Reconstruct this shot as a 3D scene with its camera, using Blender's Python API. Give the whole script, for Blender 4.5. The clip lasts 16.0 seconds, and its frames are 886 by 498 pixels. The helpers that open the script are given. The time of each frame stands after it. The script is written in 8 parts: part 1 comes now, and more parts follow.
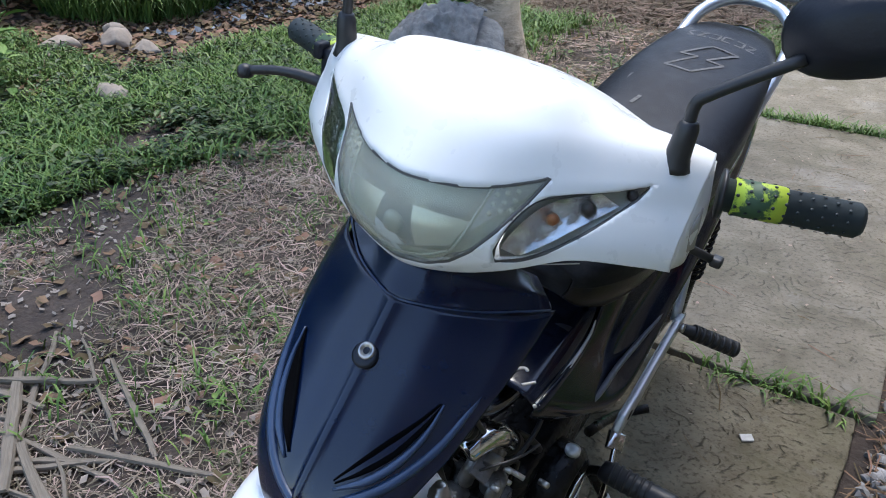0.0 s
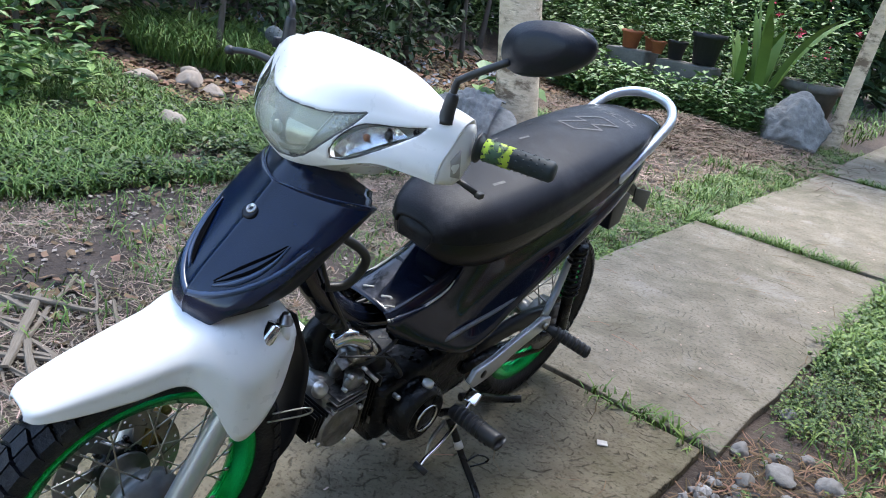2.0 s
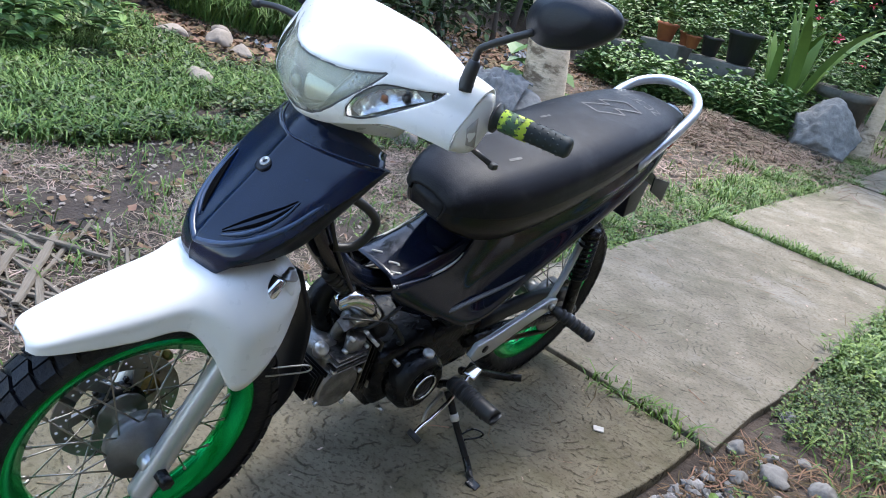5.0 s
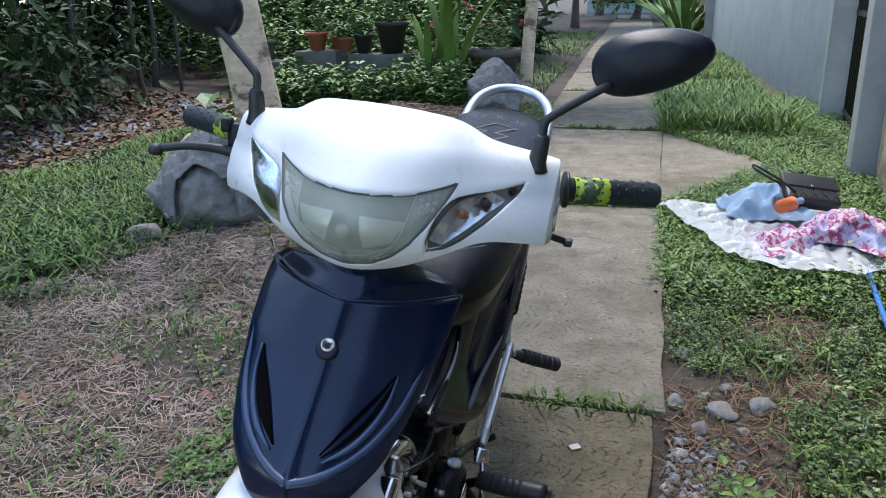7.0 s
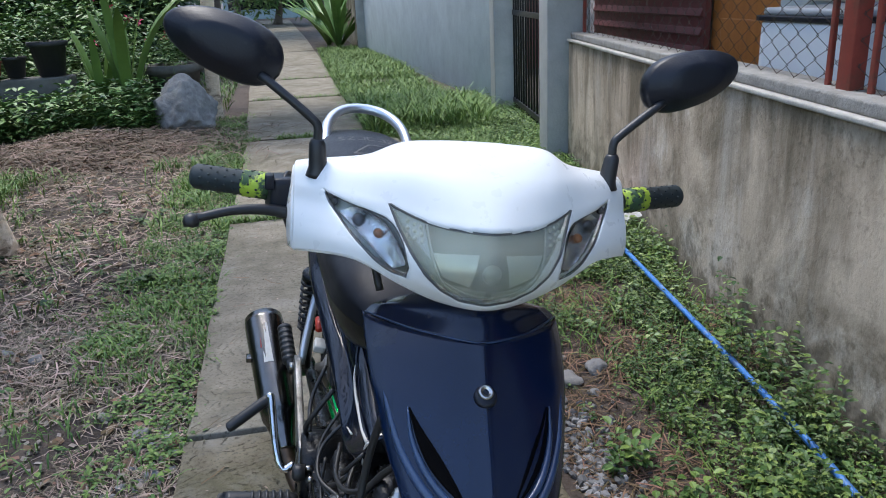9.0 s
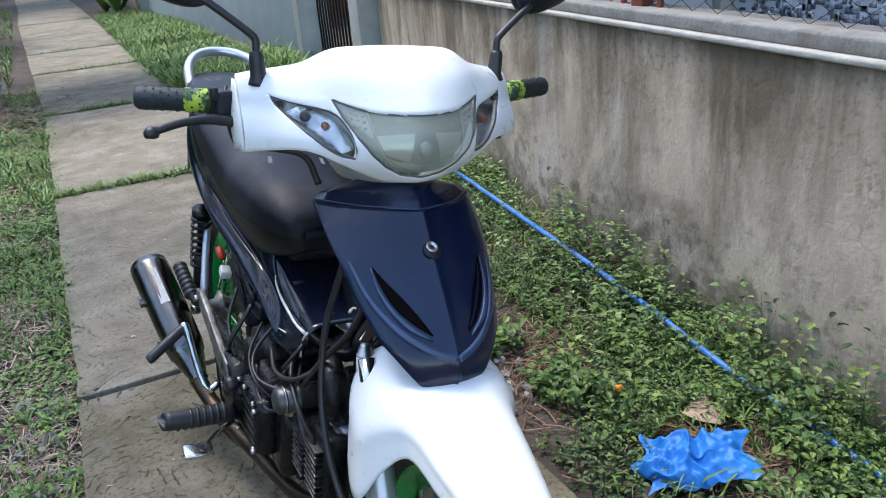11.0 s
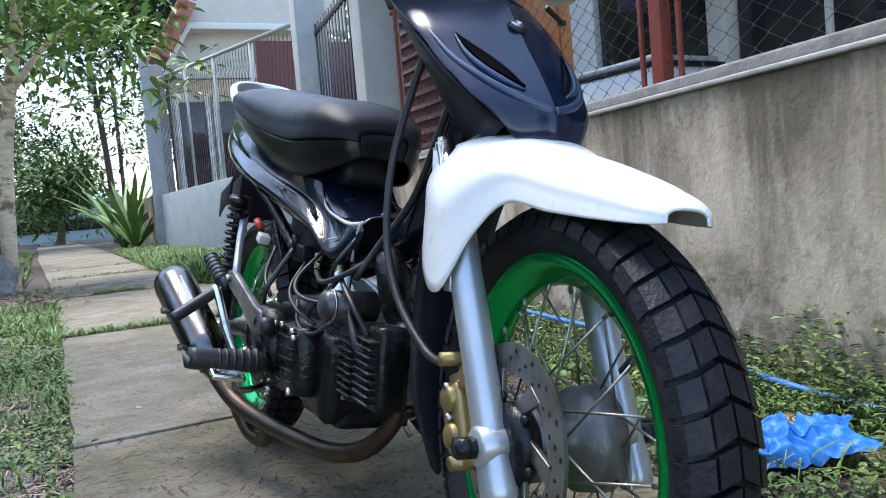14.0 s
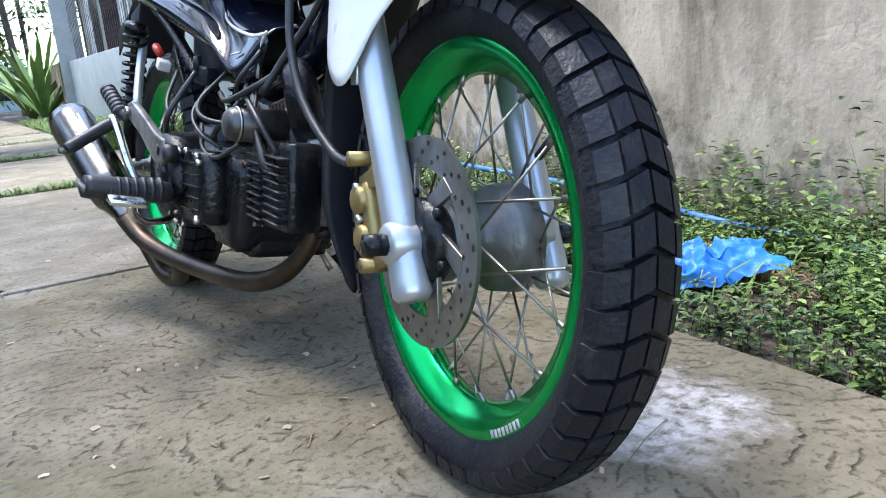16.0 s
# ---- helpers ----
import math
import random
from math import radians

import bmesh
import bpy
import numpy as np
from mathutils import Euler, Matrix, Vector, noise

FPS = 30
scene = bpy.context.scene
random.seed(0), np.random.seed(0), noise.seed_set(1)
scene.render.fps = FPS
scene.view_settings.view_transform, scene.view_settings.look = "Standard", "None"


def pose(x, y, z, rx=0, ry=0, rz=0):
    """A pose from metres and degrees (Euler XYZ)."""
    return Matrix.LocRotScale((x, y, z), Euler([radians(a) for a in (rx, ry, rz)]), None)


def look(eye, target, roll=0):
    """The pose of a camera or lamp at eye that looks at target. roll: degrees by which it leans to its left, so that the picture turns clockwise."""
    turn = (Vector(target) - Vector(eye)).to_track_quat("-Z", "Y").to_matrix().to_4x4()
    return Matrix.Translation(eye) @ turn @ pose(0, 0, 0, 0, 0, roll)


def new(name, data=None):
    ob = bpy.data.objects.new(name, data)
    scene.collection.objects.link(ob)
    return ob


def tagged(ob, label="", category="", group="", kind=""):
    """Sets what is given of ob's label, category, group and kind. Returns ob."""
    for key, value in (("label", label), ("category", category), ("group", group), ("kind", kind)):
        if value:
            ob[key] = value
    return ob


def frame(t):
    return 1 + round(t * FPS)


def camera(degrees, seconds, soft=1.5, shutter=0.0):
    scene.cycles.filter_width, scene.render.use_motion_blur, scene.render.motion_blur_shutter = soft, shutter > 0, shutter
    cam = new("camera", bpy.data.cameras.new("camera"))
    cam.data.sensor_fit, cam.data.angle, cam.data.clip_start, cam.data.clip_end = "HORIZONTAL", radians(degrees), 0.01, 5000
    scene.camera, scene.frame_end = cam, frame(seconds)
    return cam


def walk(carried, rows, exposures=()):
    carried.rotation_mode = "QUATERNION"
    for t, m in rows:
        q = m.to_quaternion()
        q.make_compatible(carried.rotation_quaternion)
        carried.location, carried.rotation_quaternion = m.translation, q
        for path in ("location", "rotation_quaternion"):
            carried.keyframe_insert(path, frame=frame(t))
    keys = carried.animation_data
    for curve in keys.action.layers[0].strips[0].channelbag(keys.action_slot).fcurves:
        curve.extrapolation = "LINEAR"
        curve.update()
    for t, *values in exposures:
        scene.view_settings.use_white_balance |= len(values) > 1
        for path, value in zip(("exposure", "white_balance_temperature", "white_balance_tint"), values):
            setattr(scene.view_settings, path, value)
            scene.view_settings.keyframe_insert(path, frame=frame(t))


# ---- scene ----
cam = camera(59.8, 16.0, 1.0)
PATH = [
    (0, (0.135, 0.095, 1.258), (-0.895, 1.543, 0.34), 0.1),
    (0.5, (0.344, 0.028, 1.246), (-0.894, 1.349, 0.397), 2.6),
    (1, (0.532, -0.021, 1.234), (-0.779, 1.332, 0.561), 5.2),
    (1.5, (0.648, -0.111, 1.231), (-0.583, 1.327, 0.584), 6.8),
    (2, (0.695, -0.144, 1.224), (-0.492, 1.313, 0.539), 8.7),
    (2.5, (0.715, -0.145, 1.215), (-0.48, 1.279, 0.479), 10.2),
    (3, (0.722, -0.144, 1.211), (-0.472, 1.241, 0.4), 11.2),
    (3.2, (0.724, -0.145, 1.21), (-0.472, 1.225, 0.379), 11.6),
    (5.3, (0.704, -0.133, 1.206), (-0.501, 1.305, 0.511), 13.3),
    (5.5, (0.678, -0.122, 1.205), (-0.543, 1.32, 0.551), 12.3),
    (6, (0.536, -0.111, 1.185), (-0.65, 1.386, 0.593), 7.3),
    (6.5, (0.243, -0.163, 1.159), (-0.7, 1.501, 0.575), 2.0),
    (7, (0.08, -0.211, 1.216), (-0.454, 1.612, 0.59), -1.1),
    (7.5, (-0.023, -0.179, 1.243), (-0.342, 1.669, 0.546), -2.6),
    (8, (-0.129, -0.103, 1.282), (-0.391, 1.761, 0.604), -2.7),
    (8.5, (-0.27, -0.126, 1.277), (-0.312, 1.762, 0.619), -2.7),
    (9, (-0.47, -0.225, 1.271), (-0.169, 1.645, 0.63), -2.7),
    (9.5, (-0.512, -0.314, 1.269), (-0.062, 1.52, 0.611), -1.8),
    (10, (-0.507, -0.378, 1.272), (-0.007, 1.43, 0.578), -2.8),
    (10.2, (-0.526, -0.383, 1.266), (0.003, 1.398, 0.526), -3.5),
    (12.3, (-0.957, -0.388, 1.155), (0.025, 1.186, 0.408), -4.7),
    (12.5, (-0.967, -0.374, 1.118), (-0.007, 1.22, 0.384), -5.6),
    (13, (-0.903, -0.355, 0.878), (0.011, 1.337, 0.329), -7.9),
    (13.5, (-0.858, -0.34, 0.659), (-0.006, 1.451, 0.407), -7.8),
    (14, (-0.873, -0.35, 0.582), (-0.024, 1.456, 0.452), -4.9),
    (14.5, (-0.854, -0.336, 0.528), (0.033, 1.446, 0.333), -4.2),
    (15, (-0.832, -0.338, 0.508), (0.082, 1.409, 0.169), -5.4),
    (15.5, (-0.834, -0.326, 0.49), (0.091, 1.395, 0.062), -5.6),
    (16, (-0.837, -0.317, 0.482), (0.117, 1.377, 0.014), -5.2),
]
EXPOSURES = [(0, 1.76), (1.0, 2.18), (2.0, 2.24), (3.0, 2.39), (5.5, 2.31), (6.0, 2.30), (6.5, 2.08), (7.0, 1.75), (8.0, 1.56), (9.0, 1.64), (10.0, 1.90), (12.5, 1.86), (13.5, 2.07), (14.5, 2.25), (15.0, 2.46), (16.0, 2.66)]
walk(cam, [(t, look(eye, target, roll)) for t, eye, target, roll in PATH], EXPOSURES)

# ---- light ----
world = bpy.data.worlds.new("sky")
scene.world = world
world.use_nodes = True
wn, wl = world.node_tree.nodes, world.node_tree.links
wn.clear()
sky = wn.new("ShaderNodeTexSky")
sky.sky_type, sky.sun_disc = "NISHITA", False
sky.sun_elevation, sky.sun_rotation = radians(68), radians(338)
bgn = wn.new("ShaderNodeBackground")
bgn.inputs["Strength"].default_value = 0.15
won = wn.new("ShaderNodeOutputWorld")
wl.new(sky.outputs[0], bgn.inputs[0])
wl.new(bgn.outputs[0], won.inputs[0])
sun = new("sun", bpy.data.lights.new("sun", "SUN"))
sun.data.energy, sun.data.angle, sun.data.color = 1.3, radians(20), (1.0, 0.985, 0.97)
sun.matrix_world = look((-0.85, 2.1, 5.6), (0, 0, 0))


# ---- helpers of this scene ----
def link(tree, a, b):
    tree.links.new(a, b)


def material(name, base, base2=None, rough=0.6, metal=0.0, scale=30.0, bump=0.0, bscale=None, spec=0.5, spread=0.5,
             dirt=None, dscale=3.0, dlevel=0.55, dsoft=0.12, coat=0.0, rvary=0.0, per=0.0, trans=0.0, alpha=1.0, sheen=0.0,
             world_space=False, stretch=None, sss=0.0, island=0.0):
    """Two tones by a fine noise, stains or wear by a coarse one, relief, and a little difference from piece to piece."""
    m = bpy.data.materials.new(name)
    m.use_nodes = True
    t = m.node_tree
    p = t.nodes["Principled BSDF"]
    p.inputs["Roughness"].default_value, p.inputs["Metallic"].default_value = rough, metal
    p.inputs["Specular IOR Level"].default_value = spec
    p.inputs["Coat Weight"].default_value, p.inputs["Coat Roughness"].default_value = coat, 0.12
    p.inputs["Transmission Weight"].default_value, p.inputs["Alpha"].default_value = trans, alpha
    base2 = base2 or tuple(c * 0.75 for c in base)
    if world_space:
        co = t.nodes.new("ShaderNodeNewGeometry").outputs["Position"]
    else:
        co = t.nodes.new("ShaderNodeTexCoord").outputs["Object"]
    if stretch:
        mp = t.nodes.new("ShaderNodeMapping")
        mp.inputs["Scale"].default_value = stretch
        link(t, co, mp.inputs[0])
        co = mp.outputs[0]
    n1 = t.nodes.new("ShaderNodeTexNoise")
    n1.inputs["Scale"].default_value, n1.inputs["Detail"].default_value = scale, 8
    n1.inputs["Roughness"].default_value = 0.65
    link(t, co, n1.inputs["Vector"])
    r1 = t.nodes.new("ShaderNodeValToRGB")
    r1.color_ramp.elements[0].position, r1.color_ramp.elements[1].position = 0.5 - spread / 2, 0.5 + spread / 2
    r1.color_ramp.elements[0].color, r1.color_ramp.elements[1].color = (*base2, 1), (*base, 1)
    link(t, n1.outputs["Fac"], r1.inputs[0])
    col = r1.outputs[0]
    if dirt:
        n2 = t.nodes.new("ShaderNodeTexNoise")
        n2.inputs["Scale"].default_value, n2.inputs["Detail"].default_value = dscale, 9
        n2.inputs["Roughness"].default_value = 0.68
        link(t, co, n2.inputs["Vector"])
        r2 = t.nodes.new("ShaderNodeValToRGB")
        r2.color_ramp.elements[0].position, r2.color_ramp.elements[1].position = dlevel - dsoft, dlevel + dsoft
        link(t, n2.outputs["Fac"], r2.inputs[0])
        mx = t.nodes.new("ShaderNodeMix")
        mx.data_type = "RGBA"
        link(t, r2.outputs[0], mx.inputs[0])
        link(t, col, mx.inputs[6])
        mx.inputs[7].default_value = (*dirt, 1)
        col = mx.outputs[2]
    if per or island:
        src = t.nodes.new("ShaderNodeObjectInfo").outputs["Random"] if per else t.nodes.new("ShaderNodeNewGeometry").outputs["Random Per Island"]
        amount = per or island
        mr = t.nodes.new("ShaderNodeMapRange")
        mr.inputs["To Min"].default_value, mr.inputs["To Max"].default_value = 1 - amount, 1 + amount
        link(t, src, mr.inputs["Value"])
        hs = t.nodes.new("ShaderNodeHueSaturation")
        link(t, mr.outputs[0], hs.inputs["Value"])
        mh = t.nodes.new("ShaderNodeMapRange")
        mh.inputs["To Min"].default_value, mh.inputs["To Max"].default_value = 0.5 + amount * 0.06, 0.5 - amount * 0.06
        link(t, src, mh.inputs["Value"])
        link(t, mh.outputs[0], hs.inputs["Hue"])
        link(t, col, hs.inputs["Color"])
        col = hs.outputs[0]
    link(t, col, p.inputs["Base Color"])
    if rvary:
        mr = t.nodes.new("ShaderNodeMapRange")
        mr.inputs["From Min"].default_value, mr.inputs["From Max"].default_value = 0.3, 0.7
        mr.inputs["To Min"].default_value, mr.inputs["To Max"].default_value = max(0.02, rough - rvary), min(1, rough + rvary)
        n3 = t.nodes.new("ShaderNodeTexNoise")
        n3.inputs["Scale"].default_value, n3.inputs["Detail"].default_value = dscale * 2, 6
        link(t, co, n3.inputs["Vector"])
        link(t, n3.outputs["Fac"], mr.inputs["Value"])
        link(t, mr.outputs[0], p.inputs["Roughness"])
    if bump:
        nb = t.nodes.new("ShaderNodeTexNoise")
        nb.inputs["Scale"].default_value, nb.inputs["Detail"].default_value = bscale or scale, 7
        link(t, co, nb.inputs["Vector"])
        b = t.nodes.new("ShaderNodeBump")
        b.inputs["Strength"].default_value, b.inputs["Distance"].default_value = bump, 0.01
        link(t, nb.outputs["Fac"], b.inputs["Height"])
        link(t, b.outputs[0], p.inputs["Normal"])
    if sss:
        p.inputs["Subsurface Weight"].default_value = sss
        p.inputs["Subsurface Radius"].default_value = (0.004, 0.006, 0.002)
    return m


def mesh(name, geo, mat=None, parent=None, label="", smooth=True):
    """One mesh object out of (vertices, faces); a part where parent is given."""
    me = bpy.data.meshes.new(name)
    me.from_pydata([tuple(v) for v in geo[0]], [], geo[1])
    if smooth:
        me.polygons.foreach_set("use_smooth", [True] * len(me.polygons))
    if mat:
        me.materials.append(mat)
    ob = new(name, me)
    if parent:
        ob.parent = parent
    if label:
        ob["label"] = label
    return ob


part = mesh


def join(*geos):
    vs, fs = [], []
    for v, f in geos:
        k = len(vs)
        vs.extend(v)
        fs.extend([tuple(i + k for i in q) for q in f])
    return vs, fs


def moved(geo, m):
    return [m @ Vector(v) for v in geo[0]], geo[1]


def spline(pts, n, closed=False):
    """Catmull-Rom through the points, n steps a stretch."""
    p = [Vector(q) for q in pts]
    k = len(p)
    out = []
    for i in range(k if closed else k - 1):
        if closed:
            a, b, c, d = p[i - 1], p[i], p[(i + 1) % k], p[(i + 2) % k]
        else:
            b, c = p[i], p[i + 1]
            a = p[i - 1] if i else b * 2 - c
            d = p[i + 2] if i + 2 < k else c * 2 - b
        for s in range(n):
            u = s / n
            out.append(0.5 * (2 * b + (c - a) * u + (2 * a - 5 * b + 4 * c - d) * u * u + (3 * b - a - 3 * c + d) * u ** 3))
    if not closed:
        out.append(p[-1])
    return out


def grid_faces(nr, nc, wrap_r=False, wrap_c=False):
    fs = []
    for i in range(nr if wrap_r else nr - 1):
        for j in range(nc if wrap_c else nc - 1):
            a, b = i * nc + j, i * nc + (j + 1) % nc
            c, d = ((i + 1) % nr) * nc + (j + 1) % nc, ((i + 1) % nr) * nc + j
            fs.append((a, b, c, d))
    return fs


def skin(rows, nu=5, nv=5, thick=0.0, closed=False, caps=False):
    """A smooth panel through a few shaping curves; with thickness, a shell."""
    fine = [spline(r, nu, closed) for r in rows]
    cols = [spline(c, nv) for c in zip(*fine)]
    nr, nc = len(cols[0]), len(cols)
    vs = [cols[j][i].copy() for i in range(nr) for j in range(nc)]
    fs = grid_faces(nr, nc, False, closed)
    if caps:
        fs.append(tuple(range(nc)))
        fs.append(tuple(reversed(range((nr - 1) * nc, nr * nc))))
    if thick:
        norm = [Vector() for _ in vs]
        for q in fs:
            n = (vs[q[1]] - vs[q[0]]).cross(vs[q[3]] - vs[q[0]]) + (vs[q[3]] - vs[q[2]]).cross(vs[q[1]] - vs[q[2]])
            for i in q:
                norm[i] += n
        k = len(vs)
        vs += [v - n.normalized() * thick for v, n in zip(vs[:k], norm)]
        fs += [tuple(i + k for i in reversed(q)) for q in fs[:]]
        edge = [j for j in range(nc)] + [i * nc + nc - 1 for i in range(1, nr)] + [(nr - 1) * nc + j for j in range(nc - 2, -1, -1)] + [i * nc for i in range(nr - 2, 0, -1)]
        for a, b in zip(edge, edge[1:] + edge[:1]):
            fs.append((b, a, a + k, b + k))
    return vs, fs


def tube(pts, r, n=10, smooth=4, closed=False, caps=True):
    """A round bar along a curve; r is one radius or one for each given point."""
    rad = r if isinstance(r, (list, tuple)) else [r] * len(pts)
    q = spline([(*p, 0)[:3] for p in pts], smooth, closed) if smooth > 1 else [Vector(p) for p in pts]
    m = len(q)
    rr = [rad[min(int(i / max(smooth, 1)), len(rad) - 1)] * (1 - (i / max(smooth, 1)) % 1) + rad[min(int(i / max(smooth, 1)) + 1, len(rad) - 1)] * ((i / max(smooth, 1)) % 1) for i in range(m)]
    vs = []
    ref = None
    for i in range(m):
        d = (q[(i + 1) % m] - q[i - 1]) if closed else (q[min(i + 1, m - 1)] - q[max(i - 1, 0)])
        d.normalize()
        if ref is None:
            ref = d.orthogonal().normalized()
        ref = (ref - d * ref.dot(d)).normalized()
        s = d.cross(ref)
        for k in range(n):
            a = 2 * math.pi * k / n
            vs.append(q[i] + (ref * math.cos(a) + s * math.sin(a)) * rr[i])
    fs = grid_faces(m, n, closed, True)
    fs = [tuple(reversed(f)) for f in fs]
    if caps and not closed:
        fs.append(tuple(range(n)))
        fs.append(tuple(reversed(range((m - 1) * n, m * n))))
    return vs, fs


def lathe(profile, n=24, axis="x", at=(0, 0, 0), closed=False):
    """Turned shape: profile of (radius, place along the axis)."""
    vs = []
    for r, h in profile:
        for k in range(n):
            a = 2 * math.pi * k / n
            c, s = r * math.cos(a), r * math.sin(a)
            v = {"x": (h, c, s), "y": (c, h, s), "z": (c, s, h)}[axis]
            vs.append(Vector(v) + Vector(at))
    fs = grid_faces(len(profile), n, closed, True)
    if not closed:
        fs.append(tuple(reversed(range(n))))
        fs.append(tuple(range((len(profile) - 1) * n, len(profile) * n)))
    return vs, fs


def rod(a, b, r, n=10):
    return tube([a, b], r, n, 1)


def block(sx, sy, sz, at=(0, 0, 0), bevel=0.004, turn=(0, 0, 0), seg=2):
    bm = bmesh.new()
    bmesh.ops.create_cube(bm, size=1)
    bmesh.ops.scale(bm, vec=(sx, sy, sz), verts=bm.verts)
    if bevel:
        bmesh.ops.bevel(bm, geom=bm.edges[:], offset=min(bevel, 0.45 * min(sx, sy, sz)), segments=seg, profile=0.7, affect="EDGES")
    m = pose(*at, *turn)
    bm.verts.index_update()
    geo = ([m @ v.co for v in bm.verts], [tuple(v.index for v in f.verts) for f in bm.faces])
    bm.free()
    return geo


def prism(outline, a, b, axis="x", bevel=0.003):
    """A flat plate of that outline, from a to b along the axis."""
    bm = bmesh.new()
    put = {"x": lambda u, v: (a, u, v), "y": lambda u, v: (u, a, v), "z": lambda u, v: (u, v, a)}[axis]
    face = bm.faces.new([bm.verts.new(put(u, v)) for u, v in outline])
    ext = bmesh.ops.extrude_face_region(bm, geom=[face])
    d = {"x": (b - a, 0, 0), "y": (0, b - a, 0), "z": (0, 0, b - a)}[axis]
    bmesh.ops.translate(bm, vec=d, verts=[e for e in ext["geom"] if isinstance(e, bmesh.types.BMVert)])
    bmesh.ops.recalc_face_normals(bm, faces=bm.faces[:])
    if bevel:
        bmesh.ops.bevel(bm, geom=bm.edges[:], offset=bevel, segments=2, profile=0.7, affect="EDGES")
    bm.verts.index_update()
    geo = ([v.co.copy() for v in bm.verts], [tuple(v.index for v in f.verts) for f in bm.faces])
    bm.free()
    return geo


def lump(size, seed, rough=0.25, div=3, flat=0.0):
    """A stone: a ball broken by noise, with a flat foot."""
    bm = bmesh.new()
    bmesh.ops.create_icosphere(bm, subdivisions=div, radius=1)
    for v in bm.verts:
        p = v.co.copy()
        k = 1 + rough * noise.noise(p * 1.1 + Vector((seed * 7.1, seed * 3.3, 0))) * 1.6 + rough * 0.5 * noise.noise(p * 2.7 + Vector((seed, 0, 9)))
        k += rough * 0.16 * noise.noise(p * 7 + Vector((0, seed, 4)))
        v.co = Vector((p.x * size[0], p.y * size[1], max(p.z, -0.55) * size[2])) * k
    bm.verts.index_update()
    geo = ([v.co.copy() for v in bm.verts], [tuple(v.index for v in f.verts) for f in bm.faces])
    bm.free()
    return geo


def thing(name, label, category, m=None, group="", kind=""):
    e = new(name)
    if m:
        e.matrix_world = m
    return tagged(e, label, category, group, kind)


def rnd(a, b):
    return random.uniform(a, b)


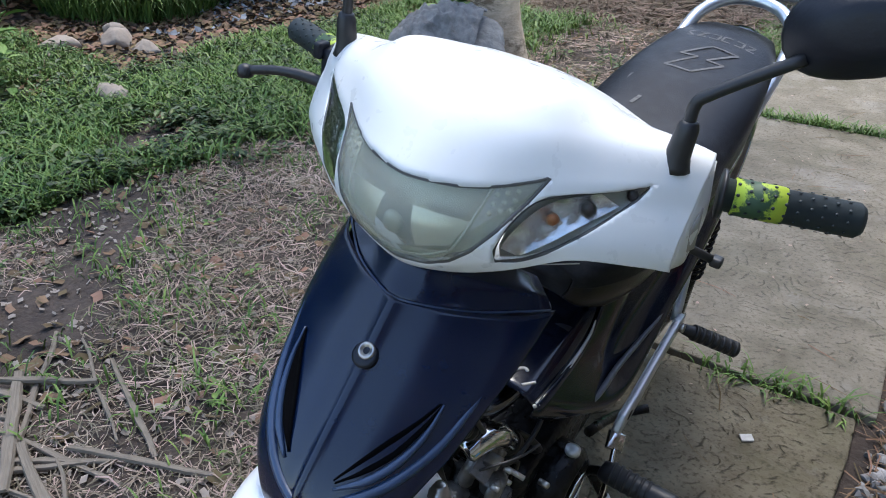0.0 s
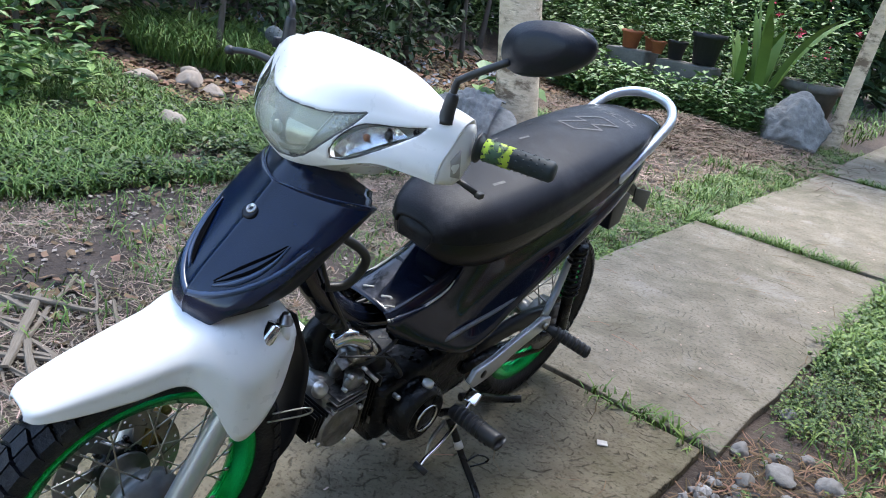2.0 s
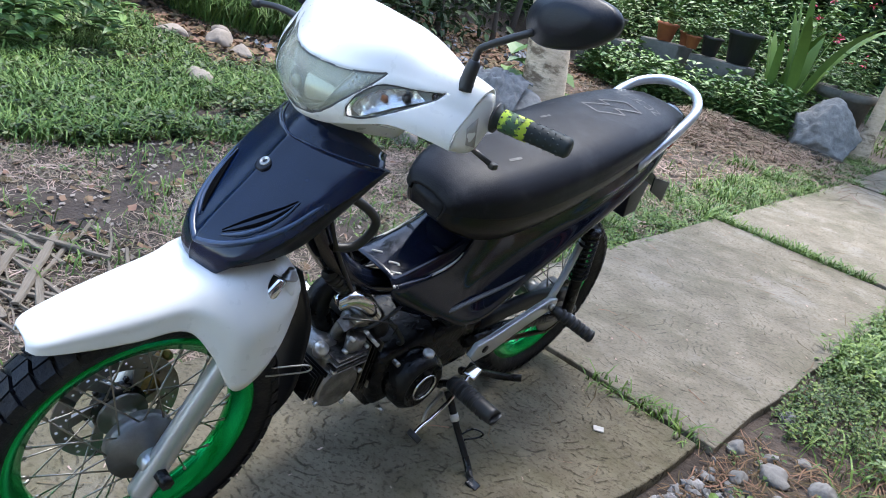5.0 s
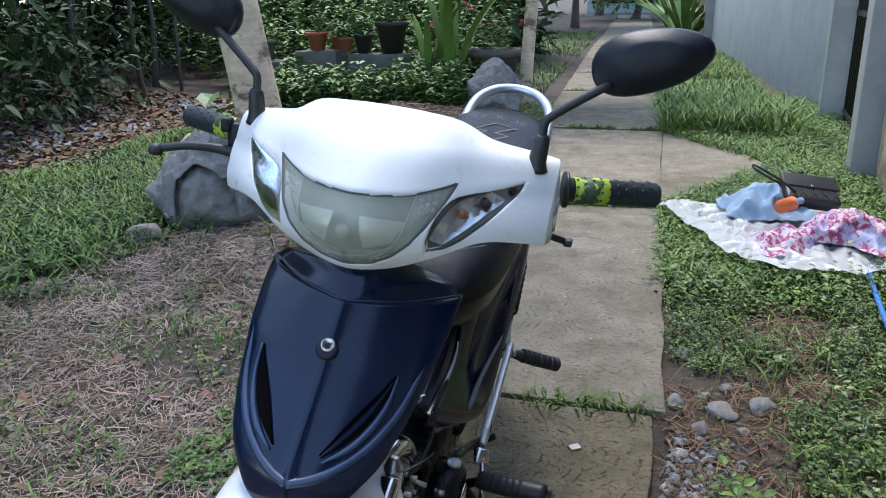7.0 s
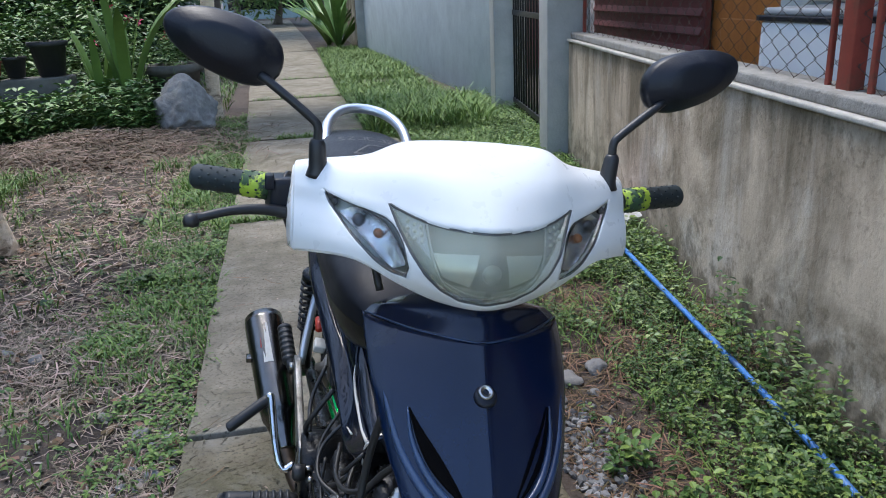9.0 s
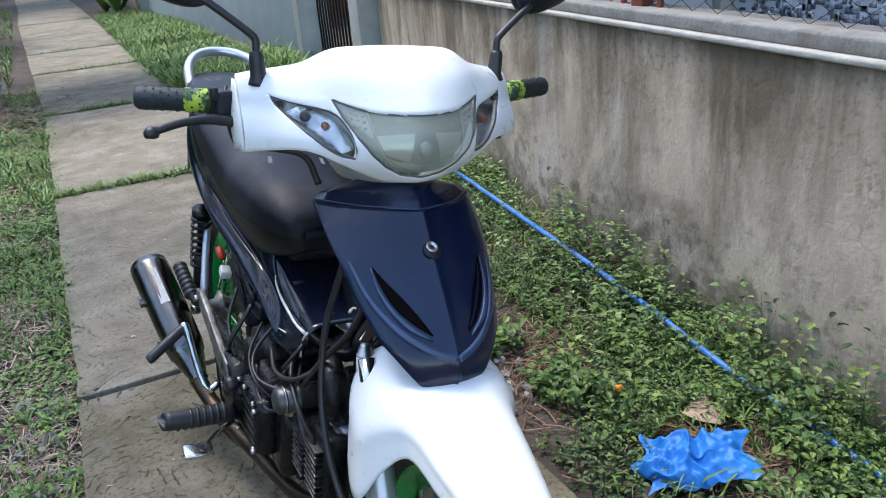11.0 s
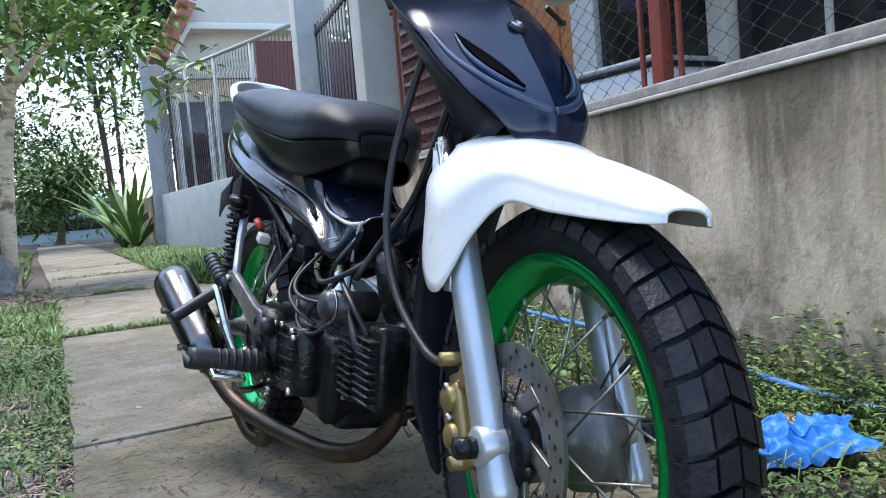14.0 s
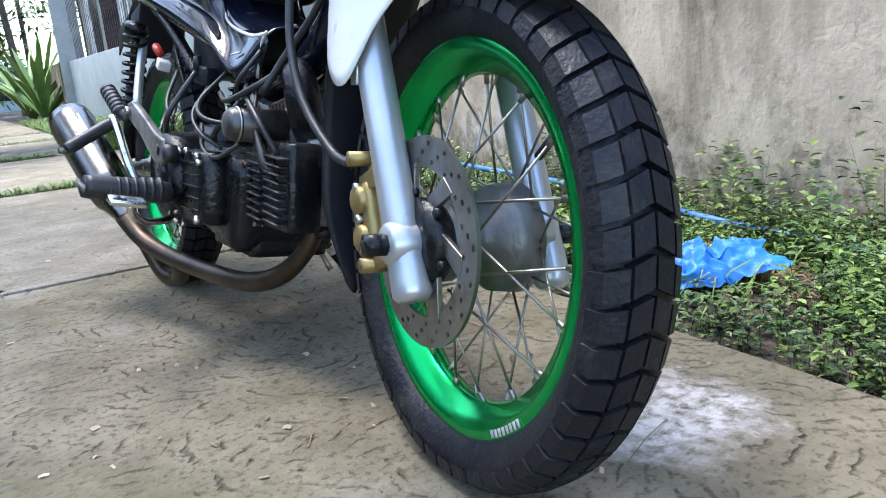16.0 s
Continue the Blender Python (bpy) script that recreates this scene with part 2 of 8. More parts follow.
# ---- materials ----
def layered(name, base, base2, scale, stain, rough, bump, grooves=0.0, streaks=0.0, top=0.8, patch=None, spill=None, speck=0.85):
    """Cement: two tones, blotches, trowel grooves, and dark rain streaks that run down from the top."""
    m = bpy.data.materials.new(name)
    m.use_nodes = True
    t = m.node_tree
    p = t.nodes["Principled BSDF"]
    p.inputs["Roughness"].default_value, p.inputs["Specular IOR Level"].default_value = rough, 0.25
    pos = t.nodes.new("ShaderNodeNewGeometry").outputs["Position"]

    def fbm(sc, detail=8, rough=0.65, stretch=None, warp=0.0):
        co = pos
        if stretch:
            mp = t.nodes.new("ShaderNodeMapping")
            mp.inputs["Scale"].default_value = stretch
            link(t, pos, mp.inputs[0])
            co = mp.outputs[0]
        n = t.nodes.new("ShaderNodeTexNoise")
        n.inputs["Scale"].default_value, n.inputs["Detail"].default_value, n.inputs["Roughness"].default_value = sc, detail, rough
        n.inputs["Distortion"].default_value = warp
        link(t, co, n.inputs["Vector"])
        return n.outputs["Fac"]

    def ramp(src, a, b, ca=(0, 0, 0), cb=(1, 1, 1)):
        q = t.nodes.new("ShaderNodeValToRGB")
        q.color_ramp.elements[0].position, q.color_ramp.elements[1].position = a, b
        q.color_ramp.elements[0].color, q.color_ramp.elements[1].color = (*ca, 1), (*cb, 1)
        link(t, src, q.inputs[0])
        return q.outputs[0]

    def mix(fac, a, b):
        q = t.nodes.new("ShaderNodeMix")
        q.data_type = "RGBA"
        link(t, fac, q.inputs[0])
        link(t, a, q.inputs[6])
        q.inputs[7].default_value = (*b, 1)
        return q.outputs[2]

    def maths(op, a, b):
        q = t.nodes.new("ShaderNodeMath")
        q.operation = op
        for k, v in ((0, a), (1, b)):
            if isinstance(v, (int, float)):
                q.inputs[k].default_value = v
            else:
                link(t, v, q.inputs[k])
        return q.outputs[0]

    col = ramp(fbm(scale), 0.34, 0.66, base2, base)
    col = mix(maths("MULTIPLY", ramp(fbm(70, 4), 0.52, 0.64), speck), col, tuple(c * 0.55 for c in base2))
    if patch:
        col = mix(maths("MULTIPLY", ramp(fbm(1.9, 9, 0.7), 0.55, 0.68), 0.7), col, patch)
    col = mix(maths("MULTIPLY", ramp(fbm(1.6, 9, 0.7, None, 0.6), 0.50, 0.66), 0.75), col, stain)
    height = maths("ADD", maths("ADD", maths("MULTIPLY", fbm(60, 6), 0.22), fbm(9, 6)), maths("MULTIPLY", fbm(26, 3, 0.5, None, 1.2), 0.5))
    if grooves:
        cell = t.nodes.new("ShaderNodeTexVoronoi")
        cell.inputs["Scale"].default_value = 5.0
        link(t, pos, cell.inputs["Vector"])
        sub, rot, add, size, hue = (t.nodes.new(n) for n in ("ShaderNodeVectorMath", "ShaderNodeVectorRotate", "ShaderNodeVectorMath", "ShaderNodeVectorMath", "ShaderNodeSeparateColor"))
        sub.operation, rot.rotation_type, add.operation, size.operation = "SUBTRACT", "Z_AXIS", "ADD", "LENGTH"
        link(t, pos, sub.inputs[0])
        link(t, cell.outputs["Position"], sub.inputs[1])
        link(t, sub.outputs[0], rot.inputs["Vector"])
        link(t, cell.outputs["Color"], hue.inputs[0])
        link(t, maths("MULTIPLY", hue.outputs[0], 6.283), rot.inputs["Angle"])
        link(t, rot.outputs[0], add.inputs[0])
        add.inputs[1].default_value = (0.16, 0, 0)
        link(t, add.outputs[0], size.inputs[0])
        sweep = maths("ADD", maths("MULTIPLY", size.outputs["Value"], 34.0), maths("MULTIPLY", fbm(9, 4, 0.6), 2.6))
        crest = maths("ABSOLUTE", maths("SUBTRACT", maths("FRACT", sweep, 0.0), 0.5), 0.0)
        cutm = maths("MULTIPLY", ramp(crest, 0.03, 0.13, (1, 1, 1), (0, 0, 0)), ramp(fbm(17, 4, 0.6), 0.50, 0.58))
        col = mix(maths("MULTIPLY", cutm, grooves), col, tuple(c * 0.45 for c in base2))
        height = maths("SUBTRACT", height, maths("MULTIPLY", cutm, 0.5))
    if spill:
        d = t.nodes.new("ShaderNodeVectorMath")
        d.operation = "DISTANCE"
        link(t, pos, d.inputs[0])
        d.inputs[1].default_value = (spill[0], spill[1], 0)
        reach = maths("ADD", d.outputs["Value"], maths("MULTIPLY", maths("SUBTRACT", fbm(9, 6), 0.5), 0.22))
        col = mix(maths("MULTIPLY", ramp(reach, spill[2] * 0.55, spill[2], (1, 1, 1), (0, 0, 0)), maths("MULTIPLY", ramp(fbm(40, 5), 0.34, 0.58), 0.85)), col, (0.55, 0.51, 0.48))
    if streaks:
        sep = t.nodes.new("ShaderNodeSeparateXYZ")
        link(t, pos, sep.inputs[0])
        down = maths("MULTIPLY", maths("SUBTRACT", top, sep.outputs[2]), 0.34)
        run = maths("SUBTRACT", fbm(4.2, 7, 0.62, (1, 1, 0.20), 0.35), down)
        col = mix(maths("MULTIPLY", ramp(run, 0.30, 0.56), streaks), col, stain)
        col = mix(maths("MULTIPLY", ramp(fbm(3.1, 6, 0.6, (1, 1, 0.16), 0.3), 0.56, 0.70), 0.42), col, (0.60, 0.56, 0.50))
        col = mix(maths("MULTIPLY", maths("MULTIPLY", ramp(maths("SUBTRACT", fbm(7, 8, 0.75), down), 0.40, 0.50), ramp(fbm(38, 6, 0.7), 0.50, 0.60)), 0.35), col, tuple(c * 0.5 for c in stain))
        col = mix(maths("MULTIPLY", ramp(maths("SUBTRACT", fbm(11, 7, 0.7), maths("MULTIPLY", sep.outputs[2], 0.55)), 0.38, 0.52), 0.6), col, tuple(c * 0.7 for c in stain))
    link(t, col, p.inputs["Base Color"])
    b = t.nodes.new("ShaderNodeBump")
    b.inputs["Strength"].default_value, b.inputs["Distance"].default_value = bump, 0.012
    link(t, height, b.inputs["Height"])
    link(t, b.outputs[0], p.inputs["Normal"])
    return m


CONCRETE = layered("worn_concrete", (0.190, 0.163, 0.112), (0.112, 0.094, 0.062), 7, (0.080, 0.076, 0.036), 0.9, 0.8, grooves=0.75, patch=(0.24, 0.222, 0.19), spill=(-0.13, 0.38, 0.15), speck=0.8)
PALECONCRETE = layered("dry_pale_concrete", (0.255, 0.225, 0.172), (0.165, 0.142, 0.106), 6, (0.105, 0.094, 0.06), 0.92, 0.6, grooves=0.5, patch=(0.30, 0.28, 0.24), speck=0.6)
PLASTER = layered("stained_plaster", (0.57, 0.475, 0.365), (0.42, 0.345, 0.262), 3, (0.115, 0.093, 0.060), 0.93, 0.36, streaks=0.92, top=0.84, patch=(0.66, 0.61, 0.54), speck=0.18)
KERB = material("grey_cement_kerb", (0.31, 0.298, 0.275), (0.19, 0.182, 0.168), rough=0.92, scale=16, bump=0.5, bscale=70, world_space=True, dirt=(0.16, 0.145, 0.12), dscale=7, dlevel=0.62)
LEDGE = material("cement_ledge", (0.48, 0.455, 0.41), (0.30, 0.285, 0.255), rough=0.9, scale=14, bump=0.3, bscale=80, world_space=True)
BLUEWALL = material("pale_blue_plaster", (0.40, 0.46, 0.48), (0.29, 0.33, 0.35), rough=0.9, scale=2.5, bump=0.3, bscale=50, world_space=True)
PILLAR = material("grey_cement", (0.46, 0.46, 0.44), (0.33, 0.33, 0.32), rough=0.9, scale=5, bump=0.3, bscale=60, world_space=True)
SOIL = material("soil", (0.105, 0.078, 0.060), (0.040, 0.029, 0.022), rough=0.95, scale=22, bump=1.0, bscale=55, dirt=(0.035, 0.025, 0.019), dscale=1.6, dlevel=0.54, dsoft=0.07, world_space=True)


# ---- ground ----
def wall_x(y):
    return 0.97 + 0.11 * (y - 1.25)


def ground_z(x, y):
    z = -0.035 + 0.02 * noise.noise(Vector((x * 0.9, y * 0.9, 3))) + 0.012 * noise.noise(Vector((x * 3.1, y * 3.1, 7)))
    if x < -4:
        z += 0.05 * min(-4 - x, 6)
    return z


def spaced(stops):
    out = []
    for (a, b, k) in stops:
        out += [a + (b - a) * i / k for i in range(k)]
    return out + [stops[-1][1]]


gx = spaced([(-400, -30, 8), (-30, -8, 10), (-8, 2, 90), (2, 30, 14), (30, 400, 8)])
gy = spaced([(-400, -30, 8), (-30, -3, 12), (-3, 10, 110), (10, 40, 30), (40, 500, 10)])
ground = mesh("ground", ([(x, y, ground_z(x, y)) for y in gy for x in gx], grid_faces(len(gy), len(gx))), SOIL)
tagged(ground, "bare brown soil and low grass round the path", "ground", kind="structure")

path = thing("path", "worn concrete slab footpath with grass in its joints", "path", kind="structure")
for a, b, l0, r0, l1, r1 in [(-2.6, -0.35, -0.90, 0.13, -0.90, 0.12), (-0.33, 1.92, -0.90, 0.12, -0.945, 0.10), (1.955, 4.33, -0.945, 0.14, -1.01, 0.10), (4.40, 7.08, -1.01, 0.08, -1.09, 0.05),
                             (7.15, 10.05, -1.10, 0.02, -1.25, -0.05), (10.12, 12.5, -1.26, -0.06, -1.38, -0.12), (12.57, 15.0, -1.38, -0.12, -1.52, -0.16), (15.08, 18.9, -1.52, -0.16, -1.72, -0.24), (19, 24, -1.74, -0.26, -1.9, -0.4), (24.1, 32, -1.9, -0.4, -2.3, -0.7), (32.1, 45, -2.3, -0.7, -2.8, -1.2)]:
    out = []
    for u, v, s, e in ((0, 1, (l0, a), (r0, a)), (0, 1, (r0, a), (r1, b)), (0, 1, (r1, b), (l1, b)), (0, 1, (l1, b), (l0, a))):
        k = 14
        for i in range(k):
            x, y = s[0] + (e[0] - s[0]) * i / k, s[1] + (e[1] - s[1]) * i / k
            out.append((x + 0.018 * noise.noise(Vector((x * 4, y * 4, 1))), y + 0.012 * noise.noise(Vector((x * 4, y * 4, 5)))))
    part("slab", prism(out, -0.09, 0.002 * rnd(-1, 1), "z", 0.006), CONCRETE if a < 1.9 else PALECONCRETE, path)
apron = [(0.07, 4.52), (0.28, 4.58), (0.55, 5.1), (0.82, 5.72), (0.66, 6.22), (0.35, 6.75), (0.06, 7.02)]
part("slab", prism(apron, -0.09, -0.004, "z", 0.006), PALECONCRETE, path)

# ---- boundary wall ----
wall = thing("wall_east", "low stained plaster boundary wall with a cement ledge", "wall", kind="structure")
H0 = 0.82


def wall_geo(y0, y1, z0, z1, d0, d1, bevel=0.004):
    a = math.atan2(0.11, 1)
    ym, L = (y0 + y1) / 2, (y1 - y0) / math.cos(a)
    g = block(d1 - d0, L, z1 - z0, (0, 0, 0), bevel)
    return moved(g, pose(wall_x(ym) + (d0 + d1) / 2, ym, (z0 + z1) / 2, 0, 0, -math.degrees(a)))


part("plaster", wall_geo(-5, 5.3, -0.2, H0 + 0.046, 0, 0.15), PLASTER, wall)
part("ledge", wall_geo(-5, 5.3, H0 + 0.046, H0 + 0.064, -0.016, 0.17, 0.006), LEDGE, wall, "pale cement lip")
part("kerb", wall_geo(-5, 5.3, H0 + 0.064, H0 + 0.108, 0.012, 0.165, 0.010), KERB, wall, "grey cement kerb under the fence")


def pillar(x, y, w, h, name="gate_pillar"):
    e = thing(name, "grey cement gate pillar", "pillar", pose(x, y, -0.1, 0, 0, -6), "gate pillars")
    part("shaft", block(w, w, h, (0, 0, h / 2), 0.012), PILLAR, e)
    return e


pillar(1.46, 5.55, 0.32, 3.2)
pillar(1.68, 8.1, 0.34, 3.2)
wall2 = mesh("wall_far", moved(block(0.16, 10.2, 1.3, (0, 0, 0.55), 0.01), pose(1.36, 13.1, 0, 0, 0, 4.5)), BLUEWALL)
tagged(wall2, "pale blue weathered plaster wall beyond the gate", "wall", kind="structure")
pillar(1.0, 18.2, 0.5, 4.4, "corner_post")


# ---- motorcycle: x to its left, y to its tail, z up ----
WHITE = material("white_plastic", (0.80, 0.80, 0.78), (0.74, 0.74, 0.71), rough=0.34, scale=6, spec=0.5, coat=0.25, dirt=(0.50, 0.46, 0.38), dscale=22, dlevel=0.74, dsoft=0.03, rvary=0.1)
BLACK = material("gloss_black_paint", (0.006, 0.0085, 0.018), (0.004, 0.006, 0.013), spec=0.5, rough=0.10, scale=9, dirt=(0.03, 0.03, 0.031), dscale=6, dlevel=0.72, dsoft=0.06, rvary=0.07)
# the sky's blue sheen on the shield's raised edges, put into the colour
EDGE = material("sky_sheen_blue_edge", (0.026, 0.052, 0.115), (0.014, 0.030, 0.068), rough=0.30, scale=40, coat=0.3)
SEAT = material("black_vinyl", (0.008, 0.0088, 0.0125), (0.005, 0.0056, 0.0085), spec=0.20, rough=0.45, scale=60, bump=0.12, bscale=420, dirt=(0.034, 0.036, 0.040), dscale=5, dlevel=0.60, dsoft=0.10)
SKIRT = material("glossy_black_vinyl", (0.006, 0.0062, 0.0075), (0.004, 0.004, 0.005), spec=0.35, rough=0.3, scale=40, bump=0.08, bscale=300, dirt=(0.03, 0.03, 0.03), dscale=8, dlevel=0.72)
RUBBER = material("tyre_rubber", (0.0085, 0.0095, 0.0135), (0.0055, 0.006, 0.009), spec=0.28, rough=0.5, scale=25, bump=0.25, bscale=150, dirt=(0.040, 0.038, 0.034), dscale=14, dlevel=0.64, dsoft=0.12, rvary=0.12)
PLASTIC = material("black_plastic", (0.010, 0.012, 0.019), (0.006, 0.007, 0.011), spec=0.32, rough=0.42, scale=30, bump=0.05, bscale=300, dirt=(0.06, 0.055, 0.045), dscale=12, dlevel=0.68, dsoft=0.1)
GREEN = material("green_anodised_rim", (0.0, 0.42, 0.095), (0.0, 0.34, 0.075), rough=0.2, metal=0.85, scale=8, rvary=0.06)
CHROME = material("chrome", (0.75, 0.75, 0.74), (0.6, 0.6, 0.58), rough=0.14, metal=1.0, scale=20, dirt=(0.30, 0.27, 0.23), dscale=16, dlevel=0.66, dsoft=0.08, rvary=0.08)
RAIL = material("satin_silver", (0.72, 0.74, 0.77), (0.58, 0.60, 0.63), rough=0.3, metal=0.75, scale=12, dirt=(0.34, 0.33, 0.31), dscale=14, dlevel=0.7, dsoft=0.06)
SPOKE = material("dull_spoke_steel", (0.42, 0.40, 0.36), (0.28, 0.26, 0.23), rough=0.4, metal=1.0, scale=40)
STARTER = material("dull_grey_alloy", (0.13, 0.13, 0.13), (0.05, 0.05, 0.05), rough=0.4, metal=0.7, scale=30, bump=0.1, bscale=120, dirt=(0.03, 0.03, 0.028), dscale=12, dlevel=0.58, dsoft=0.1)
FORK = material("silver_fork_paint", (0.50, 0.52, 0.54), (0.42, 0.44, 0.46), rough=0.32, metal=0.65, scale=14, dirt=(0.30, 0.29, 0.26), dscale=14, dlevel=0.68, dsoft=0.06)
ALLOY = material("dirty_cast_alloy", (0.42, 0.41, 0.40), (0.17, 0.165, 0.155), rough=0.42, metal=0.75, scale=22, bump=0.2, bscale=160, dirt=(0.06, 0.055, 0.045), dscale=9, dlevel=0.56, dsoft=0.12)
# grey that stands in for sky reflected along the panel's crease
SWOOSH = material("grey_crease_highlight", (0.16, 0.165, 0.18), (0.08, 0.084, 0.095), rough=0.4, scale=40)
BRIGHT = material("bright_cast_metal", (0.80, 0.80, 0.79), (0.62, 0.62, 0.60), rough=0.38, metal=0.7, scale=50)
ENGINE = material("black_engine_paint", (0.007, 0.0075, 0.0085), (0.004, 0.0042, 0.005), spec=0.28, rough=0.30, scale=26, bump=0.25, bscale=90, dirt=(0.030, 0.028, 0.025), dscale=11, dlevel=0.66, dsoft=0.07, rvary=0.12)
HUB = material("dull_grey_hub", (0.21, 0.21, 0.205), (0.11, 0.11, 0.105), rough=0.42, metal=0.6, scale=18, bump=0.1, bscale=120, dirt=(0.12, 0.11, 0.095), dscale=12, dlevel=0.62, dsoft=0.1)
DISC = material("brake_disc_steel", (0.30, 0.29, 0.275), (0.21, 0.20, 0.185), rough=0.38, metal=0.9, scale=18, dirt=(0.12, 0.085, 0.055), dscale=12, dlevel=0.62, dsoft=0.1)
FINS = material("worn_fin_edges", (0.16, 0.157, 0.155), (0.018, 0.018, 0.018), rough=0.4, metal=0.8, scale=60, spread=0.3)
GOLD = material("gold_caliper", (0.38, 0.28, 0.11), (0.27, 0.20, 0.08), rough=0.42, metal=0.75, scale=30, bump=0.1, bscale=200, dirt=(0.14, 0.11, 0.06), dscale=18, dlevel=0.62, dsoft=0.1)
PIPE = material("heat_stained_exhaust", (0.12, 0.085, 0.060), (0.05, 0.036, 0.028), rough=0.42, metal=0.9, scale=12, dirt=(0.05, 0.04, 0.03), dscale=10, dlevel=0.58, dsoft=0.1)
MUFF = material("satin_steel_muffler", (0.19, 0.184, 0.176), (0.11, 0.107, 0.102), rough=0.2, metal=1.0, scale=15, dirt=(0.22, 0.20, 0.17), dscale=7, dlevel=0.66, dsoft=0.1)
YELLOW = material("yellow_green_grip_rubber", (0.50, 0.60, 0.05), (0.26, 0.42, 0.04), rough=0.6, scale=40, dirt=(0.03, 0.07, 0.03), dscale=34, dlevel=0.52, dsoft=0.03)
GRIP = material("dark_grip_rubber", (0.02, 0.03, 0.032), (0.012, 0.018, 0.02), rough=0.6, scale=50)
REFLECTOR = material("lamp_reflector", (0.72, 0.73, 0.69), (0.60, 0.61, 0.56), rough=0.3, metal=0.55, scale=10, bump=0.15, bscale=12)
LAMPBOWL = material("lamp_bowl", (0.80, 0.81, 0.81), (0.50, 0.50, 0.50), rough=0.12, metal=0.8, scale=26, spread=0.12, bump=0.8, bscale=28)
LAMPDEEP = material("lamp_housing", (0.46, 0.47, 0.42), (0.30, 0.31, 0.27), rough=0.35, metal=0.5, scale=14, bump=0.1, bscale=12)
DARKBULB = material("dark_lamp_socket", (0.06, 0.05, 0.05), (0.03, 0.026, 0.026), rough=0.35, scale=30)
SLOT = material("dark_slot", (0.002, 0.002, 0.0025), (0.001, 0.001, 0.0015), rough=0.9, spec=0.05, scale=30)
# black shield paint with the blue of the reflected sky in its base colour
SHIELD = material("satin_black_sky_tinted", (0.0032, 0.0105, 0.036), (0.002, 0.006, 0.022), spec=0.5, rough=0.19, scale=9, dirt=(0.022, 0.024, 0.030), dscale=6, dlevel=0.70, dsoft=0.07, rvary=0.07)
ORANGE = material("orange_bulb", (0.45, 0.17, 0.06), rough=0.3)
HOSE = material("black_cable", (0.02, 0.02, 0.021), rough=0.45, scale=60)
BOLT = material("zinc_bolt", (0.55, 0.54, 0.52), (0.36, 0.34, 0.31), rough=0.3, metal=1.0, scale=60)
RIMGREY = material("grey_lamp_seal", (0.10, 0.10, 0.095), (0.05, 0.05, 0.05), rough=0.5, scale=40)
SCUFF = material("bare_scuffed_plastic", (0.42, 0.40, 0.38), (0.30, 0.285, 0.265), rough=0.6, scale=50)
PAINTCHIP = material("pale_chipped_edge", (0.62, 0.60, 0.56), (0.40, 0.38, 0.35), rough=0.6, scale=40)


def glass(name, tint, rough=0.03, clear=1.0):
    m = bpy.data.materials.new(name)
    m.use_nodes = True
    p = m.node_tree.nodes["Principled BSDF"]
    p.inputs["Base Color"].default_value = (*tint, 1)
    p.inputs["Roughness"].default_value, p.inputs["IOR"].default_value = rough, 1.25
    p.inputs["Transmission Weight"].default_value = clear
    n = m.node_tree.nodes.new("ShaderNodeTexNoise")
    n.inputs["Scale"].default_value, n.inputs["Detail"].default_value = 14, 5
    r = m.node_tree.nodes.new("ShaderNodeMapRange")
    r.inputs["From Min"].default_value, r.inputs["From Max"].default_value = 0.4, 0.7
    r.inputs["To Min"].default_value, r.inputs["To Max"].default_value = rough, rough + 0.22
    link(m.node_tree, n.outputs["Fac"], r.inputs["Value"])
    link(m.node_tree, r.outputs[0], p.inputs["Roughness"])
    return m


LENS = glass("yellowed_lens", (0.84, 0.86, 0.76), 0.05, 0.86)
CLEAR = glass("clear_lens", (0.90, 0.91, 0.90), 0.04)

bike = thing("motorcycle", "black and white underbone motorcycle with green rims on its side stand", "motorcycle", pose(-0.421, 0.398, 0, 0, 9.7, 3.0))

AXF, AXR = Vector((0, 0.02, 0.285)), Vector((0, 1.31, 0.285))
R_TYRE, R_RIM = 0.288, 0.226


def ring(profile, at, n=64):
    return lathe(profile, n, "x", at, closed=True)


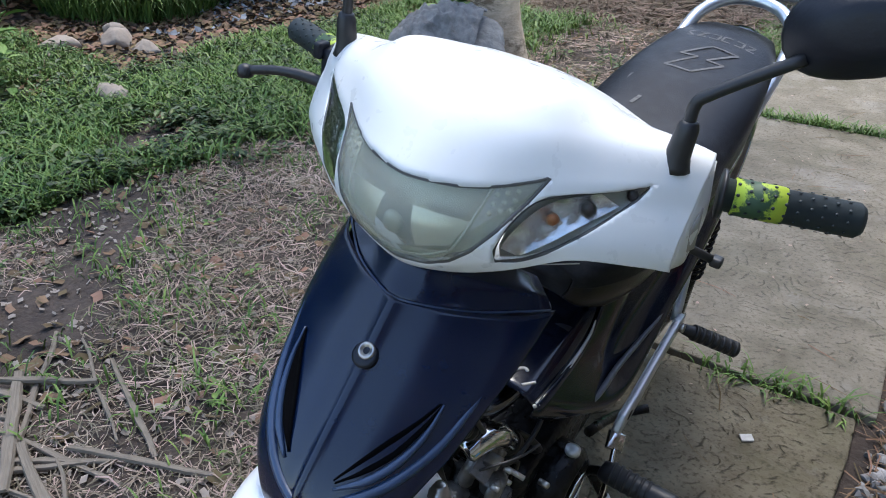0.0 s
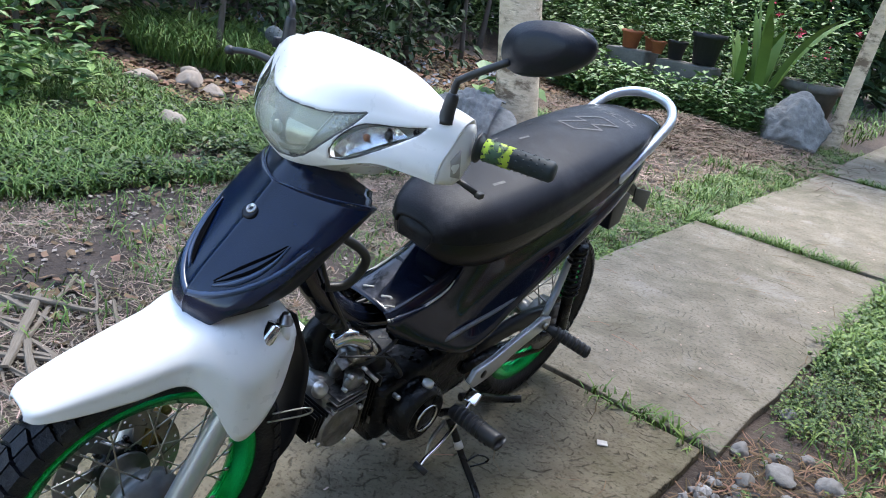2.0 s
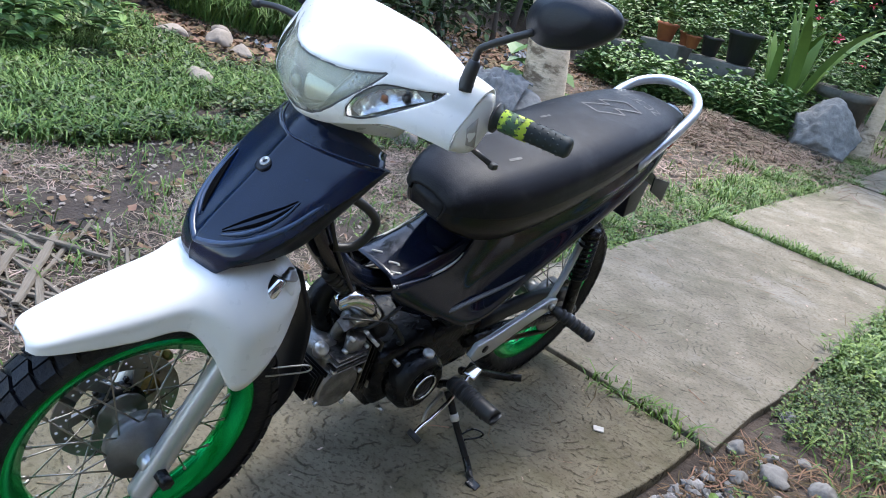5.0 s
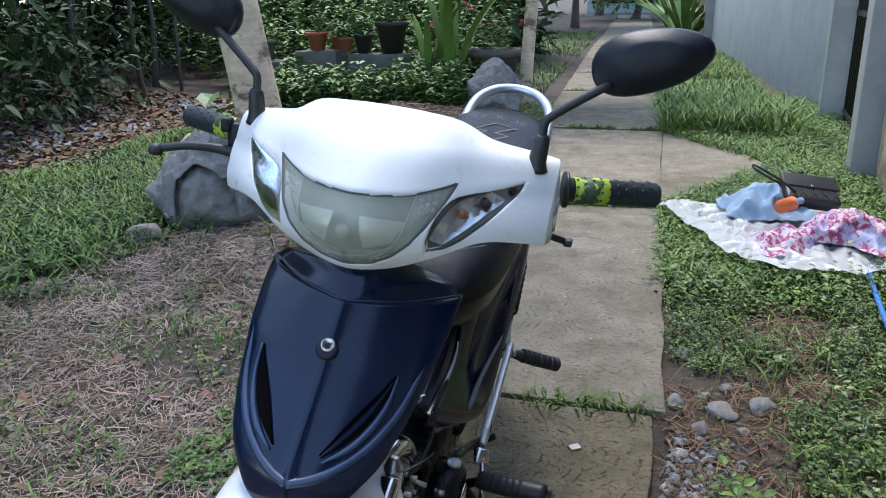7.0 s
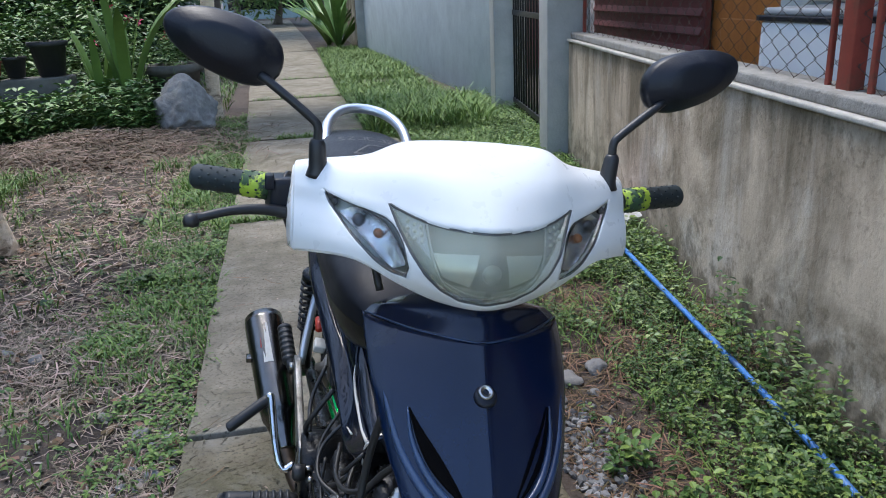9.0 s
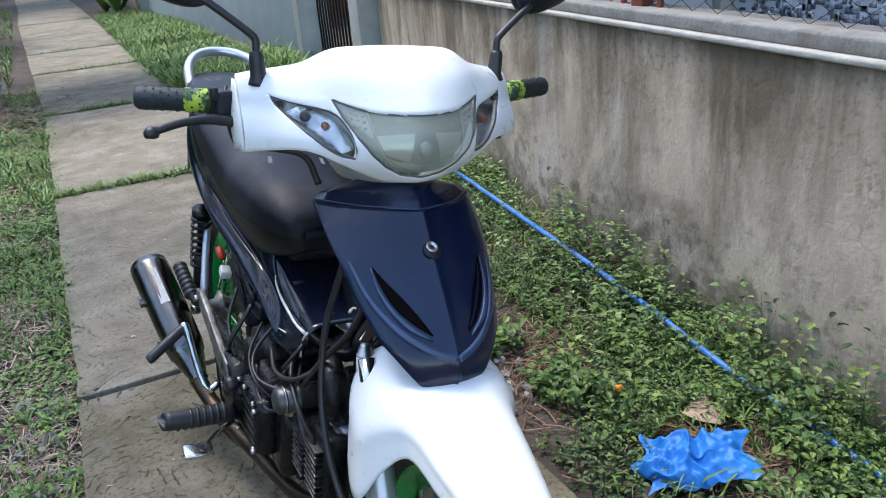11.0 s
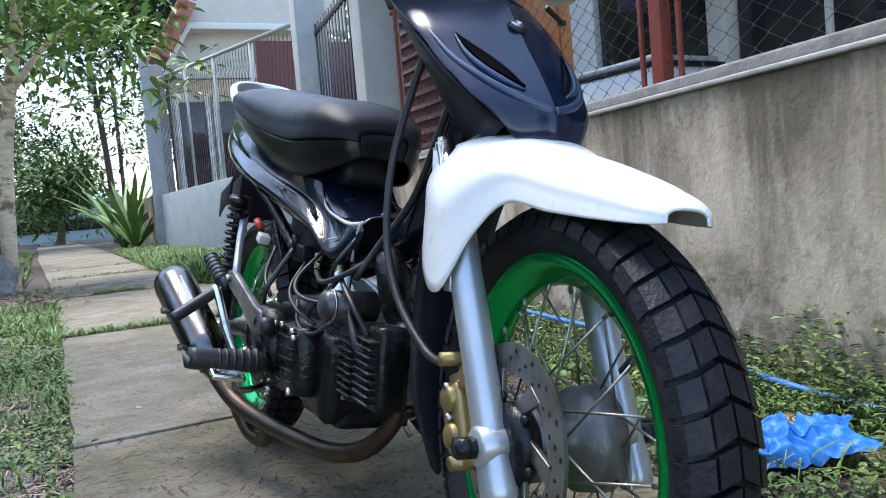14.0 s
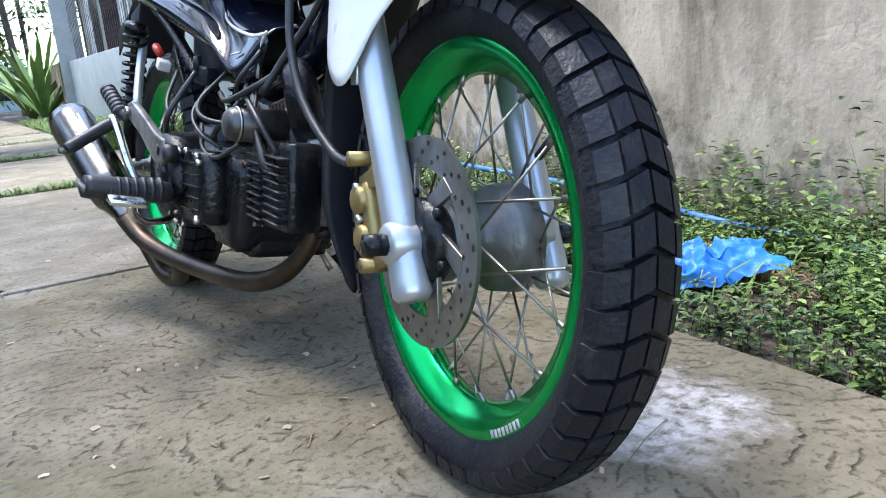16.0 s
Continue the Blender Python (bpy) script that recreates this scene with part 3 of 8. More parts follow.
def wheel(name, at, wide, front):
    hubw = 0.05 if front else 0.06
    hub = part(name, lathe([(0.02, -hubw - 0.03), (0.026, -hubw - 0.01), (0.046, -hubw), (0.046, -hubw + 0.008), (0.026, -hubw + 0.012), (0.026, 0.01), (0.062 if front else 0.07, 0.015), (0.066 if front else 0.072, hubw), (0.03, hubw + 0.008), (0.02, hubw + 0.03)], 32, "x", at), HUB, bike, "spoked wheel with a dull alloy hub")
    w = wide
    tyre = [(R_RIM - 0.006, -w * 0.55), (R_RIM + 0.012, -w * 0.8), (R_RIM + 0.032, -w * 0.95), (R_TYRE - 0.024, -w * 0.92), (R_TYRE - 0.017, -w * 0.66), (R_TYRE - 0.013, -w * 0.3), (R_TYRE - 0.012, 0),
            (R_TYRE - 0.013, w * 0.3), (R_TYRE - 0.017, w * 0.66), (R_TYRE - 0.024, w * 0.92), (R_RIM + 0.032, w * 0.95), (R_RIM + 0.012, w * 0.8), (R_RIM - 0.006, w * 0.55)]
    t = part("tyre", ring(tyre, at), RUBBER, hub, "black block-tread tyre")
    # tread blocks in V rows
    blocks = []
    n = 50
    for i in range(n):
        for u0, u1, lag0, lag1 in ((-1.0, -0.57, 0.58, 0.45), (-0.50, -0.035, 0.40, 0.16), (0.035, 0.50, 0.16, 0.40), (0.57, 1.0, 0.45, 0.58)):
            vs = []
            for top in (0, 1):
                for u, lag in ((u0, lag0), (u1, lag1)):
                    for s in (0.08, 0.88):
                        a = 2 * math.pi * (i + s + lag) / n
                        r = R_TYRE - 0.005 - 0.016 * abs(u) ** 2.6 + (0.0045 if top else -0.012)
                        vs.append(at + Vector((u * w * (0.93 if top else 1), r * math.cos(a), r * math.sin(a))))
            fs = [(4, 5, 7, 6), (0, 4, 6, 2), (1, 3, 7, 5), (0, 1, 5, 4), (2, 6, 7, 3)]
            blocks.append((vs, fs))
    b = part("tread", join(*blocks), RUBBER, hub, "worn rubber tread blocks", smooth=False)
    b["kind"] = "stuff"
    rim = [(R_RIM, -w * 0.62), (R_RIM + 0.004, -w * 0.56), (R_RIM, -w * 0.5), (R_RIM - 0.012, -w * 0.46), (R_RIM - 0.016, -w * 0.32), (R_RIM - 0.030, -w * 0.22), (R_RIM - 0.034, 0), (R_RIM - 0.030, w * 0.22), (R_RIM - 0.016, w * 0.32), (R_RIM - 0.012, w * 0.46), (R_RIM, w * 0.5), (R_RIM + 0.004, w * 0.56), (R_RIM, w * 0.62),
           (R_RIM - 0.014, w * 0.62), (R_RIM - 0.022, w * 0.4), (R_RIM - 0.036, w * 0.26), (R_RIM - 0.040, 0), (R_RIM - 0.036, -w * 0.26), (R_RIM - 0.022, -w * 0.4), (R_RIM - 0.014, -w * 0.62)]
    part("rim", ring(rim, at, 72), GREEN, hub, "bright green anodised rim")
    for i in range(36):
        a = 2 * math.pi * i / 36
        side = 1 if i % 2 else -1
        swing = (1 if (i // 2) % 2 else -1) * 0.62
        hb = at + Vector((side * (hubw - 0.004), 0.055 * math.cos(a + swing), 0.055 * math.sin(a + swing)))
        rm = at + Vector((side * 0.004, (R_RIM - 0.036) * math.cos(a), (R_RIM - 0.036) * math.sin(a)))
        part("spoke", rod(hb, rm, 0.0017, 6), SPOKE, hub)
        part("nipple", rod(rm + (hb - rm).normalized() * -0.004, rm + (hb - rm).normalized() * 0.014, 0.0033, 6), SPOKE, hub)
    return hub


front = wheel("front_wheel", AXF, 0.048, True)
rear = wheel("rear_wheel", AXR, 0.050, False)
part("valve_stem", rod(AXF + Vector((0.0, -0.14, 0.125)), AXF + Vector((0.0, -0.112, 0.10)), 0.005), HOSE, front, "black valve stem")

for k in range(8):
    a0 = radians(-130 + 2.1 * k)
    bar = [(AXF.y + r * math.cos(a0 + da), AXF.z + r * math.sin(a0 + da)) for da, r in ((0, R_RIM - 0.012), (0.022, R_RIM - 0.012), (0.022, R_RIM - 0.003), (0, R_RIM - 0.003))]
    part("rim_mark", prism(bar, -0.0302, -0.0312, "x", 0), PAINTCHIP, front, "pale worn lettering bar")
# brake disc with holes
bm = bmesh.new()
DX = -0.068
n = 108
for j in range(n):
    a0, a1 = 2 * math.pi * j / n, 2 * math.pi * (j + 1) / n
    rr = [0.084, 0.0885, 0.0935, 0.098, 0.103, 0.1075, 0.1125, 0.118]
    for k in range(7):
        if (k == 1 and j % 6 == 0) or (k == 3 and j % 6 == 2) or (k == 5 and j % 6 == 4):
            continue
        q = []
        for a, r in ((a0, rr[k]), (a1, rr[k]), (a1, rr[k + 1]), (a0, rr[k + 1])):
            q.append(bm.verts.new((DX, AXF.y + r * math.cos(a), AXF.z + r * math.sin(a))))
        bm.faces.new(q)
bmesh.ops.remove_doubles(bm, verts=bm.verts, dist=0.0004)
ext = bmesh.ops.extrude_face_region(bm, geom=bm.faces[:])
bmesh.ops.translate(bm, vec=(-0.0045, 0, 0), verts=[e for e in ext["geom"] if isinstance(e, bmesh.types.BMVert)])
bmesh.ops.recalc_face_normals(bm, faces=bm.faces[:])
bm.verts.index_update()
part("brake_disc", ([v.co.copy() for v in bm.verts], [tuple(v.index for v in f.verts) for f in bm.faces]), DISC, front, "drilled steel brake disc", smooth=False)
bm.free()
for j in range(6):
    a = 2 * math.pi * j / 6
    arm = [(AXF.y + q * math.cos(a + da), AXF.z + q * math.sin(a + da)) for da, q in ((-0.42, 0.045), (0.05, 0.045), (0.30, 0.089), (0.02, 0.089))]
    part("disc_arm", prism(arm, DX + 0.001, DX - 0.0055, "x", 0.001), DISC, front)
part("disc_carrier", lathe([(0.03, -0.085), (0.05, -0.08), (0.05, -0.062), (0.04, -0.05)], 28, "x", AXF), ENGINE, front)
for j in range(6):
    a = 2 * math.pi * (j + 0.3) / 6
    part("disc_bolt", lathe([(0.006, 0), (0.006, 0.006), (0.003, 0.008)], 6, "x", (DX - 0.012, AXF.y + 0.056 * math.cos(a), AXF.z + 0.056 * math.sin(a))), ENGINE, front)

# fork
RAKE = Vector((0, 0.40, 0.917)).normalized()
for s in (1, -1):
    base = Vector((s * 0.094, 0.022, 0.285))
    leg = part("fork_leg", tube([base - RAKE * 0.066, base - RAKE * 0.058, base - RAKE * 0.03, base + RAKE * 0.05, base + RAKE * 0.30, base + RAKE * 0.315], [0.016, 0.0225, 0.0225, 0.021, 0.0215, 0.0215], 18, 2), FORK, bike, "silver painted fork leg")
    part("fork_tube", rod(base + RAKE * 0.31, base + RAKE * 0.40, 0.0135, 14), CHROME, leg, "chrome fork tube")
    part("axle_lug", lathe([(0.020, 0.0), (0.024, 0.004), (0.024, 0.048), (0.019, 0.052)], 20, "x", (base.x - 0.022 - (0.026 if s > 0 else 0.0) + (0 if s > 0 else -0.002), base.y - 0.002, base.z)), FORK, leg)
    part("axle_nut", lathe([(0.013, -0.014), (0.013, 0.014)], 6, "x", (base.x + s * 0.034, base.y - 0.002, base.z)), ENGINE, leg, "black axle nut")
    part("dust_seal", rod(base + RAKE * 0.306, base + RAKE * 0.332, 0.0245, 16), HOSE, leg)
    part("reflector_clip", block(0.006, 0.018, 0.022, base + RAKE * 0.2 + Vector((s * 0.02, 0.012, 0)), 0.002), FORK, leg)

# caliper on the right leg
cal = part("brake_caliper", join(block(0.034, 0.05, 0.085, (-0.098, 0.108, 0.335), 0.012, (-20, 0, 0), 3), lathe([(0.014, -0.122), (0.017, -0.119), (0.017, -0.09)], 20, "x", (0, 0.112, 0.358)), lathe([(0.014, -0.122), (0.017, -0.119), (0.017, -0.09)], 20, "x", (0, 0.100, 0.314)), block(0.03, 0.03, 0.12, (-0.088, 0.085, 0.345), 0.006, (-20, 0, 0)), block(0.012, 0.07, 0.022, (-0.105, 0.09, 0.385), 0.004, (-20, 0, 0)), block(0.012, 0.06, 0.02, (-0.105, 0.08, 0.29), 0.004, (-20, 0, 0))), GOLD, bike, "gold brake caliper")
for z, y in ((0.405, 0.122), (0.285, 0.085)):
    part("slide_pin", rod((-0.125, y, z), (-0.075, y, z), 0.009, 12), GOLD, cal)
for z, y in ((0.336, 0.128), (0.30, 0.11), (0.372, 0.135)):
    part("caliper_bolt", lathe([(0.006, 0), (0.006, 0.009)], 6, "x", (-0.122, y - 0.022, z)), BOLT, cal)

# front fender
st = [(-0.182, 0.554, 0.024, 0.541), (-0.166, 0.567, 0.040, 0.540), (-0.11, 0.590, 0.054, 0.545), (-0.04, 0.613, 0.066, 0.554), (0.035, 0.635, 0.078, 0.566), (0.075, 0.652, 0.102, 0.525), (0.112, 0.660, 0.125, 0.458), (0.155, 0.664, 0.125, 0.472), (0.20, 0.662, 0.110, 0.520), (0.240, 0.640, 0.080, 0.575)]
rows = []
for y, zt, hw, zb in st:
    zs = zb + (zt - zb) * 0.62
    rows.append([(hw * 1.02, y, zb), (hw * 1.0, y, zb + (zt - zb) * 0.32), (hw * 0.96, y, zs), (hw * 0.62, y, zt - (zt - zs) * 0.22), (0, y, zt)] + [(-hw * 0.62, y, zt - (zt - zs) * 0.22), (-hw * 0.96, y, zs), (-hw * 1.0, y, zb + (zt - zb) * 0.32), (-hw * 1.02, y, zb)])
part("front_fender", skin(rows, 5, 6, 0.003), WHITE, bike, "white plastic front fender, lightly scuffed at its tip")
for x in (0.088, -0.088):
    part("fender_boss", rod((x, 0.206, 0.600), (x, 0.206, 0.645), 0.0135, 14), WHITE, bike)
    part("fender_bolt", lathe([(0.014, 0), (0.014, 0.003), (0.0105, 0.0035), (0.0105, 0.011), (0.0075, 0.0115), (0.0075, 0.018), (0.004, 0.019)], 14, "z", (x, 0.206, 0.645)), BOLT, bike, "zinc fender bolt with a washer")

# leg shield
sh = [(0.640, 0.030, 0.071, 0.074), (0.648, 0.048, 0.066, 0.079), (0.661, 0.061, 0.063, 0.084), (0.686, 0.081, 0.067, 0.101), (0.706, 0.096, 0.079, 0.121), (0.73, 0.106, 0.097, 0.145), (0.75, 0.114, 0.113, 0.168), (0.775, 0.120, 0.134, 0.193), (0.80, 0.126, 0.154, 0.218), (0.822, 0.131, 0.171, 0.246), (0.846, 0.134, 0.189, 0.276), (0.868, 0.135, 0.206, 0.308)]
SHX = -0.007
rows = []
for z, hw, yc, ye in sh:
    d = ye - yc
    half = [(hw, ye, z), (hw * 0.94, yc + d * 0.84, z), (hw * 0.80, yc + d * 0.60, z + 0.001), (hw * 0.42, yc + d * 0.22, z + 0.002), (hw * 0.10, yc + d * 0.045, z + 0.003)]
    rows.append([(SHX - x, y, zz) for x, y, zz in half] + [(SHX, yc - 0.002, z + 0.003)] + [(SHX + x, y, zz) for x, y, zz in reversed(half)])
shield = part("leg_shield", skin(rows, 4, 4, 0.003), SHIELD, bike, "satin black leg shield with a raised V, tinted with sky blue")


def on_shield(x, z, out=0.0):
    """The shield's front at that place."""
    for (z0, h0, c0, e0), (z1, h1, c1, e1) in zip(sh, sh[1:]):
        if z0 <= z <= z1:
            u = (z - z0) / (z1 - z0)
            hw, yc, ye = h0 + (h1 - h0) * u, c0 + (c1 - c0) * u, e0 + (e1 - e0) * u
            k = min(abs(x) / hw, 1)
            y = yc + (ye - yc) * (k / 0.42 * 0.22 if k < 0.42 else 0.22 + (k - 0.42) / 0.38 * 0.38 if k < 0.8 else 0.60 + (k - 0.8) / 0.2 * 0.40)
            return Vector((SHX + x, y - out, z))
    return Vector((SHX + x, 0.1 - out, z))


for s in (1, -1):
    part("rib", tube([on_shield(s * 0.122, 0.845, -0.002), on_shield(s * 0.112, 0.795, -0.001), on_shield(s * 0.100, 0.757, 0.0), on_shield(s * 0.078, 0.727, 0.0), on_shield(s * 0.050, 0.706, 0.0), on_shield(s * 0.024, 0.694, 0.0), on_shield(0.0, 0.688, 0.0)], [0.0015, 0.0035, 0.0052, 0.0062, 0.0065, 0.0065, 0.006], 8, 5), EDGE, shield)
    # no hole is cut: a near-black patch carries the slot's shade in its colour
    vent = []
    for k, (x, z, wd) in enumerate(((0.088, 0.796, 0.0008), (0.079, 0.777, 0.0050), (0.065, 0.756, 0.0082), (0.048, 0.737, 0.0062), (0.030, 0.719, 0.0008))):
        a, b = on_shield(s * (x + wd * 0.8), z - wd * 0.7, 0.0045), on_shield(s * (x - wd * 0.8), z + wd * 0.7, 0.0045)
        vent.append([a, (a + b) / 2 + Vector((0, 0.003, 0)), b])
    part("vent", skin(vent, 3, 4, 0.002), SLOT, shield, "dark air slot")
    part("vent_lip", tube([on_shield(s * (x + w2), z, 0.004) for x, z, w2 in ((0.090, 0.797, 0), (0.086, 0.770, 0.001), (0.074, 0.746, 0.002), (0.056, 0.727, 0.002), (0.032, 0.713, 0))], [0.0012, 0.003, 0.0046, 0.0048, 0.0015], 7, 4), EDGE, shield)
    # inner side of the shield
    part("inner_cover", skin([[(SHX + s * 0.128, 0.31, 0.866), (s * 0.10, 0.345, 0.85), (s * 0.05, 0.36, 0.84)], [(SHX + s * 0.118, 0.232, 0.798), (s * 0.09, 0.285, 0.78), (s * 0.045, 0.32, 0.76)], [(SHX + s * 0.098, 0.150, 0.724), (s * 0.075, 0.215, 0.70), (s * 0.035, 0.26, 0.68)], [(SHX + s * 0.056, 0.096, 0.664), (s * 0.045, 0.16, 0.655), (s * 0.02, 0.20, 0.65)]], 3, 4, 0.002), PLASTIC, shield)
sc = on_shield(0, 0.821, 0.001)
tilt = Matrix.Translation(sc) @ Matrix.Rotation(radians(-50), 4, "X")
part("shield_screw", moved(lathe([(0.0095, 0.004), (0.0095, -0.004), (0.0072, -0.006), (0.0066, -0.005), (0.0042, -0.005), (0.0036, -0.002)], 20, "y"), tilt), BOLT, shield, "steel screw in a cup washer")
part("screw_seat", moved(lathe([(0.0145, 0.004), (0.0140, -0.002), (0.0105, -0.003)], 20, "y"), tilt @ Matrix.Translation((0, 0, -0.004))), PLASTIC, shield)
# collar below the headlight
rows = [[(SHX + k * x, y, z) for k, x, y, z in ((-1, 0.132, 0.302, 0.868), (-1, 0.075, 0.244, 0.868), (-1, 0.03, 0.216, 0.869), (1, 0, 0.206, 0.869), (1, 0.03, 0.216, 0.869), (1, 0.075, 0.244, 0.868), (1, 0.132, 0.302, 0.868))], [(SHX + k * x, y, z) for k, x, y, z in ((-1, 0.124, 0.310, 0.874), (-1, 0.067, 0.262, 0.881), (-1, 0.029, 0.230, 0.886), (1, 0, 0.222, 0.887), (1, 0.029, 0.230, 0.886), (1, 0.067, 0.262, 0.881), (1, 0.124, 0.310, 0.874))], [(SHX + k * x, y, z) for k, x, y, z in ((-1, 0.116, 0.316, 0.877), (-1, 0.063, 0.273, 0.893), (-1, 0.027, 0.248, 0.905), (1, 0, 0.241, 0.908), (1, 0.027, 0.248, 0.905), (1, 0.063, 0.273, 0.893), (1, 0.116, 0.316, 0.877))], [(SHX + k * x, y, z) for k, x, y, z in ((-1, 0.095, 0.34, 0.875), (-1, 0.058, 0.31, 0.895), (-1, 0.025, 0.290, 0.910), (1, 0, 0.285, 0.912), (1, 0.025, 0.290, 0.910), (1, 0.058, 0.31, 0.895), (1, 0.095, 0.34, 0.875))]]
part("collar", skin(rows, 4, 5, 0.003), SHIELD, shield)
part("collar_edge", tube([SHX * Vector((1, 0, 0)) + Vector(p) for p in ((-0.132, 0.3015, 0.869), (-0.075, 0.2435, 0.869), (-0.03, 0.2155, 0.870), (0, 0.2055, 0.870), (0.03, 0.2155, 0.870), (0.075, 0.2435, 0.869), (0.132, 0.3015, 0.869))], 0.0013, 7, 5), EDGE, shield, "thin blue-grey lip above the shield")



# handlebar cover
def along(pts, u):
    """A place on a line of (x, z) stops, u from 0 to 1."""
    k = u * (len(pts) - 1)
    i = min(int(k), len(pts) - 2)
    return tuple(a + (b - a) * (k - i) for a, b in zip(pts[i], pts[i + 1]))


BROW = [(0, 1.008), (0.025, 1.0082), (0.05, 1.009), (0.07, 1.0115), (0.088, 1.016), (0.105, 1.0215), (0.1155, 1.0255)]
CHIN = [(0, 0.919), (0.032, 0.9235), (0.057, 0.938), (0.077, 0.957), (0.093, 0.979), (0.1055, 1.002), (0.1155, 1.0255)]


def mirrored(pts, u):
    x, z = along(pts, abs(2 * u - 1))
    return (math.copysign(x, 2 * u - 1), z)


hl_top = lambda u: mirrored(BROW, u)
hl_bot = lambda u: mirrored(CHIN, u)
IND_TOP = [(0.0945, 0.9465), (0.0935, 0.960), (0.096, 0.974), (0.0995, 0.985), (0.104, 0.995), (0.1095, 1.003), (0.119, 1.0095), (0.134, 1.0135), (0.151, 1.0165), (0.170, 1.0205), (0.1905, 1.026)]
IND_BOT = [(0.0945, 0.9465), (0.112, 0.950), (0.122, 0.9555), (0.132, 0.962), (0.142, 0.969), (0.151, 0.977), (0.160, 0.985), (0.168, 0.993), (0.176, 1.002), (0.184, 1.012), (0.1905, 1.026)]


def cover_y(x, z):
    c = [(0.90, 0.226), (0.911, 0.215), (0.919, 0.209), (0.94, 0.190), (0.96, 0.183), (0.98, 0.188), (1.003, 0.205), (1.012, 0.210), (1.03, 0.218), (1.05, 0.245), (1.06, 0.262)]
    y = c[0][1]
    for (z0, y0), (z1, y1) in zip(c, c[1:]):
        if z >= z0:
            y = y0 + (y1 - y0) * min(1, (z - z0) / (z1 - z0))
    return y + 1.333 * abs(x) ** 1.5


def cover_row(zs):
    xs = (0.226, 0.200, 0.152, 0.10, 0.05, 0)
    left = [(x, cover_y(x, z), z) for x, z in zip(xs, zs)]
    return left + [(-x, y, z) for x, y, z in reversed(left[:-1])]


def both(pts):
    return list(pts) + [(-x, y, z) for x, y, z in reversed(pts[:-1])]


rows = [cover_row((0.947, 0.953, 0.957, 0.936, 0.917, 0.911)), cover_row((0.965, 0.970, 0.972, 0.955, 0.937, 0.932)), cover_row((0.985, 0.988, 0.990, 0.980, 0.966, 0.962)), cover_row((1.005, 1.008, 1.010, 1.004, 0.994, 0.990)), cover_row((1.025, 1.028, 1.028, 1.025, 1.020, 1.016)),
        both([(0.226, 0.375, 1.043), (0.200, 0.356, 1.049), (0.152, 0.322, 1.056), (0.10, 0.282, 1.062), (0.05, 0.264, 1.062), (0, 0.258, 1.061)]),
        both([(0.222, 0.395, 1.044), (0.198, 0.386, 1.051), (0.135, 0.356, 1.065), (0.094, 0.326, 1.087), (0.05, 0.322, 1.091), (0, 0.321, 1.092)]),
        both([(0.220, 0.412, 1.013), (0.198, 0.412, 1.030), (0.150, 0.408, 1.045), (0.10, 0.402, 1.064), (0.05, 0.400, 1.074), (0, 0.399, 1.076)])]


def inside(x, z, ring):
    odd = False
    for (x0, z0), (x1, z1) in zip(ring, ring[1:] + ring[:1]):
        if (z0 > z) != (z1 > z) and x < x0 + (z - z0) / (z1 - z0) * (x1 - x0):
            odd = not odd
    return odd


def pierced(geo, rings):
    """The panel with openings: faces inside the outlines go, and the edge that is left closes up to the outline."""
    vs, fs = geo
    front = lambda v: v[1] < cover_y(v[0], v[2]) + 0.012
    for ring in rings:
        fine = [tuple(p + (q - p) * k / 8 for p, q in zip(a, b)) for a, b in zip(ring, ring[1:] + ring[:1]) for k in range(8)]
        gone = []
        for q in fs:
            c = [sum(vs[i][n] for i in q) / len(q) for n in range(3)]
            gone.append(front(c) and inside(c[0], c[2], ring))
        hit = {i for q, g in zip(fs, gone) if g for i in q}
        fs = [q for q, g in zip(fs, gone) if not g]
        for i in hit & {i for q in fs for i in q}:
            x, z = min(fine, key=lambda p: (p[0] - vs[i][0]) ** 2 + (p[1] - vs[i][2]) ** 2)
            vs[i] = Vector((x, cover_y(x, z), z))
    used = sorted({i for q in fs for i in q})
    at = {i: n for n, i in enumerate(used)}
    return [vs[i] for i in used], [tuple(at[i] for i in q) for q in fs]


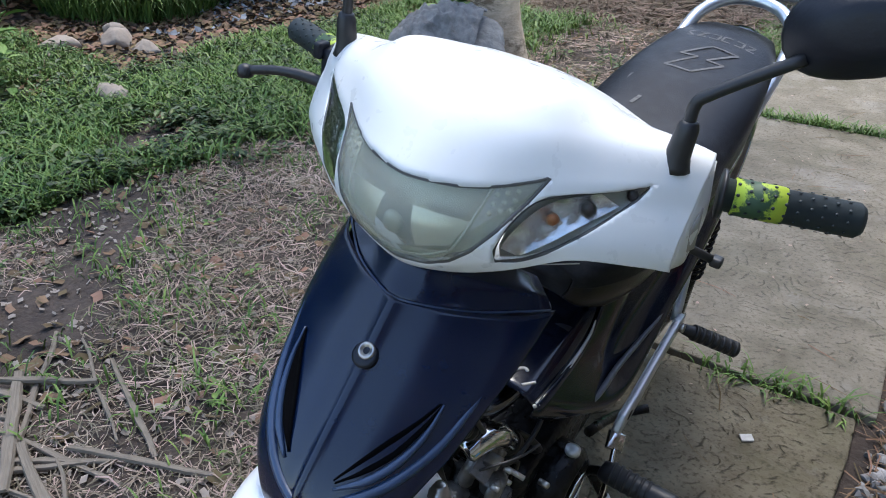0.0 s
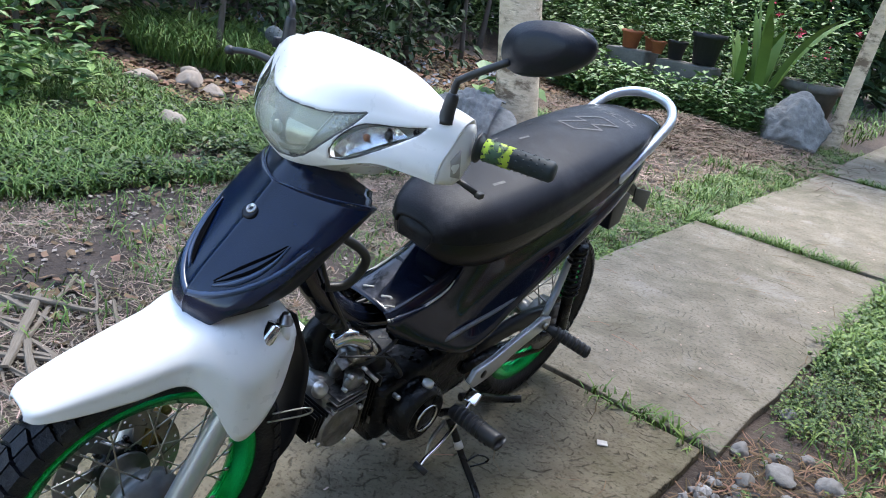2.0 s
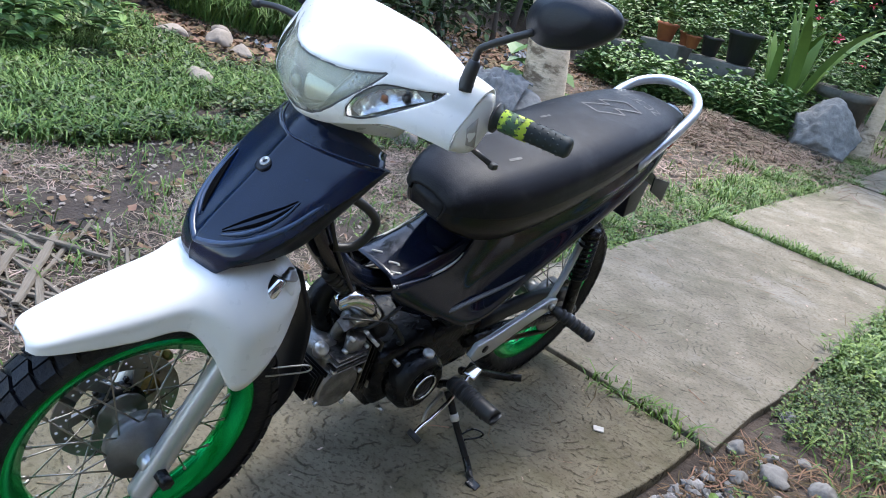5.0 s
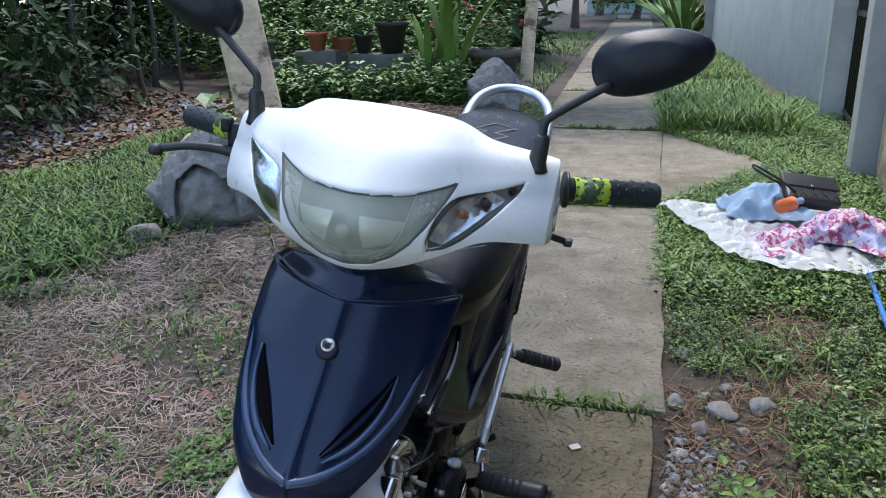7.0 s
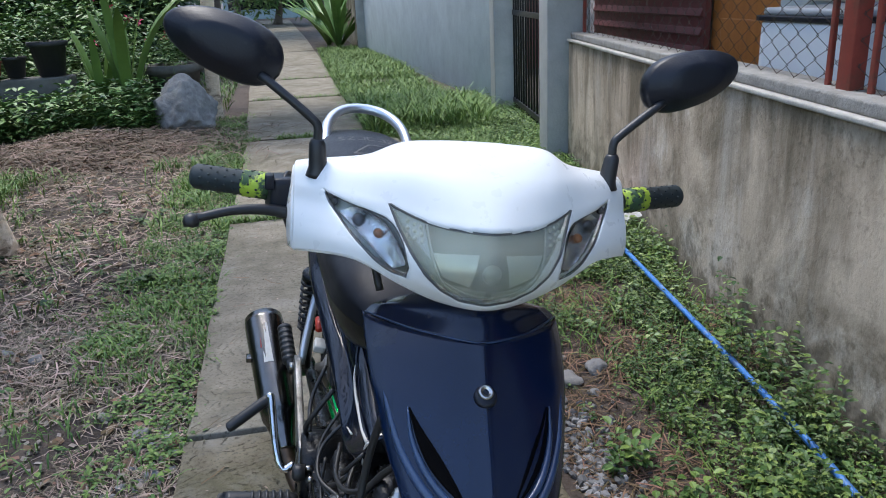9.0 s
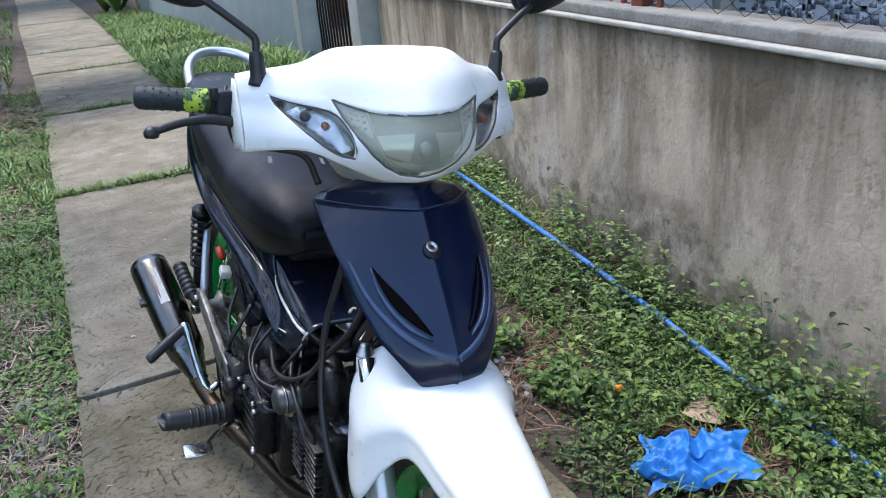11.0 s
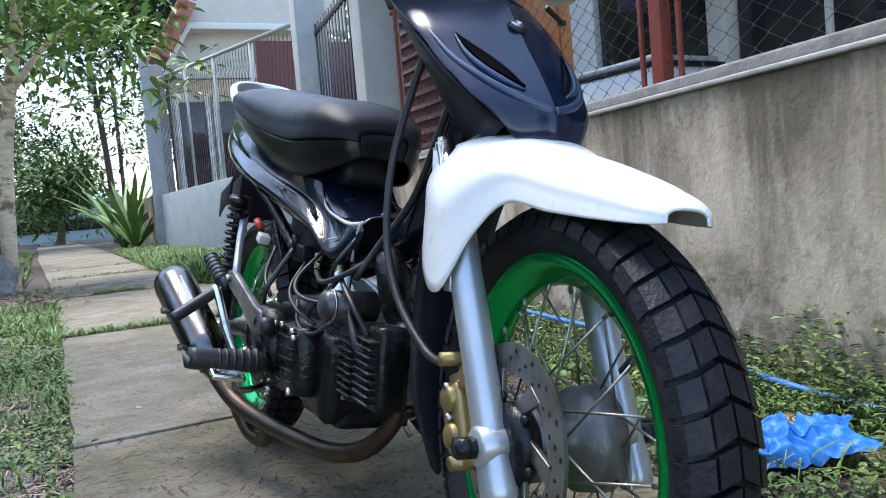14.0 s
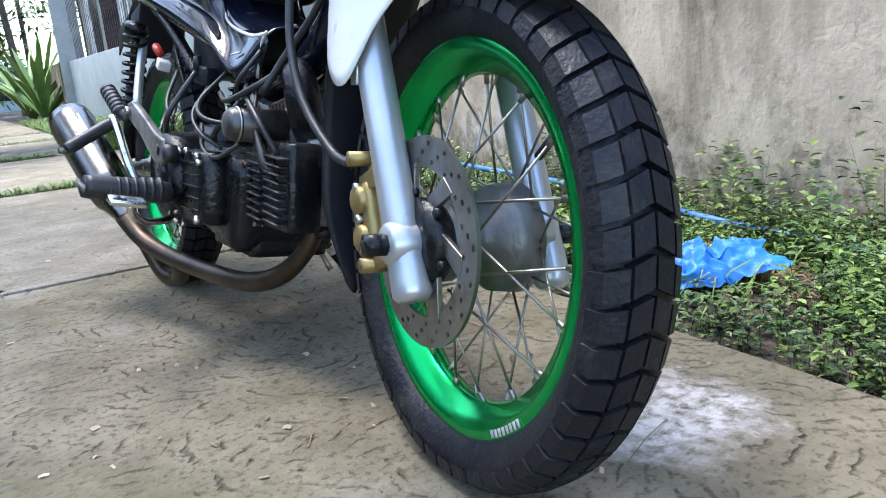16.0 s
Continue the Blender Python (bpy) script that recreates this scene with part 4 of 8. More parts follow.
rings = [[hl_top(i / 24) for i in range(25)] + [hl_bot(1 - i / 24) for i in range(1, 24)]]
rings += [[(s * x, z) for x, z in IND_TOP + IND_BOT[-2:0:-1]] for s in (1, -1)]
cover = part("handlebar_cover", pierced(skin(rows, 14, 12), rings), WHITE, bike, "white plastic handlebar cover, scratched and scuffed")
wallthick = cover.modifiers.new("thickness", "SOLIDIFY")
wallthick.thickness, wallthick.offset = 0.003, -1.0
for s in (1, -1):
    # end cap of the pod, and the underside arched between pod and neck
    part("cover_end", skin([[(s * 0.226, cover_y(0.226, 0.947), 0.947), (s * 0.231, 0.365, 0.943), (s * 0.224, 0.396, 0.947)], [(s * 0.227, cover_y(0.226, 0.99), 0.99), (s * 0.233, 0.382, 0.988), (s * 0.226, 0.410, 0.985)], [(s * 0.2255, 0.376, 1.042), (s * 0.225, 0.396, 1.040), (s * 0.2195, 0.412, 1.014)]], 4, 4, 0.003), WHITE, cover)
    part("belly", skin([[(s * x, cover_y(x, z), z) for x, z in ((0.226, 0.947), (0.200, 0.953), (0.152, 0.957), (0.10, 0.936), (0.05, 0.917), (0, 0.911))], [(s * 0.228, 0.365, 0.942), (s * 0.195, 0.345, 0.949), (s * 0.150, 0.320, 0.962), (s * 0.095, 0.310, 0.925), (s * 0.05, 0.295, 0.896), (0, 0.290, 0.892)], [(s * 0.224, 0.396, 0.946), (s * 0.19, 0.40, 0.955), (s * 0.140, 0.395, 0.968), (s * 0.092, 0.385, 0.925), (s * 0.06, 0.375, 0.886), (0, 0.37, 0.882)]], 4, 4, 0.003), WHITE, cover)
    part("scuff_patch", skin([[(s * 0.2295, 0.350, 0.985), (s * 0.2315, 0.358, 0.958)], [(s * 0.2325, 0.366, 1.004), (s * 0.2335, 0.380, 0.953)]], 3, 3, 0.0012), SCUFF, cover, "bare grey scuff")


def front_panel(outline_top, outline_bot, out, bulge, nu=18, nv=8):
    """A lamp glass that follows the cover: from the lower to the upper outline."""
    vs = []
    for i in range(nu + 1):
        u = i / nu
        (xt, zt), (xb, zb) = outline_top(u), outline_bot(u)
        for j in range(nv + 1):
            v = j / nv
            x, z = xb + (xt - xb) * v, zb + (zt - zb) * v
            b = bulge * (1 - (2 * u - 1) ** 4) * (1 - (2 * v - 1) ** 4)
            vs.append(Vector((x, cover_y(x, z) - out - b, z)))
    return vs, grid_faces(nu + 1, nv + 1)


def shell(geo, thick):
    vs, fs = geo
    k = len(vs)
    return [v.copy() for v in vs] + [v + Vector((0, thick, 0)) for v in vs], [tuple(reversed(q)) for q in fs] + [tuple(i + k for i in q) for q in fs]


for x0, z0, x1, z1, w in ((0.045, 1.012, 0.070, 1.017, 0.0007), (0.052, 1.018, 0.074, 1.026, 0.0009), (0.066, 1.013, 0.083, 1.024, 0.0006), (0.130, 0.948, 0.160, 0.953, 0.0008), (-0.075, 1.022, -0.060, 1.014, 0.0006), (0.205, 0.962, 0.212, 0.985, 0.0009)):
    part("scratch", front_panel(lambda u: (x0 + (x1 - x0) * u, z0 + (z1 - z0) * u + w), lambda u: (x0 + (x1 - x0) * u, z0 + (z1 - z0) * u - w), 0.0012, 0.0, 6, 1), SCUFF, cover)
lamp = part("headlight", front_panel(hl_top, hl_bot, -0.020, -0.012, 24, 10), LAMPDEEP, bike, "crescent headlight with a yellowed clear lens")
part("lens", shell(front_panel(hl_top, hl_bot, 0.0035, 0.002, 28, 10), 0.003), LENS, lamp, "yellowed plastic lens")
for s in (1, -1):
    # pale panes in place of the bowl's bright reflections, the ribbed prism in each upper corner and the seam between
    # them
    part("reflector_facet", front_panel(lambda u: (s * (0.016 + 0.052 * u), 0.984 - 0.004 * u), lambda u: (s * (0.024 + 0.032 * u), 0.944 + 0.010 * u), -0.006, 0.001, 6, 4), REFLECTOR, lamp)
    part("reflector_facet", front_panel(lambda u: (s * (0.004 + 0.048 * u), 0.940 + 0.006 * u), lambda u: (s * (0.004 + 0.036 * u), 0.926 + 0.004 * u), -0.005, 0.001, 6, 3), REFLECTOR, lamp)
    part("side_prism", front_panel(lambda u: (s * (0.076 + 0.036 * u), 1.009 + 0.014 * u), lambda u: (s * (0.070 + 0.034 * u), 0.972 + 0.036 * u), -0.004, 0.001, 6, 4), FORK, lamp)
    for k in range(9):
        a, b = k % 3, k // 3
        x, z = s * (0.080 + 0.0075 * a), 0.990 + 0.0075 * b + 0.0022 * a
        part("prism_knob", lathe([(0.0028, 0.001), (0.0026, -0.001), (0.001, -0.002)], 6, "y", (x, cover_y(x, z) + 0.002, z)), REFLECTOR, lamp)
    part("seam", tube([(s * x, cover_y(x, z) + 0.002, z) for x, z in ((0.074, 1.010), (0.070, 0.985), (0.064, 0.963), (0.052, 0.944), (0.030, 0.930))], 0.0011, 6, 4), REFLECTOR, lamp, "pale moulded seam")
part("bulb_shield", lathe([(0.003, -0.004), (0.009, -0.002), (0.012, 0.003)], 16, "y", (0, cover_y(0, 0.962) + 0.008, 0.962)), LAMPDEEP, lamp)
part("lens_line", tube([(x, cover_y(x, 0.932 + 6.0 * x * x) + 0.001, 0.932 + 6.0 * x * x) for x in [-0.055 + 0.11 * i / 10 for i in range(11)]], 0.0008, 5, 2), REFLECTOR, lamp, "pale moulded line low in the lens")
rimline = [Vector((hl_top(u)[0], cover_y(*hl_top(u)) - 0.002, hl_top(u)[1])) for u in [i / 24 for i in range(25)]] + [Vector((hl_bot(u)[0], cover_y(*hl_bot(u)) - 0.002, hl_bot(u)[1])) for u in [1 - i / 24 for i in range(1, 24)]]
part("lens_rim", tube(rimline, 0.0021, 7, 2, closed=True), RIMGREY, lamp, "dark rubber seal")
for s in (1, -1):
    it = lambda u: (s * along(IND_TOP, u)[0], along(IND_TOP, u)[1])
    ib = lambda u: (s * along(IND_BOT, u)[0], along(IND_BOT, u)[1])
    inner = lambda f, g, k: (lambda u: tuple(a * k + b * (1 - k) for a, b in zip(f(0.12 + 0.68 * u), g(0.12 + 0.68 * u))))
    ind = part("indicator", front_panel(it, ib, -0.010, -0.004), LAMPDEEP, bike, "clear almond turn signal")
    part("bowl", front_panel(inner(it, ib, 0.84), inner(ib, it, 0.84), -0.004, -0.006, 14, 6), LAMPBOWL, ind, "bright moulded reflector")
    part("lens", shell(front_panel(it, ib, 0.003, 0.002), 0.002), CLEAR, ind, "clear plastic lens")
    for x, z, r in ((0.128, 0.990, 0.006), (0.150, 1.000, 0.008)):
        part("bulb", lathe([(r * 0.3, -0.004), (r * 0.9, -0.002), (r, 0.003)], 12, "y", (s * x, cover_y(x, z) + 0.004, z)), ORANGE if r < 0.007 else DARKBULB, ind, "dull orange bulb" if r < 0.007 else "dark socket")
    part("end_chamber", lathe([(0.002, -0.002), (0.005, -0.001), (0.006, 0.003)], 12, "y", (s * 0.178, cover_y(0.178, 1.014) + 0.003, 1.014)), DARKBULB, ind)
    line = [Vector((it(u)[0], cover_y(*it(u)) - 0.001, it(u)[1])) for u in [i / 14 for i in range(15)]] + [Vector((ib(u)[0], cover_y(*ib(u)) - 0.001, ib(u)[1])) for u in [1 - i / 14 for i in range(1, 14)]]
    part("lens_rim", tube(line, 0.0021, 6, 2, closed=True), RIMGREY, ind)

# mirrors, grips, levers
for s in (1, -1):
    mir = part("mirror", tube([(s * 0.198, 0.353, 1.038), (s * 0.198, 0.352, 1.05), (s * 0.200, 0.352, 1.078), (s * 0.200, 0.352, 1.085)], [0.016, 0.012, 0.0105, 0.007], 14, 2), HOSE, bike, "black rear-view mirror on a bent stalk")
    part("stalk", tube([(s * 0.200, 0.352, 1.078), (s * 0.200, 0.353, 1.100), (s * 0.209, 0.355, 1.111), (s * 0.24, 0.362, 1.135), (s * 0.272, 0.370, 1.158)], 0.0058, 10, 4), HOSE, mir)
    c = Vector((s * 0.316, 0.388, 1.191))
    ax = Vector((s * 0.96, 0.06, 0.24)).normalized()
    up = Vector((-s * 0.24, 0.05, 0.97)).normalized()
    bk = Vector((0, -1, 0.10)).normalized()
    rws = []
    for d, k in ((-0.014, 0.90), (-0.010, 0.985), (0.0, 1.0), (0.008, 0.97), (0.011, 0.93), (0.024, 0.60), (0.0265, 0.52), (0.0275, 0.3), (0.028, 0.02)):
        r = []
        for i in range(28):
            a = 2 * math.pi * i / 28
            ca, sa = math.cos(a), math.sin(a)
            ex = 0.86
            u = math.copysign(abs(ca) ** ex, ca) * 0.075
            v = math.copysign(abs(sa) ** 0.92, sa) * (0.039 - 0.008 * ca) + 0.005 * ca
            r.append(c + ax * (u * k) + up * (v * k) + bk * d)
        rws.append(r)
    vs = [v for r in rws for v in r]
    fs = grid_faces(len(rws), 28, False, True)
    fs.append(tuple(range(28)))
    fs.append(tuple(range((len(rws) - 1) * 28, len(rws) * 28)))
    part("housing", (vs, fs), PLASTIC, mir, "matt black faceted housing")
    # grip
    a, b = Vector((s * 0.234, 0.405, 1.006)), Vector((s * 0.360, 0.443, 1.011))
    d = b - a
    grip = part("grip", tube([a, a + d * 0.04, a + d * 0.05, a + d * 0.96, b], [0.021, 0.021, 0.0165, 0.0172, 0.013], 18, 1), GRIP, bike, "rubber grip, black with a yellow-green band")
    part("band", tube([a + d * 0.10, a + d * 0.46], [0.0185, 0.0183], 18, 1), YELLOW, grip, "yellow-green rubber band")
    side = d.normalized().orthogonal().normalized()
    for i in range(10):
        for k in range(10):
            an = 2 * math.pi * (k + 0.5 * (i % 2)) / 10
            nrm = (Matrix.Rotation(an, 3, d.normalized()) @ side)
            q = a + d * (0.12 + 0.084 * i) + nrm * (0.0178 if i > 3 else 0.0186)
            part("grip_knob", rod(q, q + nrm * 0.0006, 0.0018, 6), GRIP, grip)
    part("flange", tube([a + d * 0.0, a + d * 0.03], 0.025, 18, 1), HOSE, grip)
part("switch_housing", join(block(0.034, 0.05, 0.052, (-0.244, 0.400, 1.000), 0.01, (0, 0, 12)), block(0.012, 0.02, 0.02, (-0.258, 0.378, 1.022), 0.004)), PLASTIC, bike, "black throttle housing")
part("brake_lever", tube([(-0.222, 0.375, 0.978), (-0.260, 0.366, 0.987), (-0.305, 0.354, 0.987), (-0.348, 0.344, 0.978)], [0.009, 0.0075, 0.006, 0.006], 10, 4), HOSE, bike, "black brake lever with a ball end")
part("lever_ball", lump((0.011, 0.011, 0.011), 3, 0.0, 2), HOSE, bike).location = (-0.352, 0.342, 0.975)
part("lever_stub", join(rod((0.205, 0.402, 0.942), (0.246, 0.418, 0.929), 0.005), block(0.012, 0.014, 0.010, (0.2515, 0.421, 0.927), 0.003)), HOSE, bike)
part("brake_hose", tube([(-0.245, 0.385, 0.975), (-0.225, 0.405, 0.935), (-0.17, 0.41, 0.925), (-0.125, 0.39, 0.915), (-0.11, 0.365, 0.875)], 0.0055, 8, 5), HOSE, bike)
part("brake_hose", tube([(-0.085, 0.27, 0.82), (-0.095, 0.305, 0.735), (-0.110, 0.325, 0.63), (-0.120, 0.305, 0.52), (-0.122, 0.25, 0.435), (-0.117, 0.17, 0.375), (-0.114, 0.122, 0.362)], 0.006, 8, 5), HOSE, bike, "black front brake hose")

# seat
st = [(0.612, 0.722, 0.050, 0.686), (0.632, 0.755, 0.080, 0.672), (0.70, 0.790, 0.114, 0.656), (0.80, 0.809, 0.132, 0.656), (0.95, 0.842, 0.143, 0.690), (1.12, 0.880, 0.142, 0.748), (1.28, 0.908, 0.128, 0.804), (1.40, 0.920, 0.108, 0.848), (1.50, 0.918, 0.080, 0.876), (1.545, 0.902, 0.045, 0.888)]
rows, skirts = [], {1: [], -1: []}
for y, zt, hw, ze in st:
    h = zt - ze
    rim = ze + h * 0.40
    rows.append([(hw * 0.99, y, rim), (hw * 0.985, y, ze + h * 0.55), (hw * 0.94, y, ze + h * 0.76), (hw * 0.62, y, zt - min(h, 0.09) * 0.08), (0, y, zt), (-hw * 0.62, y, zt - min(h, 0.09) * 0.08), (-hw * 0.94, y, ze + h * 0.76), (-hw * 0.985, y, ze + h * 0.55), (-hw * 0.99, y, rim)])
    for s in (1, -1):
        skirts[s].append([(s * hw * 0.80, y, ze - 0.010), (s * hw * 0.935, y, ze + h * 0.14), (s * hw * 0.975, y, rim + 0.004)])
seat = part("seat", skin(rows, 5, 5, 0.006), SEAT, bike, "dusty black vinyl seat with faded pale lettering")
for s in (1, -1):
    part("seat_skirt", skin(skirts[s], 4, 5, 0.004), SKIRT, seat, "glossy black lower edge of the seat")
y, zt, hw, ze = st[0]
h = zt - ze
part("seat_front", skin([[(x * f, y - d * (1 - (x / hw) ** 2), z) for x in (-hw, -hw * 0.6, 0, hw * 0.6, hw)] for f, d, z in ((0.80, -0.004, ze - 0.012), (0.95, 0.004, ze + h * 0.2), (0.99, 0.008, ze + h * 0.5), (0.94, 0.006, ze + h * 0.78), (0.62, 0.0, zt + 0.002))], 4, 4, 0.003), SEAT, seat)
part("under_seat_box", block(0.10, 0.20, 0.09, (0, 0.780, 0.672), 0.02), PLASTIC, bike, "black box under the seat")


part("seat_base", block(0.085, 0.14, 0.024, (0, 0.72, 0.690), 0.006), PLASTIC, seat, "black plastic seat base")


def seat_top(x, y):
    for a, b in zip(st, st[1:]):
        if a[0] <= y <= b[0]:
            u = (y - a[0]) / (b[0] - a[0])
            zt, hw, ze = (a[i] + (b[i] - a[i]) * u for i in (1, 2, 3))
            k = min(abs(x) / hw, 1)
            return zt - min(zt - ze, 0.09) * (0.08 * (k / 0.62) ** 2 if k < 0.62 else 0.08 + 0.24 * (k - 0.62) / 0.31)
    return 0.85


FADED = material("faded_seat_print", (0.20, 0.19, 0.175), (0.06, 0.058, 0.055), rough=0.7, scale=90)


def stroke(pts, w=0.003):
    vs, fs = [], []
    for (x0, y0), (x1, y1) in zip(pts, pts[1:]):
        d = Vector((x1 - x0, y1 - y0)).normalized() * w
        nseg = 4
        k = len(vs)
        for i in range(nseg + 1):
            u = i / nseg
            x, y = x0 + (x1 - x0) * u, y0 + (y1 - y0) * u
            for sg in (1, -1):
                xx, yy = x - d.y * sg, y + d.x * sg
                vs.append((xx, yy, seat_top(xx, yy) + 0.0082))
        fs += [(k + 2 * i, k + 2 * i + 1, k + 2 * i + 3, k + 2 * i + 2) for i in range(nseg)]
    return vs, fs


# the maker's mark and name as plain shapes and bars
part("seat_mark", join(stroke([(-0.055, 1.17), (-0.01, 1.235), (-0.045, 1.235), (0.0, 1.30)]), stroke([(0.0, 1.165), (0.045, 1.23), (0.01, 1.23), (0.055, 1.295)]), stroke([(-0.055, 1.17), (0.0, 1.165)]), stroke([(0.0, 1.30), (0.055, 1.295)])), FADED, seat, "faded angular mark")
for i in range(6):
    x0 = -0.075 + 0.026 * i
    part("letter_bar", join(stroke([(x0, 1.345), (x0 + 0.018, 1.345)], 0.0024), stroke([(x0, 1.372), (x0 + 0.018, 1.372)], 0.0024), stroke([(x0 + (0.0 if i % 2 else 0.018), 1.345), (x0 + (0.018 if i % 3 else 0.0), 1.372)], 0.0024)), FADED, seat)
for x, y, l in ((-0.06, 0.80, 0.03), (-0.095, 0.93, 0.035), (-0.05, 1.0, 0.03), (-0.1, 1.08, 0.03), (0.05, 0.78, 0.035), (-0.085, 0.72, 0.028)):
    part("dust_streak", stroke([(x, y), (x + 0.006, y + l)], 0.004), FADED, seat)

# body
for s in (1, -1):
    top = [(0.064, 0.735, 0.697), (0.088, 0.77, 0.702), (0.106, 0.85, 0.712), (0.118, 1.0, 0.738), (0.124, 1.15, 0.775), (0.110, 1.30, 0.818), (0.088, 1.42, 0.852), (0.046, 1.535, 0.882)]
    mid = [(0.074, 0.725, 0.622), (0.090, 0.765, 0.622), (0.100, 0.84, 0.635), (0.118, 0.99, 0.675), (0.136, 1.15, 0.735), (0.124, 1.30, 0.79), (0.098, 1.42, 0.838), (0.05, 1.54, 0.87)]
    recess = [(0.081, 0.655, 0.567), (0.098, 0.715, 0.535), (0.106, 0.785, 0.522), (0.120, 0.93, 0.60), (0.133, 1.10, 0.688), (0.126, 1.28, 0.768), (0.099, 1.42, 0.825), (0.05, 1.55, 0.86)]
    ridge = [(0.076, 0.508, 0.545), (0.120, 0.635, 0.478), (0.150, 0.755, 0.452), (0.154, 0.91, 0.548), (0.153, 1.09, 0.645), (0.138, 1.28, 0.732), (0.106, 1.43, 0.797), (0.05, 1.56, 0.84)]
    bot = [(0.071, 0.552, 0.474), (0.108, 0.64, 0.456), (0.134, 0.76, 0.428), (0.134, 0.92, 0.515), (0.128, 1.10, 0.61), (0.108, 1.29, 0.69), (0.08, 1.43, 0.75), (0.04, 1.555, 0.79)]
    if s < 0:
        # the lower half of this panel is missing: a narrow saddle and a band under the seat are left
        recess[1:5] = [(0.080, 0.672, 0.556), (0.098, 0.77, 0.600), (0.118, 0.91, 0.645), (0.133, 1.09, 0.70)]
        ridge[1:5] = [(0.100, 0.60, 0.494), (0.112, 0.70, 0.548), (0.130, 0.86, 0.606), (0.148, 1.05, 0.662)]
        bot[1:5] = [(0.090, 0.605, 0.476), (0.100, 0.705, 0.528), (0.118, 0.865, 0.582), (0.124, 1.06, 0.635)]
    panel = part("side_panel", skin([[(s * x, y, z) for x, y, z in q] for q in (top, mid, recess, ridge, bot)], 5, 5, 0.003), BLACK, bike, "gloss black side panel with chipped edges")
    if s > 0:
        # the crease's highlight as a thin tapered tube of lighter grey
        part("swoosh", tube([(0.110, 0.636, 0.455), (0.126, 0.680, 0.480), (0.128, 0.750, 0.493), (0.135, 0.812, 0.510), (0.145, 0.868, 0.535), (0.151, 0.922, 0.561)], [0.0065, 0.006, 0.0055, 0.005, 0.004, 0.0012], 8, 5), SWOOSH, panel, "grey highlight along the panel's crease")
    # footwell cover below the seat's nose
    part("edge_trim", tube([(s * 0.073, 0.552, 0.480), (s * 0.078, 0.522, 0.530), (s * 0.076, 0.507, 0.549)], [0.0035, 0.0028, 0.003], 7, 5), PAINTCHIP, panel, "pale chipped edge")
    part("edge_trim", tube([(s * 0.077, 0.516, 0.545), (s * 0.080, 0.568, 0.547), (s * 0.0825, 0.644, 0.566), (s * 0.082, 0.684, 0.583), (s * 0.079, 0.703, 0.598)], [0.0040, 0.0036, 0.0030, 0.0022, 0.001], 7, 5), PAINTCHIP, panel, "pale chipped edge")
    part("scrape", tube([(s * 0.093, 0.585, 0.520), (s * 0.098, 0.615, 0.517)], [0.0022, 0.001], 6, 3), PAINTCHIP, panel)
rows = [[(s * x, y + dy, z) for s, x, dy, z in ((-1, w, 0, ze), (-1, w * 0.7, -0.002, ze + c * 0.8), (1, 0, -0.003, ze + c), (1, w * 0.7, -0.002, ze + c * 0.8), (1, w, 0, ze))] for y, w, ze, c in ((0.509, 0.075, 0.544, 0.018), (0.575, 0.078, 0.550, 0.024), (0.640, 0.080, 0.566, 0.028), (0.695, 0.078, 0.590, 0.026), (0.735, 0.072, 0.630, 0.016), (0.745, 0.062, 0.700, 0.008))]
part("centre_cover", skin(rows, 4, 5, 0.003), BLACK, bike, "gloss black centre cover")
for pts, r in (([(0.02, 0.535, 0.567), (0.032, 0.550, 0.567), (0.040, 0.548, 0.566)], 0.0035), ([(-0.03, 0.530, 0.566), (-0.012, 0.545, 0.569)], 0.0028), ([(0.045, 0.520, 0.562), (0.058, 0.540, 0.561)], 0.0026)):
    part("paint_chip", tube(pts, r, 6, 3), PAINTCHIP, bike, "pale chip in the cover's paint")
part("frame_tube", tube([(0, 0.245, 0.80), (0, 0.30, 0.70), (0, 0.365, 0.612), (0, 0.44, 0.545), (0, 0.53, 0.503), (0, 0.70, 0.47)], 0.030, 16, 5), BLACK, bike, "black main frame tube")
part("steering_head", rod((0, 0.19, 0.66), (0, 0.30, 0.91), 0.030, 18), BLACK, bike)
part("fork_crown", block(0.11, 0.05, 0.026, (0, 0.185, 0.652), 0.01, (-22, 0, 0)), ENGINE, bike)
part("wire_loom", tube([(0.035, 0.31, 0.78), (0.055, 0.385, 0.735), (0.06, 0.405, 0.70), (0.05, 0.38, 0.655), (0.030, 0.345, 0.645)], 0.009, 8, 5), HOSE, bike, "taped wiring loom")
part("wire_loom", tube([(-0.03, 0.275, 0.78), (-0.035, 0.335, 0.67), (-0.035, 0.405, 0.585), (-0.06, 0.46, 0.515), (-0.09, 0.49, 0.45)], 0.006, 8, 5), HOSE, bike)
for s in (1, -1):
    part("subframe_tube", tube([(s * 0.085, 0.80, 0.47), (s * 0.10, 1.0, 0.60), (s * 0.10, 1.25, 0.70), (s * 0.07, 1.5, 0.80)], 0.012, 10, 4), ENGINE, bike)
